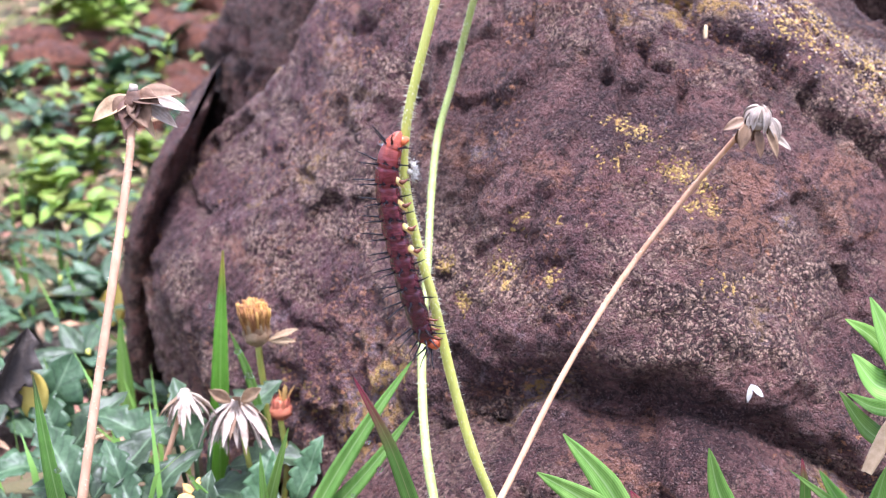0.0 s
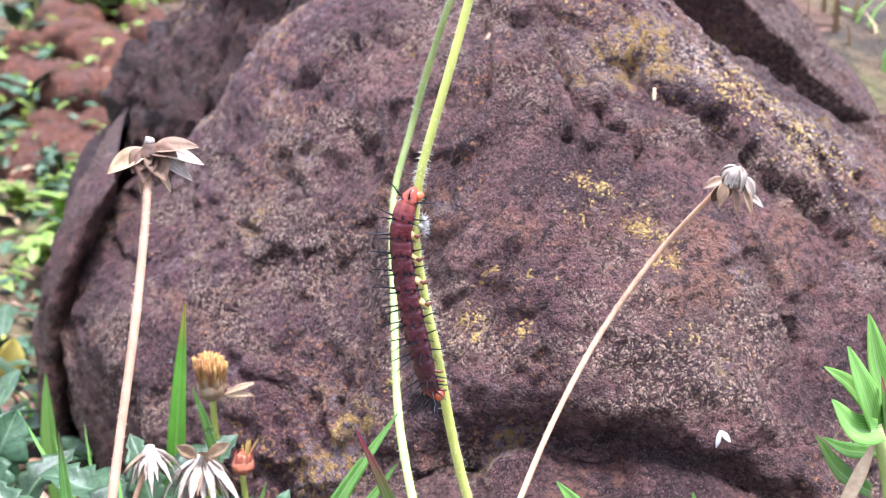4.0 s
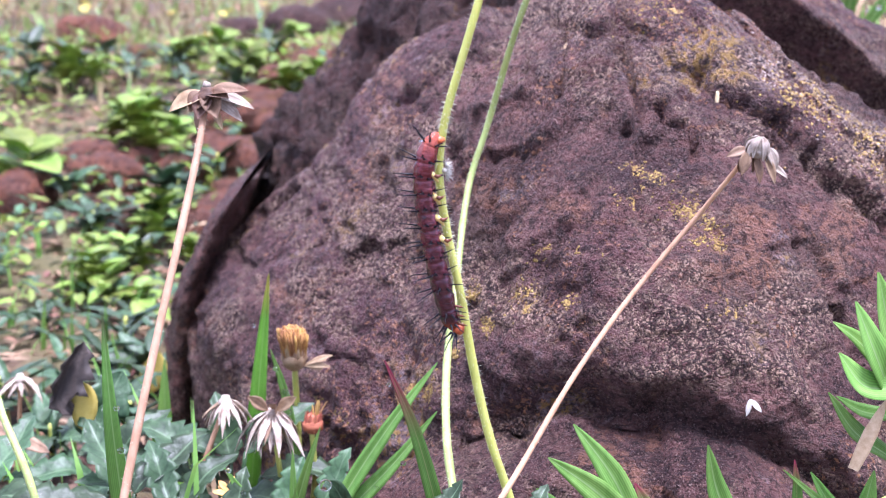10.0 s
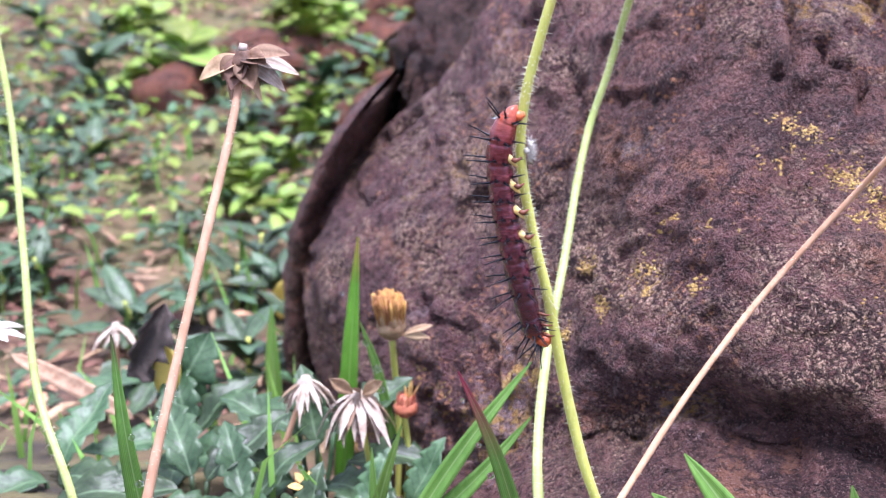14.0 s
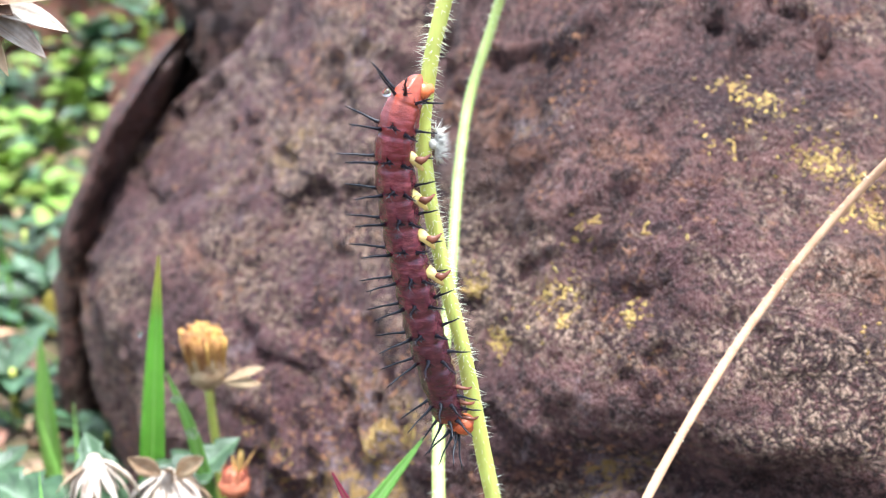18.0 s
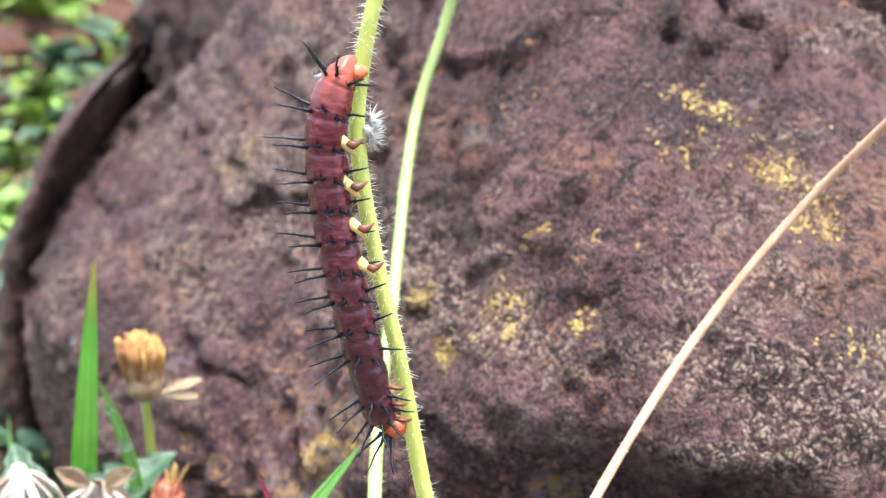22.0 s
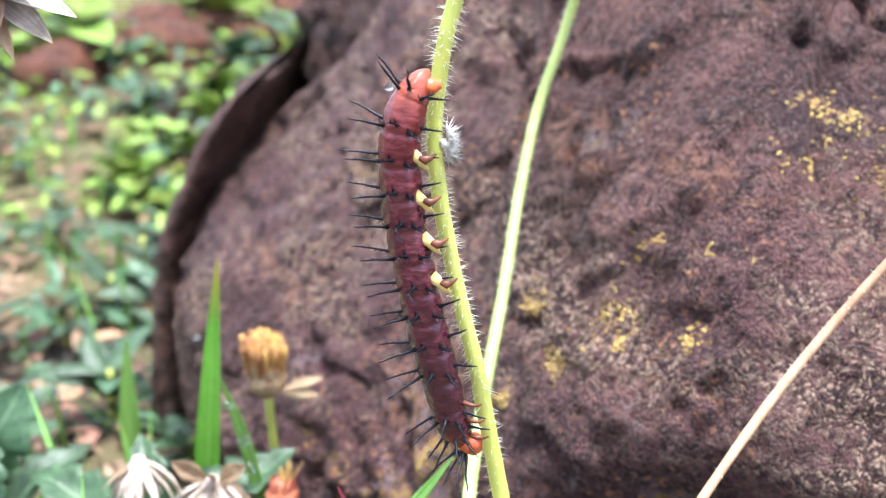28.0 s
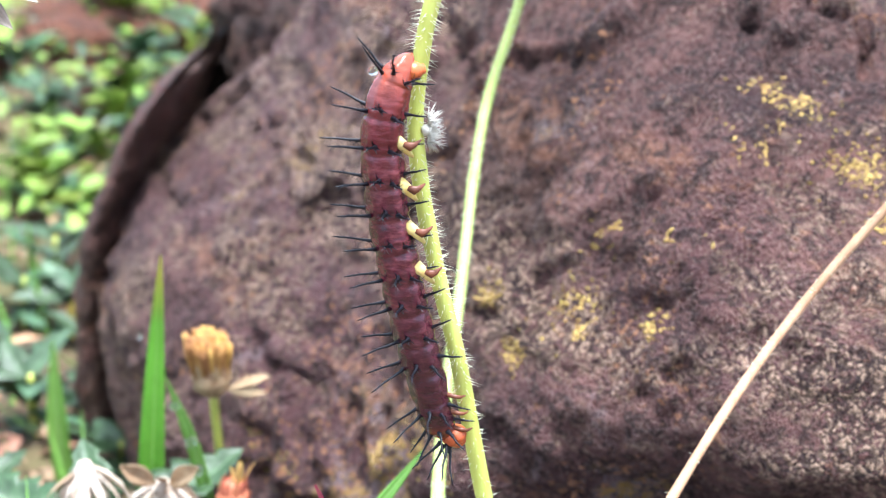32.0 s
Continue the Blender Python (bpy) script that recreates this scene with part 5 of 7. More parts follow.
    for pts, w in (([(3.86, 0, 3.5), (3.6, 0.05, 4.1), (3.34, 0.1, 4.57)], 0.0030), ([(6.3, 0, 3.5), (6.25, 0, 4.4), (6.15, 0, 5.1)], 0.0020)):
        bm = bmesh.new()
        blade_into(bm, pts, w)
        part("blade", bm, BLADE_RED, t, "purple-tinged blade")
    # leafy shoot beside the boulder
    t = thing("grass_shoot", "leafy green grass shoot rising beside the boulder", "grass")
    bm = bmesh.new()
    tube_into(bm, spline([(8.6, -0.3, 2.4), (8.2, -0.4, 4.6), (7.8, -0.5, 5.9), (7.5, -0.5, 6.65)], 20) * CM, np.linspace(0.0014, 0.0011, 20), 12)
    part("culm", bm, STEM_PALE, t)
    for pts, w, m in (([(7.5, -0.5, 6.6), (7.15, -0.6, 7.3), (6.79, -0.5, 8.13)], 0.0050, BLADE), ([(7.55, -0.45, 6.7), (7.0, -0.4, 7.35), (6.48, -0.4, 7.74)], 0.0034, BLADE), ([(7.5, -0.6, 6.62), (6.95, -0.75, 6.75), (6.52, -0.7, 7.28)], 0.0054, BLADE), ([(8.1, -0.3, 6.6), (7.55, -0.3, 7.5), (7.2, -0.3, 8.6)], 0.0060, BLADE), ([(7.7, -0.5, 6.6), (7.55, -0.6, 7.1), (7.42, -0.6, 7.6)], 0.0018, BLADE_RED), ([(7.7, -0.3, 5.3), (7.05, -0.3, 5.75), (6.54, -0.3, 6.45)], 0.0036, BLADE), ([(7.8, -0.2, 6.0), (7.2, -0.2, 6.08), (6.72, -0.2, 6.35)], 0.0028, BLADE), ([(7.9, -0.4, 5.8), (8.3, -0.5, 6.9), (8.8, -0.5, 7.6)], 0.0050, BLADE), ([(6.95, -0.7, 5.2), (7.2, -0.7, 5.9), (7.45, -0.65, 6.5)], 0.0024, STRAW)):
        bm = bmesh.new()
        blade_into(bm, pts, w, (0, -0.7, 0.7))
        part("blade", bm, m, t, "dry straw blade" if m == STRAW else "")


# ---- toothed herbs ----
def herb(name, at, leaves, label, mat=LEAF, stalk=True, group="toothed herbs"):
    t = thing(name, label, "plant", group=group)
    at = Vector(at)
    for k, (d, ln, w, off) in enumerate(leaves):
        bm = bmesh.new()
        d = Vector(d)
        base = (at + Vector(off)) * CM
        leaf_into(bm, base, d, (0, -0.35, 1), ln * CM * 0.88, w * CM * 0.85, 0.25, 0.42, 6, 0.85, 42, 0.00025, 6, 0.75)
        part("leaf", bm, mat, t)
        if stalk:
            bm = bmesh.new()
            tube_into(bm, spline([tuple(at), tuple(at + Vector(off) * 0.6 - Vector((0, 0, 0.2))), tuple(at + Vector(off))], 8) * CM, 0.0005, 7)
            part("leaf_stalk", bm, LEAF, t)
    return t


def build_herbs():
    herb("toothed_herb", (-4.6, 5.2, 1.0), [((-1, -0.3, 0.25), 2.9, 1.2, (-0.6, -0.3, 1.6)), ((-0.5, -0.8, 0.1), 2.4, 1.1, (-0.4, -0.4, 1.2)), ((0.8, -0.5, 0.1), 2.2, 1.2, (0.3, -0.3, 1.2)), ((0.3, -0.9, -0.1), 2.2, 1.2, (0.2, -0.5, 0.9)), ((-1, 0.4, 0.4), 2.4, 1.2, (-0.4, 0.4, 1.8)), ((0.6, 0.4, 0.5), 2.2, 1.1, (0.3, 0.4, 1.9)), ((-0.2, 0.2, 1), 1.8, 1.0, (0, 0.2, 1.7)), ((1, -0.1, 0.3), 2.0, 1.0, (0.7, 0, 1.5))], "grey-green toothed herb below the withered flowers")
    herb("toothed_herb", (-6.6, 3.6, 1.3), [((-1, -0.3, 0.2), 2.6, 1.2, (-0.3, 0, 1.2)), ((0.9, -0.4, 0.2), 2.6, 1.2, (0.2, -0.2, 1.0)), ((0.1, -1, 0.1), 2.0, 1.1, (0, -0.3, 0.8)), ((-0.4, 0.5, 0.6), 2.2, 1.1, (-0.1, 0.3, 1.4)), ((0.5, 0.5, 0.5), 2.4, 1.1, (0.2, 0.3, 1.3)), ((-0.8, -0.7, 0.0), 2.3, 1.1, (-0.4, -0.4, 0.7))], "low grey-green toothed herb in the grass")
    herb("toothed_herb", (-3.4, 3.3, 1.3), [((0.9, -0.5, 0.1), 1.8, 0.9, (0.2, -0.1, 0.7)), ((-0.8, -0.6, 0.1), 2.0, 1.0, (-0.2, -0.1, 0.6)), ((0.0, -1, 0.2), 1.6, 0.9, (0, -0.3, 0.5)), ((0.2, 0.4, 0.9), 1.7, 0.9, (0.1, 0.2, 0.8))], "small toothed herb among the blades")
    herb("toothed_herb", (-0.3, -0.4, 3.0), [((-0.95, -0.3, 0.45), 1.6, 0.75, (-0.4, 0, 0.6)), ((0.35, 0.1, 0.9), 1.3, 0.6, (0.0, 0.2, 0.6)), ((-0.6, -0.5, 0.1), 1.3, 0.7, (-0.3, -0.1, 0.6)), ((0.4, -0.6, 0.3), 1.2, 0.7, (0.2, -0.1, 0.5)), ((0.9, -0.1, 0.5), 1.6, 0.55, (0.4, 0.1, 0.9)), ((-1, 0.1, 0.2), 1.3, 0.6, (-0.9, 0.1, 1.0))], "young toothed herb at the foot of the stems")
    herb("toothed_herb", (1.3, -0.6, 3.1), [((-0.9, -0.2, 0.35), 1.3, 0.6, (0, 0, 0.8)), ((0.9, -0.3, 0.1), 1.3, 0.7, (0, 0, 0.7)), ((0.1, -0.9, 0.3), 1.2, 0.7, (0, -0.1, 0.5)), ((0.3, 0.3, 0.8), 1.0, 0.5, (0.1, 0.1, 0.8))], "small toothed herb at the stem's foot")
    herb("toothed_herb", (-9.6, 4.2, 1.2), [((0.9, -0.4, 0.3), 2.4, 1.2, (0.2, 0, 1.1)), ((-0.6, -0.7, 0.2), 2.4, 1.2, (-0.2, 0, 1.0)), ((0.3, -1, 0.0), 2.2, 1.1, (0, -0.2, 0.7)), ((0.2, 0.6, 0.6), 2.3, 1.1, (0, 0.3, 1.2))], "low toothed herb in the grass")
    herb("toothed_herb", (-5.6, 3.4, 1.4), [((-0.9, -0.5, 0.3), 2.0, 0.9, (-0.2, 0, 0.9)), ((0.9, -0.4, 0.3), 2.0, 0.9, (0.2, 0, 0.9)), ((0.1, -1, 0.3), 1.8, 0.9, (0, -0.2, 0.7)), ((-0.3, 0.4, 0.8), 1.8, 0.9, (0, 0.2, 1.0)), ((0.5, 0.3, 0.6), 1.9, 0.9, (0.1, 0.2, 1.0))], "dense toothed herb among the grass stems")
    herb("toothed_herb", (-7.6, 6.2, 0.9), [((-0.9, -0.5, 0.3), 2.2, 1.0, (-0.2, 0, 1.2)), ((0.9, -0.4, 0.3), 2.2, 1.0, (0.2, 0, 1.3)), ((0.1, -1, 0.3), 2.0, 1.0, (0, -0.2, 1.0)), ((-0.3, 0.4, 0.8), 2.0, 1.0, (0, 0.2, 1.4)), ((0.5, 0.3, 0.6), 2.0, 1.0, (0.1, 0.2, 1.4))], "toothed herb beside the dead leaf")
    herb("toothed_herb", (-2.5, 4.0, 1.2), [((0.8, -0.6, 0.3), 1.6, 0.8, (0.1, 0, 0.8)), ((-0.8, -0.5, 0.3), 1.8, 0.8, (-0.1, 0, 0.9)), ((0, -1, 0.4), 1.6, 0.8, (0, -0.2, 0.6)), ((0.3, 0.2, 0.9), 1.6, 0.8, (0, 0.1, 1.0))], "toothed herb by the ledge")
    herb("toothed_herb", (-4.2, 2.4, 1.6), [((-0.9, -0.4, 0.2), 1.8, 0.9, (-0.2, 0, 0.6)), ((0.8, -0.5, 0.2), 1.8, 0.9, (0.2, 0, 0.5)), ((0.1, -1, 0.2), 1.6, 0.8, (0, -0.2, 0.4)), ((0.1, 0.3, 0.8), 1.6, 0.8, (0, 0.1, 0.7))], "low toothed herb under the withered flowers")
    t = thing("yellow_flower", "small yellow flower half hidden among the herbs", "flower")
    c = Vector((-4.35, 3.6, 2.75)) * CM
    bm = bmesh.new()
    tube_into(bm, spline([(-4.4, 3.8, 0.8), (-4.38, 3.7, 1.8), (-4.35, 3.6, 2.75)], 10) * CM, 0.0005, 8)
    part("stalk", bm, STEM, t)
    for k in range(9):
        bm = bmesh.new()
        rosette_into(bm, c, (0.1, -0.6, 0.8), 1, 0.0034, 0.0015, 55, 0.1, 300 + k, 0.3, 0.4, 1.2, k * 0.7)
        part("petal", bm, FLORET, t)
    t = thing("wet_leaf", "narrow folded leaf bent over with a big drop on its tip", "leaf")
    bm = bmesh.new()
    strip_into(bm, spline([(-1.6, 0.6, 2.6), (-1.75, 0.5, 3.6), (-2.0, 0.4, 4.25), (-2.2, 0.3, 4.4)], 14) * CM, 0.0036 * profile(14, 1.0, 0.5), (0, -1, 0.3), 0.5, 0.0002)
    part("blade", bm, LEAF, t)
    for d in ((-2.18, 0.15, 4.42, 0.0012), (-1.98, 0.2, 4.08, 0.0009), (-1.85, 0.25, 3.75, 0.0006)):
        drop(t, d[:3], d[3])
    # curled dead leaf with a yellow blotch, on a lobed green one
    t = thing("dead_leaf", "curled blackened leaf with a yellow green base", "leaf")
    bm = bmesh.new()
    strip_into(bm, spline([(-8.2, 7.2, 4.9), (-8.5, 7.0, 4.3), (-8.7, 6.8, 3.7), (-8.4, 6.7, 3.3)], 14) * CM, 0.0075 * profile(14, 0.9, 0.5) * (1 + 0.3 * np.sin(np.arange(14) * 2.1)), (0.6, -1, 0.1), 1.4, 0.0003)
    part("curled_blade", bm, LEAF_DEAD, t)
    bm = bmesh.new()
    strip_into(bm, spline([(-8.2, 7.0, 4.0), (-8.15, 6.9, 3.5), (-8.2, 6.8, 2.9)], 10) * CM, 0.006 * profile(10, 1, 0.5), (0.2, -1, 0.1), 0.4, 0.0003)
    part("yellow_blotch", bm, LEAF_YELLOW, t)
    bm = bmesh.new()
    leaf_into(bm, Vector((-8.2, 7.1, 2.6)) * CM, (0.55, 0.1, 1), (0.2, -1, 0.2), 0.017, 0.013, 0.2, 0.3, 4, 0.8, 24, 0.0003, 6, 0.5)
    part("green_blade", bm, LEAF, t)
    # a yellow bud, simplified to a single leaf blade
    t = thing("fallen_leaf", "yellow bud by the boulder's foot, built as a plain leaf", "leaf")
    bm = bmesh.new()
    leaf_into(bm, Vector((-9.9, 22.4, -1.5)) * CM, (0.25, -0.1, 1), (0.2, -1, 0.3), 0.016, 0.010, 0.1, 0.3, 0, 1.0, 14)
    part("blade", bm, LEAF_YELLOW, t)


build_stems()
build_small_flowers()
build_blades()
build_herbs()


# ---- caterpillar ----
BACKBONE = [(-0.31, 0.22, 10.76), (-0.38, 0.17, 10.67), (-0.47, 0.13, 10.48), (-0.525, 0.1, 10.25), (-0.545, 0.1, 9.97), (-0.49, 0.1, 9.46), (-0.40, 0.1, 8.99), (-0.30, 0.1, 8.52), (-0.17, 0.1, 8.02), (-0.06, 0.1, 7.60), (0.02, 0.12, 7.43), (0.08, 0.14, 7.33)]


def spine_mesh():
    """One branched spine that points along +z, 3.3 mm long."""
    bm = bmesh.new()
    h = 0.0033
    zs = np.linspace(-0.0002, h, 8)
    tube_into(bm, np.stack([0.00006 * np.sin(zs * 2500), 0 * zs, zs], 1), np.array([0.00026, 0.00016, 0.00012, 0.00010, 0.00009, 0.00008, 0.000065, 0.00004]), 7)
    r = random.Random(2)
    bm.verts.ensure_lookup_table()
    for k in range(18):
        i, j = 1 + k % 6, (k * 3) % 7
        a, b = bm.verts[i * 7 + j], bm.verts[i * 7 + (j + 1) % 7]
        mid = (a.co + b.co) / 2
        d = Vector((mid.x, mid.y, 0)).normalized() + Vector((0, 0, 0.6))
        tip = bm.verts.new(mid + d.normalized() * r.uniform(0.0004, 0.0008))
        bm.verts.ensure_lookup_table()
        bm.faces.new((a, b, tip))
    me = bpy.data.meshes.new("spine")
    bm.to_mesh(me)
    bm.free()
    me.shade_smooth()
    me.materials.append(SPINE)
    return me


def build_caterpillar():
    t = tagged(CATERPILLAR, "wine-red caterpillar with orange ends and black branched spines", "caterpillar")
    n = 240
    path = spline(BACKBONE, n) * CM
    seg = np.linalg.norm(np.diff(path, axis=0), axis=1)
    s = np.r_[0, np.cumsum(seg)]
    s /= s[-1]
    rings = 12.5
    phase = (s * rings) % 1.0
    crease = np.exp(-((np.minimum(phase, 1 - phase) / 0.07) ** 2)) + 0.4 * np.exp(-(((phase - 0.45) / 0.05) ** 2)) + 0.3 * np.exp(-(((phase - 0.72) / 0.04) ** 2))
    envelope = np.clip(np.minimum(np.sqrt(np.clip(s / 0.075, 0, 1)), np.sqrt(np.clip((1 - s) / 0.05, 0, 1)) * (1 - 0.22 * smooth_step(0.75, 1.0, s))), 0.12, 1)
    radius = 0.00172 * (1 - 0.2 * smooth_step(0.16, 0.0, s)) * envelope * (1 - 0.042 * crease + 0.035 * np.sin(np.pi * phase))
    _, a, b = frames_along(path)
    sides = 40
    bm = bmesh.new()
    grid = []
    for i in range(n):
        ring = []
        for k in range(sides):
            w = k * math.tau / sides
            lump = 1 + 0.05 * math.sin(w * 6 + 1.2) * math.sin(math.pi * phase[i]) + 0.03 * float(vnoise(np.array([w * 2.2, s[i] * 60, 0.3]), 5))
            ring.append(bm.verts.new(path[i] + radius[i] * lump * (math.cos(w) * a[i] + math.sin(w) * b[i])))
        grid.append(ring)
    for r0, r1 in zip(grid, grid[1:]):
        for k in range(sides):
            bm.faces.new((r0[k], r0[(k + 1) % sides], r1[(k + 1) % sides], r1[k]))
    bm.faces.new(grid[0][::-1])
    bm.faces.new(grid[-1])
    part("body", bm, BODY, t)
    # pale crease threads between the segments
    bm = bmesh.new()
    for k in range(2, 12):
        i = int(np.argmin(np.abs(s - k / rings)))
        for j in range(1, 3):
            ii = min(n - 1, i + j * 3)
            c = [path[ii] + radius[ii] * 1.0 * (math.cos(w) * a[ii] + math.sin(w) * b[ii]) for w in np.linspace(-2.8, 0.2, 24)]
            tube_into(bm, np.array(c), 0.00003, 4, closed=False)
    part("crease_line", bm, PROLEG, t, "thin pale crease lines")
    # spines, rank on rank
    me = spine_mesh()
    r = random.Random(4)
    right, front = Vector((1, 0, 0.05)), Vector((0, -1, 0))
    for k in range(12):
        sk = 0.062 + k * 0.078 if k < 10 else 0.84 + (k - 9) * 0.055
        i = int(np.argmin(np.abs(s - sk)))
        tan = Vector(path[min(i + 1, n - 1)] - path[max(i - 1, 0)]).normalized()
        side = (right - tan * right.dot(tan)).normalized()
        fr = side.cross(tan)
        if fr.dot(front) < 0:
            fr = -fr
        for deg in (188, 150, 100, 60, 14):
            w = radians(deg + r.uniform(-7, 7))
            out = side * math.cos(w) + fr * math.sin(w)
            lean = (0.55 if k == 0 else 0.12 if k < 9 else -0.25 * (k - 8)) + r.uniform(-0.15, 0.15)
            d = (out - tan * lean).normalized()
            at = Vector(path[i]) + out * float(radius[i]) * 0.96 + tan * (0.0004 if deg in (150, 60) else 0)
            size = (1.0 if deg > 120 else 0.72 if deg > 40 else 0.62) * r.uniform(0.9, 1.1)
            m = Matrix.Translation(at) @ d.to_track_quat("Z", "Y").to_matrix().to_4x4() @ Matrix.Diagonal((1, 1, size, 1))
            share("spine", me, m, t)
    for d in ((-0.5, -0.4, -1), (-0.9, -0.3, -0.8), (0.1, -0.5, -1), (-0.15, -0.9, -0.7)):
        at = Vector(path[-8]) + Vector(d).normalized() * 0.0011
        share("spine", me, Matrix.Translation(at) @ Vector(d).to_track_quat("Z", "Y").to_matrix().to_4x4(), t)
    # hind claspers, head capsule, true legs
    bm = bmesh.new()
    knob_into(bm, Vector((-0.36, 0.14, 10.62)) * CM, (0.7, 0.25, 0.12), 0.0008, 0.0016, 14, 7)
    part("hind_clasper", bm, ORANGE, t, "orange hind clasper gripping the stem")
    bm = bmesh.new()
    knob_into(bm, Vector((0.065, 0.12, 7.44)) * CM, (0.5, 0.05, -0.75), 0.00118, 0.0019, 18, 9, 0.1)
    part("head", bm, ORANGE, t, "shiny orange head")
    for x, z in ((0.10, 7.78), (0.13, 7.62), (0.17, 7.46)):
        bm = bmesh.new()
        tube_into(bm, spline([(x - 0.08, 0.1, z), (x + 0.04, 0.06, z - 0.01), (x + 0.10, 0.2, z - 0.06)], 8) * CM, np.linspace(0.00026, 0.00008, 8), 7)
        part("leg", bm, FOOT, t)
    for x, z in ((-0.345, 10.02), (-0.305, 9.65), (-0.235, 9.28), (-0.15, 8.92)):
        bm = bmesh.new()
        tube_into(bm, np.array([(x - 0.10, 0.04, z + 0.07), (x - 0.03, 0.01, z + 0.03), (x + 0.015, 0.02, z - 0.03), (x + 0.055, 0.06, z - 0.085)]) * CM, np.array([0.00062, 0.00046, 0.0003, 0.00013]), 12, 0.7)
        p = part("proleg", bm, PROLEG, t, "yellow proleg")
        bm = bmesh.new()
        tube_into(bm, np.array([(x - 0.02, -0.02, z + 0.045), (x + 0.035, -0.01, z + 0.02), (x + 0.07, 0.0, z + 0.035), (x + 0.12, 0.06, z + 0.06)]) * CM, np.array([0.00022, 0.00040, 0.00024, 0.00008]), 9, 0.7)
        part("foot", bm, FOOT, p, "brown gripping foot")
    drop(t, (-0.615, -0.02, 10.66), 0.00042)
    for ob in t.children:
        ob.location -= t.location


build_caterpillar()


# ---- on the boulder: lichen, straws, a white husk ----
LICHEN_SPOTS = [(7.8, 8.3, 10.7, 1.0), (8.8, 9.0, 10.8, 1.2), (9.2, 8.4, 10.2, 1.1), (8.3, 8.0, 10.4, 0.8), (9.8, 8.0, 9.8, 0.9), (5.1, 10.0, 12.2, 0.9), (5.6, 9.7, 11.9, 0.9), (5.3, 14.2, 13.4, 0.9), (5.7, 12.8, 13.1, 0.8), (6.3, 12.3, 12.8, 0.8), (10.6, 7.3, 8.8, 0.9), (9.8, 7.4, 9.3, 0.8), (1.6, 11.1, 11.1, 0.3), (4.0, 5.8, 9.3, 0.22), (4.4, 5.5, 9.1, 0.36), (2.6, 4.0, 6.8, 0.2), (5.1, 4.7, 8.6, 0.28), (5.4, 4.4, 8.4, 0.22), (5.5, 4.1, 8.1, 0.2), (5.1, 4.1, 8.1, 0.2), (5.5, 3.0, 6.9, 0.26), (1.8, 4.5, 6.5, 0.15), (2.2, 5.2, 7.6, 0.22), (-0.8, 5.8, 4.1, 0.34), (-0.2, 5.3, 4.5, 0.3), (-2.0, 7.3, 3.0, 0.26), (1.7, 4.8, 6.8, 0.3), (1.0, 4.9, 6.1, 0.26), (4.9, 4.7, 8.7, 0.36), (3.7, 5.1, 8.7, 0.22), (-2.5, 8.3, 3.0, 0.2), (0.6, 5.6, 6.6, 0.2), (3.0, 4.6, 7.6, 0.18), (0.2, 5.2, 5.4, 0.2)]


def rock_tree():
    """For the nearest place on the boulder's surface."""
    bm = bmesh.new()
    bm.from_mesh(MAIN_ROCK.data)
    found = BVHTree.FromBMesh(bm)
    bm.free()
    return found


PALE_SPOTS = [(8.5, 8.7, 10.6, 1.3), (9.6, 8.2, 9.9, 1.2), (9.0, 9.6, 11.0, 1.2), (7.4, 8.6, 11.2, 0.8), (10.5, 7.6, 9.2, 1.0), (6.6, 10.5, 12.2, 1.0), (7.6, 10.8, 11.8, 1.0)]


def build_lichen(bvh):
    r = random.Random(9)
    for x, y, z, size in PALE_SPOTS:
        bm = bmesh.new()
        c = Vector((x, y, z)) * CM
        for _ in range(420):
            p, n, _, _ = bvh.find_nearest(c + Vector((r.gauss(0, 0.5), r.gauss(0, 0.5), r.gauss(0, 0.45))) * size * CM)
            rad = r.uniform(0.00010, 0.00034)
            m = Matrix.Translation(p) @ n.to_track_quat("Z", "Y").to_matrix().to_4x4() @ Matrix.Diagonal((rad * r.uniform(0.7, 1.8), rad, rad * 0.22, 1))
            bmesh.ops.create_icosphere(bm, subdivisions=1, radius=1.0, matrix=m)
        tagged(part("pale_crust", bm, PALE_CRUST, MAIN_ROCK, "pale grey-tan crust of lichen"), kind="stuff")
    for x, y, z, size in LICHEN_SPOTS:
        bm = bmesh.new()
        c = Vector((x, y, z)) * CM
        for _ in range(int(60 + 230 * size)):
            q = c + Vector((r.gauss(0, 0.45), r.gauss(0, 0.45), r.gauss(0, 0.4))) * size * CM * (1 if r.random() < 0.8 else 1.8)
            hit = bvh.find_nearest(q)
            if hit[0] is None:
                continue
            p, n = hit[0], hit[1]
            rad = r.uniform(0.00008, 0.00030) * (1.35 if size > 0.7 else 1)
            m = Matrix.Translation(p) @ n.to_track_quat("Z", "Y").to_matrix().to_4x4() @ Matrix.Diagonal((rad * r.uniform(0.7, 1.6), rad, rad * 0.28, 1))
            bmesh.ops.create_icosphere(bm, subdivisions=1, radius=1.0, matrix=m)
        tagged(part("lichen_patch", bm, LICHEN, MAIN_ROCK, "crusty yellow-orange lichen"), kind="stuff")


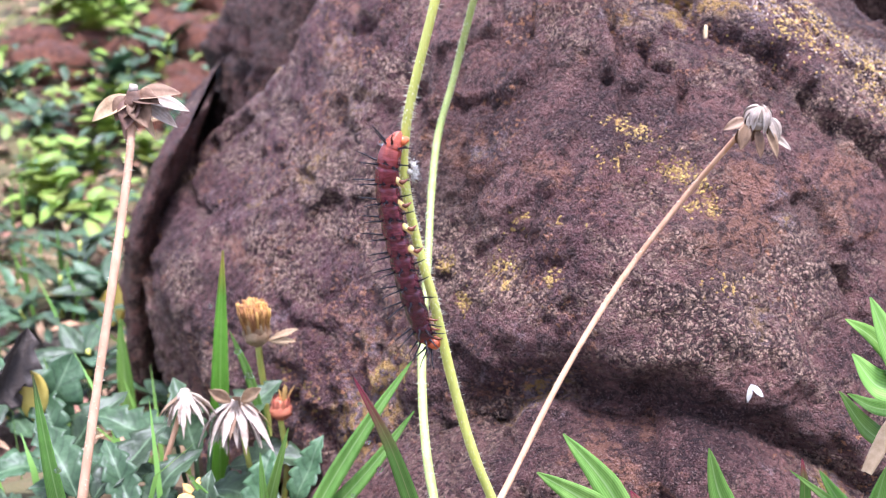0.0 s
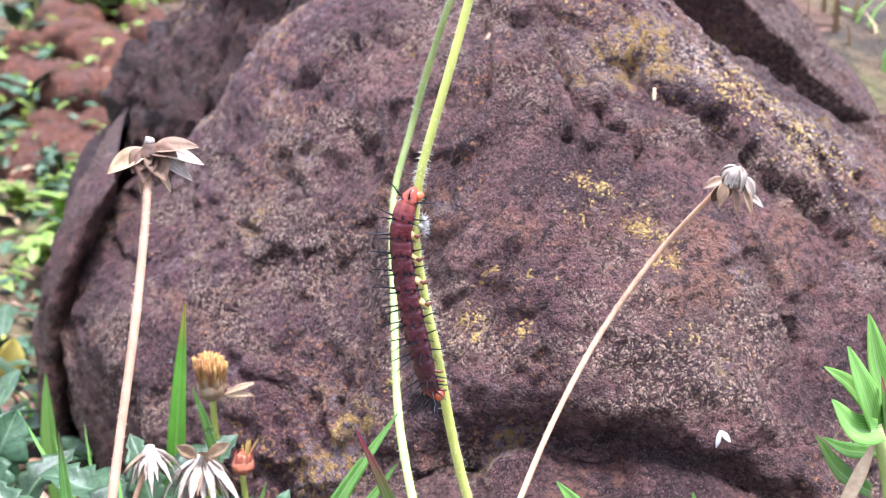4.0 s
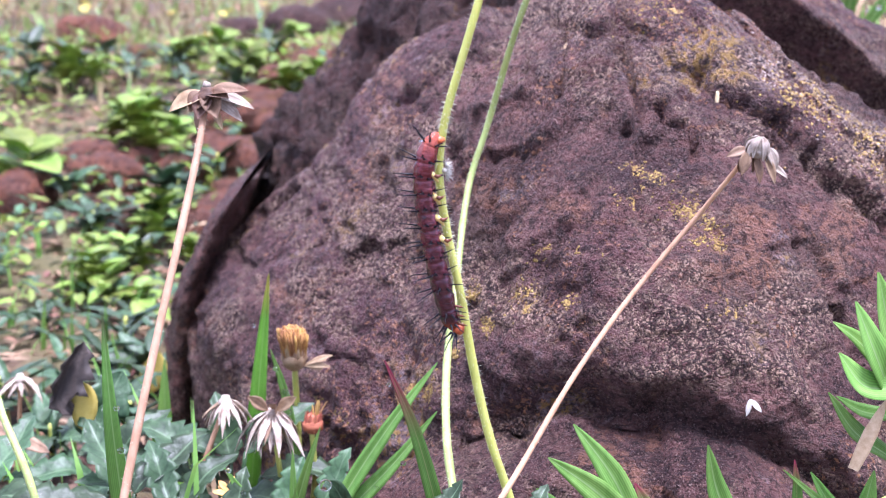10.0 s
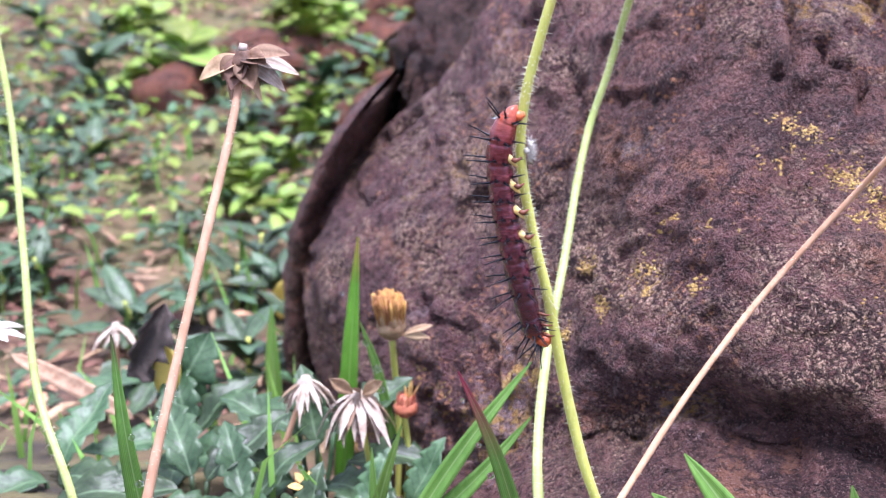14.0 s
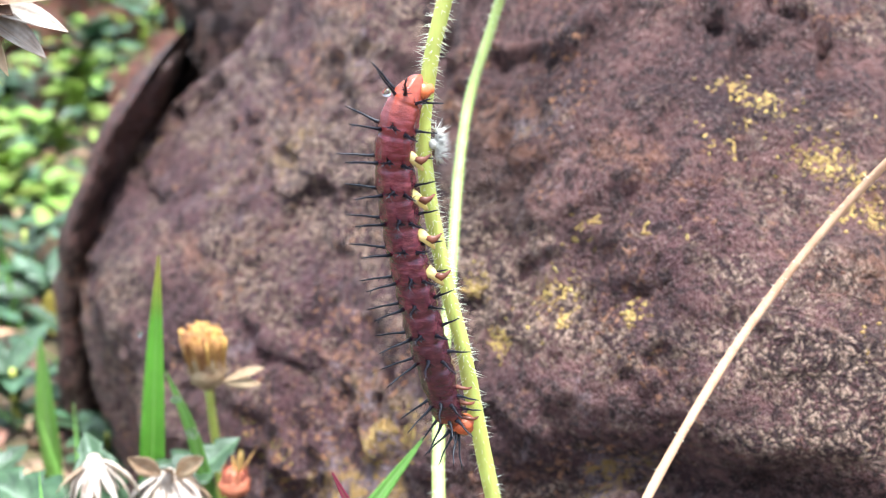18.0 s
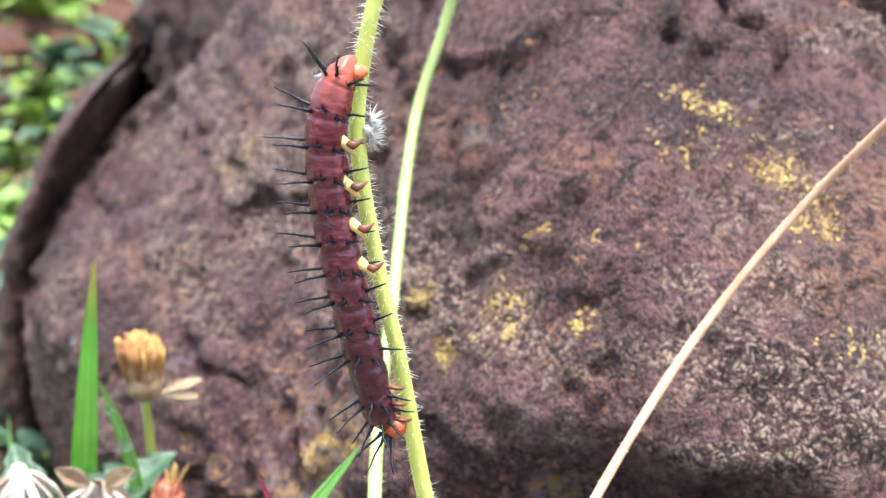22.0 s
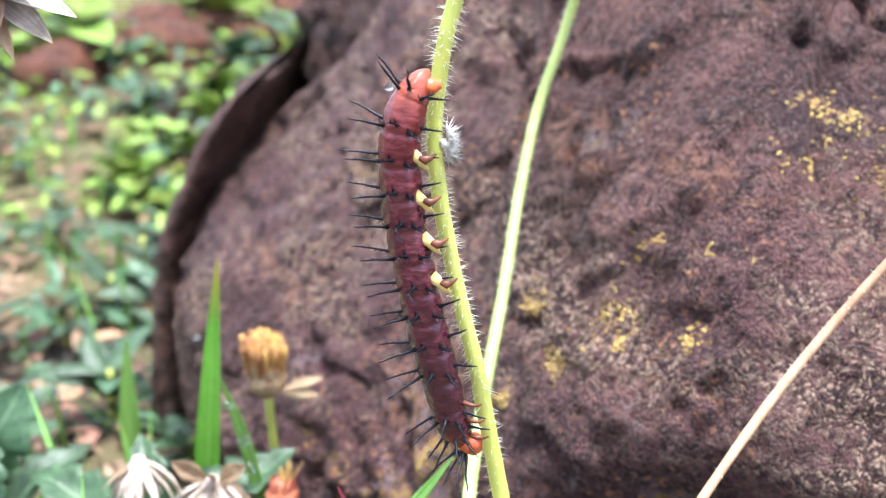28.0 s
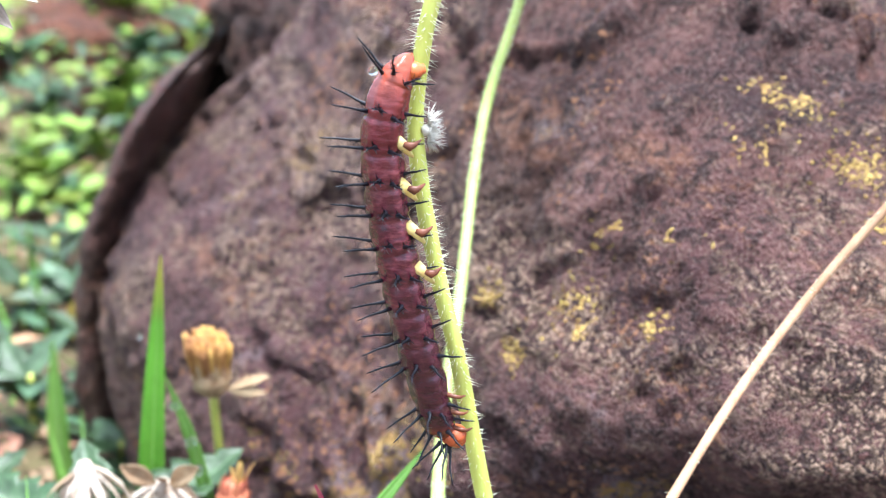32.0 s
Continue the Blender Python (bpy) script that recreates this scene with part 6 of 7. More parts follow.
def build_bits(bvh):
    for (x, y, z), d, ln in (((3.04, 9.5, 11.29), (0.35, 0.2, 0.55), 0.0052), ((6.10, 7.27, 10.93), (0.05, 0.2, 0.6), 0.0030)):
        p, n, _, _ = bvh.find_nearest(Vector((x, y, z)) * CM)
        t = thing("straw_bit", "short yellow straw fragment lying on the boulder", "straw", group="straw bits")
        d = Vector(d).normalized()
        c = p + n * 0.0006
        bm = bmesh.new()
        tube_into(bm, np.linspace(c - d * ln / 2, c + d * ln / 2, 6), np.array([0.0003, 0.00042, 0.00046, 0.00044, 0.0004, 0.00026]), 8, 0.7)
        part("stalk", bm, STRAW, t)
    p, n, _, _ = bvh.find_nearest(Vector((5.8, 0.9, 5.8)) * CM)
    t = thing("white_husk", "small white forked husk stuck on the boulder", "husk")
    for d in ((-0.15, -0.2, -1), (0.75, -0.2, -0.75)):
        bm = bmesh.new()
        leaf_into(bm, p + n * 0.0010 + Vector((0, 0, 0.0015)), d, tuple(n), 0.0034, 0.0011, 0.1, 0.3, 0, 0.9, 8)
        part("lobe", bm, PAPPUS, t)


# ---- ground cover ----
def on_ground(x, y):
    return float(ground_z(x, y) + ground_rough(np.array(x), np.array(y)))


def levels_at(spots):
    """Ground heights under many spots at once."""
    x, y = np.array([s[0] for s in spots]), np.array([s[1] for s in spots])
    return (ground_z(x, y) + ground_rough(x, y)).tolist()


def clear_of_rocks(x, y):
    """True where no boulder stands."""
    a = ((x - 0.05) / (0.10 if x < 0.05 else 0.15)) ** 2 + ((y - 0.15) / 0.15) ** 2
    b = ((x - 0.034) / 0.10) ** 2 + ((y - 0.295) / 0.11) ** 2
    c = ((x + 0.05) / 0.036) ** 2 + ((y - 0.225) / 0.075) ** 2
    d = ((x - 0.05) / 0.13) ** 2 + ((y - 0.195) / 0.06) ** 2 if x > 0.05 else 9
    return min(a, b, c, d) > 1


def leaf_cloud(name, label, category, mat, spots, r, rise=(0.0, 0.01), shape=0.45, tilt=0.9):
    """Many small folded leaves in one mesh; spots: x, y, size, extra height."""
    verts, faces = [], []
    for (x, y, size, lift), level in zip(spots, levels_at(spots)):
        z = level + lift + r.uniform(*rise)
        a = r.uniform(0, math.tau)
        d = Vector((math.cos(a), math.sin(a), r.uniform(-0.2, tilt))).normalized()
        s = d.cross(Vector((r.uniform(-0.3, 0.3), r.uniform(-0.3, 0.3), 1))).normalized()
        n = s.cross(d)
        b = Vector((x, y, z))
        w = size * shape / 2 * r.uniform(0.7, 1.2)
        k = len(verts)
        verts += [b, b + d * size * 0.3 + s * w + n * w * 0.35, b + d * size * 0.35, b + d * size * 0.3 - s * w + n * w * 0.35, b + d * size * 0.7 + s * w * 0.8 + n * w * 0.2, b + d * size * 0.72 - n * size * 0.05, b + d * size * 0.7 - s * w * 0.8 + n * w * 0.2, b + d * size - n * size * 0.14]
        faces += [(k, k + 2, k + 1), (k, k + 3, k + 2), (k + 1, k + 2, k + 5, k + 4), (k + 2, k + 3, k + 6, k + 5), (k + 4, k + 5, k + 7), (k + 5, k + 6, k + 7)]
    return tagged(new(name, from_arrays(name, verts, faces, mat)), label, category, kind="stuff")


def grass_cloud(name, label, mat, spots, r, lean=0.5):
    """Many thin blades; spots: x, y, height, width."""
    verts, faces = [], []
    for (x, y, h, w), level in zip(spots, levels_at(spots)):
        b = Vector((x, y, level - 0.003))
        a = r.uniform(0, math.tau)
        out = Vector((math.cos(a), math.sin(a), 0))
        s = Vector((-out.y, out.x, 0)) * w / 2
        k = len(verts)
        bend = r.uniform(0, lean)
        m, t = b + Vector((0, 0, h * 0.55)) + out * h * bend * 0.3, b + Vector((0, 0, h)) + out * h * bend
        verts += [b - s, b + s, m + s * 0.8, m - s * 0.8, t]
        faces += [(k, k + 1, k + 2, k + 3), (k + 3, k + 2, k + 4)]
    return tagged(new(name, from_arrays(name, verts, faces, mat)), label, "grass", kind="stuff")


def small_leaf_mesh(name, mat, ln, w, teeth=0):
    bm = bmesh.new()
    leaf_into(bm, (0, 0, 0), (1, 0, 0.12), (0, 0, 1), ln, w, 0.25, 0.3, teeth, 0.85, 14, 0.00025, 4, 0.7)
    me = bpy.data.meshes.new(name)
    bm.to_mesh(me)
    bm.free()
    me.shade_smooth()
    me.materials.append(mat)
    return me


def small_herb(name, label, mesh, stem_mat, leaves, height, seed, group):
    t = thing(name, label, "plant", group=group)
    r = random.Random(seed)
    bm = bmesh.new()
    tube_into(bm, spline([(0, 0, -0.5), (0.1, 0.05, height * 50), (0.0, 0.1, height * 100)], 8) * CM, np.linspace(0.0011, 0.0006, 8), 7)
    part("stalk", bm, stem_mat, t)
    for k in range(leaves):
        m = pose(0, 0, height * (0.25 + 0.75 * k / leaves), r.uniform(-20, 20), r.uniform(-45, 5), k * 137.5 + r.uniform(-20, 20))
        share("leaf", mesh, m @ Matrix.Scale(r.uniform(0.65, 1.15), 4), t)
    return t


def build_ground_cover():
    r = random.Random(31)
    oval = small_leaf_mesh("oval_leaf", LEAF, 0.022, 0.0085)
    toothed = small_leaf_mesh("toothed_leaf", LEAF, 0.026, 0.012, 5)
    lime = small_leaf_mesh("round_leaf", LEAF_LIME, 0.020, 0.015)
    kinds = [small_herb("small_herb", "low green herb with oval leaves on the ground", oval, STEM, 8, 0.016, 1, "ground herbs"), small_herb("small_herb", "low grey-green herb with toothed leaves", toothed, STEM, 9, 0.018, 2, "ground herbs"), small_herb("lime_herb", "yellow-green herb with rounded leaves", lime, STEM, 12, 0.026, 3, "lime herbs")]
    first = [True, True, True]

    def plant(kind, x, y, size):
        m = Matrix.Translation((x, y, on_ground(x, y))) @ pose(0, 0, 0, r.uniform(-8, 8), r.uniform(-8, 8), r.uniform(0, 360)) @ Matrix.Scale(size, 4)
        if first[kind]:
            first[kind] = False
            kinds[kind].matrix_basis = m
        else:
            copy_thing(kinds[kind], m)

    done = 0
    while done < 46:
        x, y = r.uniform(-0.34, -0.06), r.uniform(0.125, 0.50)
        if clear_of_rocks(x, y) and x < -0.055 - 0.02 * (y > 0.15) and x > -0.16 - y * 0.5:
            plant(r.choice((0, 1, 1)), x, y, r.uniform(0.6, 1.1))
            done += 1
    for _ in range(18):
        a, q = r.uniform(0, math.tau), math.sqrt(r.random())
        x, y = -0.115 + 0.055 * q * math.cos(a), 0.40 + 0.075 * q * math.sin(a)
        if clear_of_rocks(x, y):
            plant(2, x, y, r.uniform(0.6, 1.05))
    for x, y in ((-0.171, 0.613), (-0.20, 0.66), (-0.155, 0.90), (-0.20, 0.98), (-0.09, 0.78), (-0.26, 0.80), (-0.30, 0.62), (-0.13, 1.15), (0.03, 1.2), (-0.24, 0.52), (0.22, 0.75), (0.33, 0.95), (0.42, 1.1), (0.52, 0.9)):
        for _ in range(3):
            plant(2, x + r.uniform(-0.02, 0.02), y + r.uniform(-0.03, 0.03), r.uniform(0.9, 1.6))
    for _ in range(26):
        plant(r.choice((0, 1)), r.uniform(-0.45, -0.1), r.uniform(0.5, 1.0), r.uniform(0.9, 1.6))
    # red stones
    stones = []
    for k in range(5):
        rk = random.Random(50 + k)
        ob = boulder("red_stone", (0, 0, 0), (0.020, 0.015 + 0.004 * rk.random(), 0.012), 2.4 + 1.2 * rk.random(), ROCK_RED if k else ROCK_DARK, 100 + k, 0.6, (48, 24))
        stones.append(ob.data)
        bpy.data.objects.remove(ob)
    spots = [(-0.120, 0.74, 1.3), (-0.105, 0.70, 1.2), (-0.14, 0.69, 1.1), (-0.085, 0.66, 1.4), (-0.125, 0.62, 1.2), (-0.10, 0.59, 1.5), (-0.075, 0.60, 1.1), (-0.155, 0.60, 1.0), (-0.07, 0.76, 1.2), (-0.05, 0.70, 1.3), (-0.055, 0.84, 1.6), (-0.09, 0.88, 1.5), (-0.19, 0.55, 1.5), (-0.215, 0.60, 1.3), (-0.23, 0.50, 1.4), (-0.165, 0.50, 1.0), (-0.14, 1.30, 2.6), (-0.09, 1.42, 3.0), (-0.2, 1.25, 2.0), (0.10, 1.0, 2.4), (0.14, 1.1, 2.0), (0.41, 0.92, 1.8), (0.30, 1.05, 1.6), (0.07, 1.15, 2.2), (0.50, 1.2, 1.6), (-0.30, 0.9, 1.8), (-0.33, 1.1, 2.0), (0.235, 1.1, 2.9), (0.29, 1.16, 2.2), (0.84, 2.0, 2.6)]
    for _ in range(34):
        y = r.uniform(0.46, 1.0)
        spots.append((-0.03 - 0.10 * y + r.gauss(0, 0.045), y, r.uniform(0.6, 1.5)))
    for n, (x, y, size) in enumerate(spots):
        dark = y > 1.2 or x > 0.4
        me = stones[0] if dark else stones[1 + n % 4]
        ob = new("stone", me)
        ob.matrix_basis = Matrix.Translation((x, y, on_ground(x, y) + 0.003 * size)) @ pose(0, 0, 0, r.uniform(-15, 15), r.uniform(-15, 15), r.uniform(0, 360)) @ Matrix.Scale(size * 0.72, 4)
        tagged(ob, "dark weathered stone half sunk in the grass" if dark else "rust-red stone among the herbs", "stone", "scattered stones")
    # litter and mats of tiny leaves
    def spread(n, x0, x1, y0, y1, s0, s1, lift=0.0):
        out = []
        while len(out) < n:
            x, y = r.uniform(x0, x1), r.uniform(y0, y1)
            if clear_of_rocks(x, y) and x > -0.2 - y * 0.45:
                out.append((x, y, r.uniform(s0, s1), lift * r.random()))
        return out

    leaf_cloud("leaf_mat", "mat of small green leaves on the ground", "plants", LEAF, spread(1500, -0.4, -0.055, 0.13, 0.6, 0.005, 0.013, 0.006), r)
    leaf_cloud("leaf_mat", "yellow-green creeping leaves among the stones", "plants", LEAF_LIME, spread(1500, -0.5, -0.05, 0.28, 1.1, 0.006, 0.014, 0.012), r)
    leaf_cloud("leaf_litter", "dry brown leaf litter on the soil", "litter", RUST_LEAF, spread(2000, -0.4, 0.0, 0.13, 0.8, 0.004, 0.012), r, (0, 0.004), 0.35, 0.3)
    leaf_cloud("leaf_litter", "pale straw litter on the soil", "litter", TAN_BRACT, spread(1000, -0.4, 0.0, 0.11, 0.9, 0.006, 0.02), r, (0, 0.005), 0.16, 0.4)
    leaf_cloud("leaf_mat", "small green leaves over the hillside", "plants", LEAF, spread(1300, -1.2, 1.6, 0.6, 3.6, 0.010, 0.024, 0.012), r, (0, 0.015))
    leaf_cloud("leaf_mat", "yellow-green leaves over the hillside", "plants", LEAF_LIME, spread(450, 0.15, 1.6, 0.6, 3.6, 0.010, 0.024, 0.02), r, (0, 0.015))
    leaf_cloud("leaf_litter", "rusty leaf litter over the hillside", "litter", RUST_LEAF, spread(2600, -1.2, 1.6, 0.6, 3.6, 0.012, 0.03, 0.0), r, (0, 0.006), 0.5, 0.3)
    hill = []
    while len(hill) < 26000:
        y = r.uniform(0.75, 4.6)
        x = r.uniform(-0.25 - y * 0.42, 0.2 + y * 0.52)
        if not (-0.2 < x < 0.0 and y < 1.0):
            hill.append((x, y, r.uniform(0.010, 0.034) * (0.7 + 0.2 * y), 0.0015 + 0.0010 * y))
    grass_cloud("hill_grass", "dry olive grass covering the hillside", GRASS_DRY, hill[:19500], r, 1.3)
    grass_cloud("hill_grass", "green grass scattered over the hillside", BLADE, hill[19500:], r, 1.3)
    near = [(r.uniform(0.15, 0.7), r.uniform(0.19, 1.0), r.uniform(0.008, 0.024), r.uniform(0.0015, 0.003)) for _ in range(4200)]
    near = [s for s in near if clear_of_rocks(s[0], s[1])]
    grass_cloud("bank_grass", "dry short grass on the bank", GRASS_DRY, near[:2900], r, 0.9)
    grass_cloud("bank_grass", "green short grass on the bank", BLADE, near[2900:], r, 0.9)
    leaf_cloud("leaf_mat", "small green leaves on the bank", "plants", LEAF, spread(900, 0.12, 0.8, 0.3, 1.2, 0.006, 0.015, 0.012), r)
    leaf_cloud("leaf_mat", "yellow-green small leaves on the bank", "plants", LEAF_LIME, spread(600, 0.12, 0.9, 0.4, 1.4, 0.006, 0.014, 0.015), r)
    leaf_cloud("leaf_litter", "rusty litter on the bank", "litter", RUST_LEAF, spread(1500, 0.1, 0.8, 0.2, 1.2, 0.006, 0.018, 0.004), r, (0, 0.006), 0.35, 0.4)
    leaf_cloud("blooms", "scattered small yellow blooms over the bank", "flowers", LEAF_YELLOW, spread(200, -0.5, 1.4, 0.7, 2.6, 0.007, 0.014, 0.03), r, (0.01, 0.03), 0.9)
    low = [(r.uniform(-0.3, -0.05), r.uniform(0.03, 0.4), r.uniform(0.01, 0.03), r.uniform(0.001, 0.0025)) for _ in range(260)]
    grass_cloud("short_grass", "short green grass between the herbs", BLADE, [s for s in low if clear_of_rocks(s[0], s[1])], r, 0.8)


def build_tuft():
    """The big wet tuft on the bank beside the split slab."""
    t = thing("grass_tuft", "large tuft of wet green and rusty grass blades", "grass")
    r = random.Random(77)
    root = np.array((15.2, 28.5, on_ground(0.152, 0.285) * 100))
    ends = [((9.2, 25, 16.5), BLADE), ((9.6, 26, 15.6), STRAW), ((10.4, 26, 16.6), BLADE), ((12.3, 27, 17.0), STRAW), ((13.2, 26, 17.0), BLADE), ((14.0, 28, 17.6), BLADE), ((14.7, 27, 16.6), STRAW), ((15.8, 26, 16.6), BLADE), ((16.6, 26, 15.8), BLADE), ((18.3, 26, 15.2), BLADE), ((20.4, 26, 15.2), BLADE), ((19.6, 24, 12.6), BLADE), ((19.4, 23, 10.7), BLADE), ((20.0, 24, 14.0), STRAW), ((17.6, 23, 12.2), STRAW), ((12.0, 24, 14.6), BLADE), ((21.5, 27, 13.2), BLADE), ((17.0, 29, 17.2), BLADE), ((13.4, 24, 14.2), STRAW), ((19.0, 30, 17.0), STRAW), ((18.2, 22, 11.6), STRAW), ((22.5, 25, 11.5), BLADE)]
    for end, m in ends:
        end = np.array(end, float)
        mid = root * 0.5 + end * 0.5 + np.array((0, 0, r.uniform(0.2, 1.0)))
        off = np.array((r.uniform(-0.8, 0.8), r.uniform(-1, 1), -0.3))
        bm = bmesh.new()
        blade_into(bm, [tuple(root + off), tuple(mid + off * 0.5), tuple(end)], r.uniform(0.0028, 0.0048), (0, -0.6, 0.8))
        part("blade", bm, m, t)
    for x, y, z in ((11.8, 25, 14.5), (12.3, 25, 14.1), (15.7, 25, 14.7), (16.5, 25, 14.9), (16.6, 25, 14.4), (17.9, 25, 14.9), (18.9, 25, 13.7), (16.0, 25, 12.6), (19.2, 25, 12.5)):
        drop(t, (x, y, z), 0.0011)
    t = thing("dry_stalk", "long pale dry stalk leaning over the bank", "grass")
    bm = bmesh.new()
    tube_into(bm, spline([(21.5, 40.0, 12.5), (23.0, 40.0, 14.5), (27.2, 40.0, 17.9), (31.0, 40.0, 20.5)], 20) * CM, 0.0014, 8)
    part("stalk", bm, STRAW, t)


# ---- distance ----
def tree(at, height, width, seed, leaf_mat, label, trunks=1, leaves=1500, leaf=0.22, gaps=0.4):
    t = thing("tree", label, "tree", at, "far trees")
    r = random.Random(seed)
    tips = []
    for k in range(trunks):
        x0 = (k - (trunks - 1) / 2) * width / max(1, trunks) * 0.7
        h = height * r.uniform(0.8, 1.0)
        bm = bmesh.new()
        path = spline([(x0 * 0.3, 0, -0.3), (x0 * 0.7 + r.uniform(-0.2, 0.2), 0, h * 0.4), (x0 + r.uniform(-0.3, 0.3), 0, h * 0.92)], 14)
        tube_into(bm, path, np.linspace(0.030 * height, 0.006 * height, 14), 8)
        part("trunk", bm, BARK, t)
        for j in range(11):
            bm = bmesh.new()
            c = path[3 + j % 11]
            a = r.uniform(0, math.tau)
            reach = width / trunks * r.uniform(0.3, 0.62) * (1.1 - 0.5 * c[2] / h)
            e = np.array((c[0] + math.cos(a) * reach, c[1] + math.sin(a) * reach, c[2] + r.uniform(0.05, 0.25) * h * 0.4))
            tube_into(bm, spline([tuple(c), tuple((c + e) / 2 + np.array((0, 0, 0.02 * h))), tuple(e)], 6), np.linspace(0.010 * height, 0.003 * height, 6), 5)
            part("limb", bm, BARK, t)
            tips += [e, (c + e) / 2]
        tips.append(path[-1])
    verts, faces = [], []
    for _ in range(leaves):
        c = tips[r.randrange(len(tips))]
        q = Vector((c[0], c[1], c[2])) + Vector((r.gauss(0, 1), r.gauss(0, 1), r.gauss(0, 0.8))) * width * 0.09
        d = Vector((r.gauss(0, 1), r.gauss(0, 1), r.gauss(-0.3, 0.7))).normalized()
        s = d.orthogonal().normalized()
        ln = leaf * r.uniform(0.6, 1.3)
        k = len(verts)
        verts += [q, q + d * ln * 0.5 + s * ln * 0.28, q + d * ln, q + d * ln * 0.5 - s * ln * 0.28]
        faces.append((k, k + 1, k + 2, k + 3))
    me = from_arrays("crown", verts, faces, leaf_mat)
    ob = new("crown", me)
    ob.parent = t
    return t


def build_distance():
    def spot(bearing, dist):
        a = math.radians(7.6) + math.atan((bearing - 784) / 2250)
        x, y = -0.025 + dist * math.tan(a), dist
        return x, y, float(ground_z(x, y)) - 0.2

    def grown(bearing, dist, top, width, seed, mat, label, **kw):
        x, y, z = spot(bearing, dist)
        high = 0.16 + (270 - top) / 2250 * dist - z
        tree((x, y, z), high, width / 2250 * dist, seed, mat, label, **kw)

    grown(395, 42, 80, 170, 1, HAZY_TREE_LEAF, "dim misty tree with a ragged crown", trunks=1, leaves=5000, leaf=0.24)
    grown(462, 45, -40, 190, 2, HAZY_TREE_LEAF, "tall dim tree in the mist", trunks=2, leaves=6500, leaf=0.25)
    grown(565, 44, -10, 210, 3, HAZY_TREE_LEAF, "tall grey-green tree in the mist", trunks=2, leaves=8500, leaf=0.25)
    grown(690, 34, 105, 230, 4, BUSH_LEAF, "leafy green tree beyond the crest", trunks=3, leaves=9000, leaf=0.19)
    grown(775, 35, 130, 130, 5, BUSH_LEAF, "small green tree beyond the crest", trunks=2, leaves=1700, leaf=0.24)
    grown(860, 36, 175, 60, 6, BUSH_LEAF, "low light green shrub beyond the crest", trunks=1, leaves=700, leaf=0.22)
    grown(50, 30, 95, 330, 7, BUSH_LEAF, "broad dark green bush below the crest", trunks=4, leaves=9000, leaf=0.17)
    grown(-20, 34, 20, 180, 8, HAZY_TREE_LEAF, "tall dark tree behind the bush", trunks=2, leaves=2200, leaf=0.26)
    grown(165, 31, 140, 150, 9, BUSH_LEAF, "grey-green shrub below the crest", trunks=2, leaves=3500, leaf=0.2)
    # sapling with large round leaves on the bank
    x, y = 1.06, 3.3
    z = on_ground(x, y)
    t = thing("sapling", "young sapling with large round dark leaves", "tree", (x, y, z))
    t.scale = (0.9, 0.9, 0.9)
    r = random.Random(3)
    bm = bmesh.new()
    tube_into(bm, spline([(0, 0, -2), (2, 0, 14), (4, 0, 30)], 12) * CM, np.linspace(0.008, 0.004, 12), 8)
    part("trunk", bm, BARK, t)
    disc = small_leaf_mesh("large_round_leaf", DARK_LEAF, 0.092, 0.072)
    for k, (dx, dz, turn, tip) in enumerate(((-15, 22, 190, 60), (-11, 25, 160, 70), (-8, 17, 200, 40), (-5, 28, 120, 30), (0, 20, 60, 70), (4, 24, 20, 50), (7, 28, 40, 30), (10, 25, 10, 60), (12, 31, 350, -20), (3, 15, 330, 60), (8, 18, 300, 70), (-1, 32, 90, -30), (6, 12, 20, 70), (1, 25, 250, 50), (11, 20, 30, 60), (-9, 30, 170, -30), (5, 30, 60, 20), (9, 29, 200, 50), (12, 26, 120, 60), (14, 30, 10, 30), (7, 23, 150, 60), (10, 22, 340, 40), (4, 19, 250, 60), (13, 23, 60, 70), (6, 26, 280, 20))):
        bm = bmesh.new()
        tube_into(bm, spline([(2.5, 0, dz * 0.7), ((dx + 2.5) / 2, 0, dz * 0.95), (dx, 0, dz)], 6) * CM, 0.0018, 6)
        part("leaf_stalk", bm, BARK, t)
        share("leaf", disc, pose(dx * CM, r.uniform(-0.04, 0.04), dz * CM, r.uniform(30, 80), tip, turn), t)
    # low dark bushes on the bank
    for x, y, size, n in ((0.60, 2.0, 0.13, 1500), (1.55, 3.3, 0.16, 600), (1.9, 3.4, 0.14, 500)):
        t = thing("bush", "low dark green bush on the crest of the bank", "bush", (x, y, on_ground(x, y)), "bank bushes")
        rr = random.Random(int(x * 100))
        verts, faces = [], []
        for _ in range(n):
            q = Vector((rr.gauss(0, 0.40), rr.gauss(0, 0.35), abs(rr.gauss(0.35, 0.28)))) * size
            d = Vector((rr.gauss(0, 1), rr.gauss(0, 1), rr.gauss(0.2, 0.8))).normalized()
            s = d.orthogonal().normalized()
            ln = rr.uniform(0.012, 0.026)
            k = len(verts)
            verts += [q, q + d * ln * 0.5 + s * ln * 0.3, q + d * ln, q + d * ln * 0.5 - s * ln * 0.3]
            faces.append((k, k + 1, k + 2, k + 3))
        ob = new("foliage", from_arrays("foliage", verts, faces, DARK_LEAF))
        ob.parent = t
        for k in range(6):
            bm = bmesh.new()
            a = k * 1.05
            tube_into(bm, np.array([(0, 0, -0.02), (0.2 * size * math.cos(a), 0.2 * size * math.sin(a), size * 0.4), (0.45 * size * math.cos(a), 0.4 * size * math.sin(a), size * 0.8)]), np.array([0.003, 0.002, 0.001]), 5)
            part("branch", bm, BARK, t)


ROCK_FACE = rock_tree()
build_lichen(ROCK_FACE)
build_bits(ROCK_FACE)
build_ground_cover()
build_tuft()
build_distance()


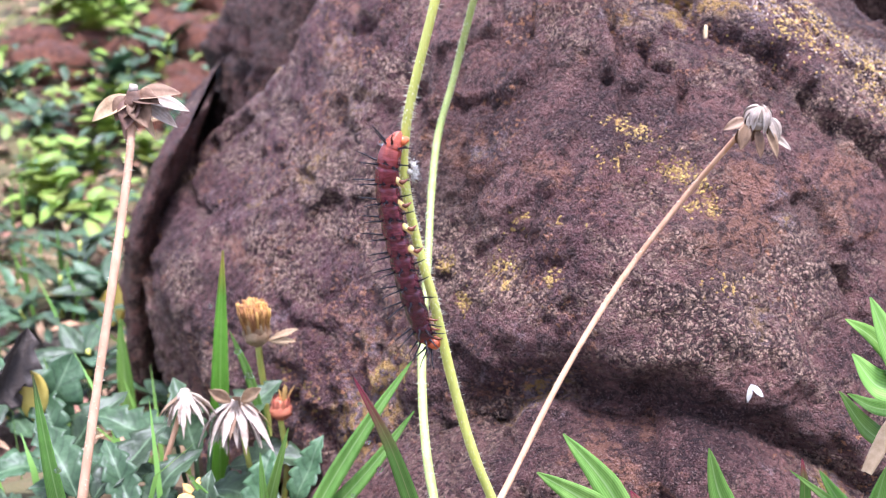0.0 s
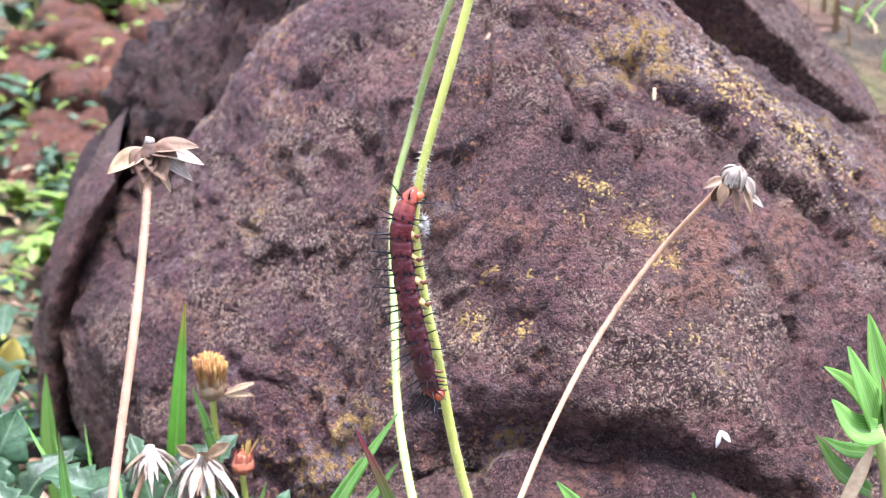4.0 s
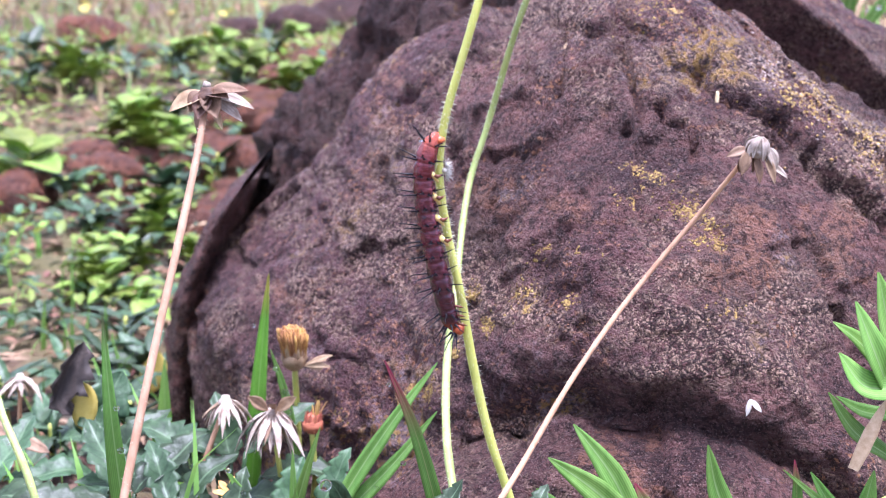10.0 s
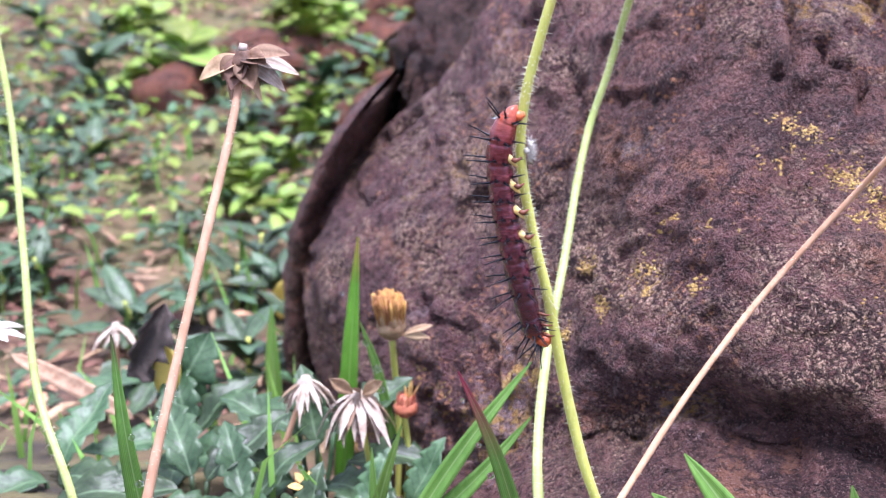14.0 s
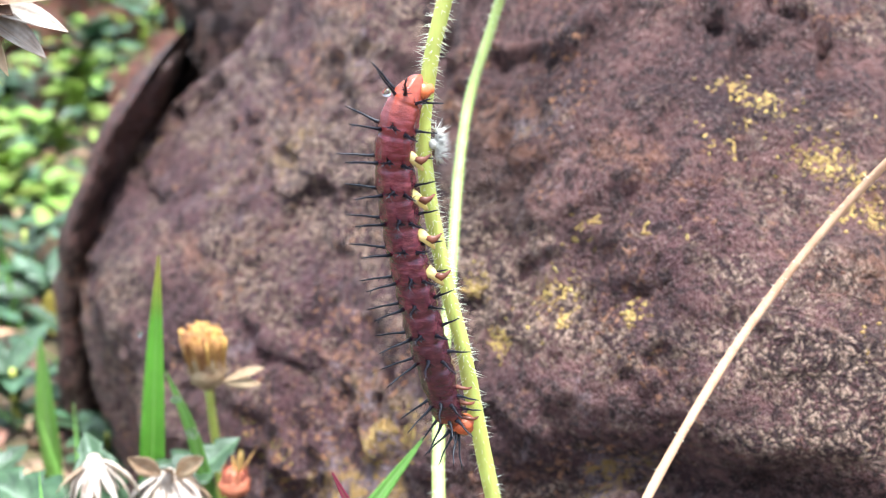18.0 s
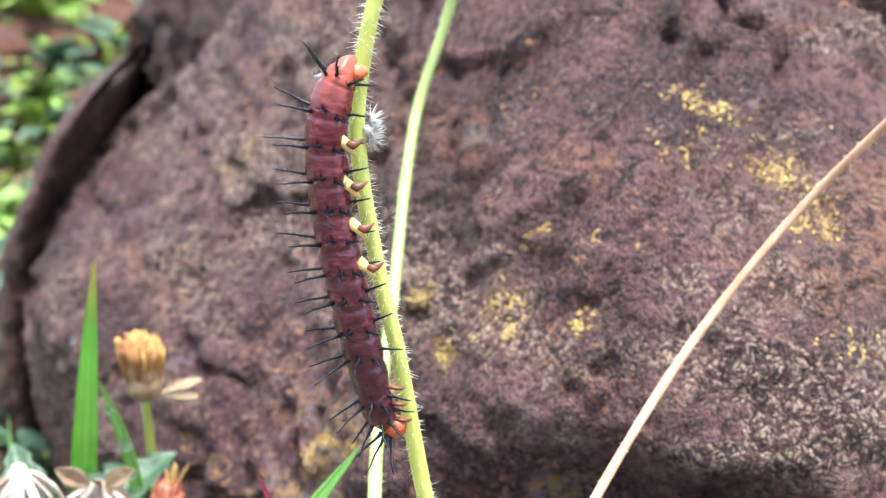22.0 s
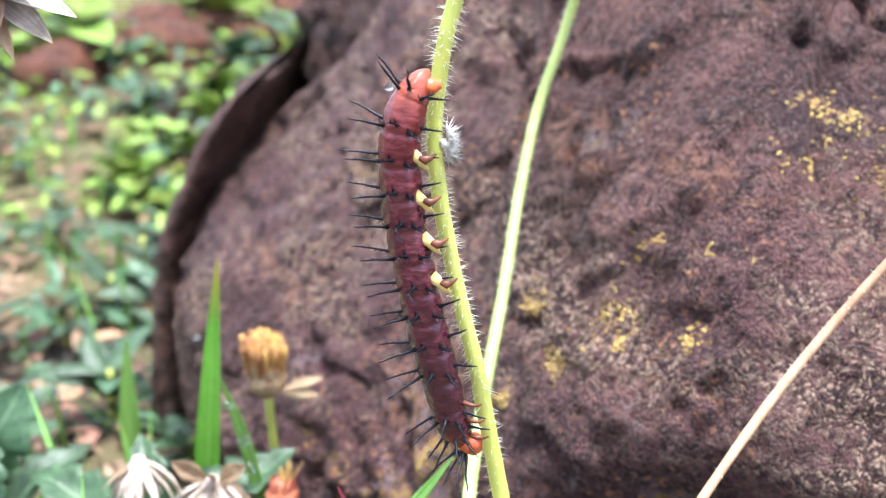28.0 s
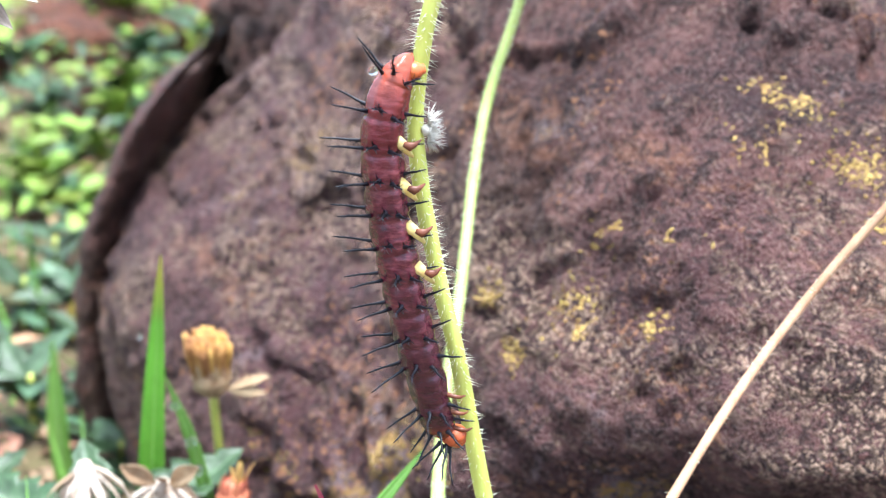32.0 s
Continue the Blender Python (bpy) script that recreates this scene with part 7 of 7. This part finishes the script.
# ---- what moves: the seed-head stem sways in the wind ----
def motions():
    foot = Matrix.Translation(Vector(THIN[0]) * CM)
    sway = ((0, 0), (2.5, -0.3), (4.5, -1.6), (5.0, -1.7), (5.5, -1.2), (6.1, -0.8), (6.6, -0.4), (7.2, 0.1), (7.7, 0.5), (8.1, 0), (9, 0), (14, 0), (32, 0))
    walk(SEED_STEM, [(t, foot @ pose(0, 0, 0, 0, a, 0) @ foot.inverted()) for t, a in sway])


motions()
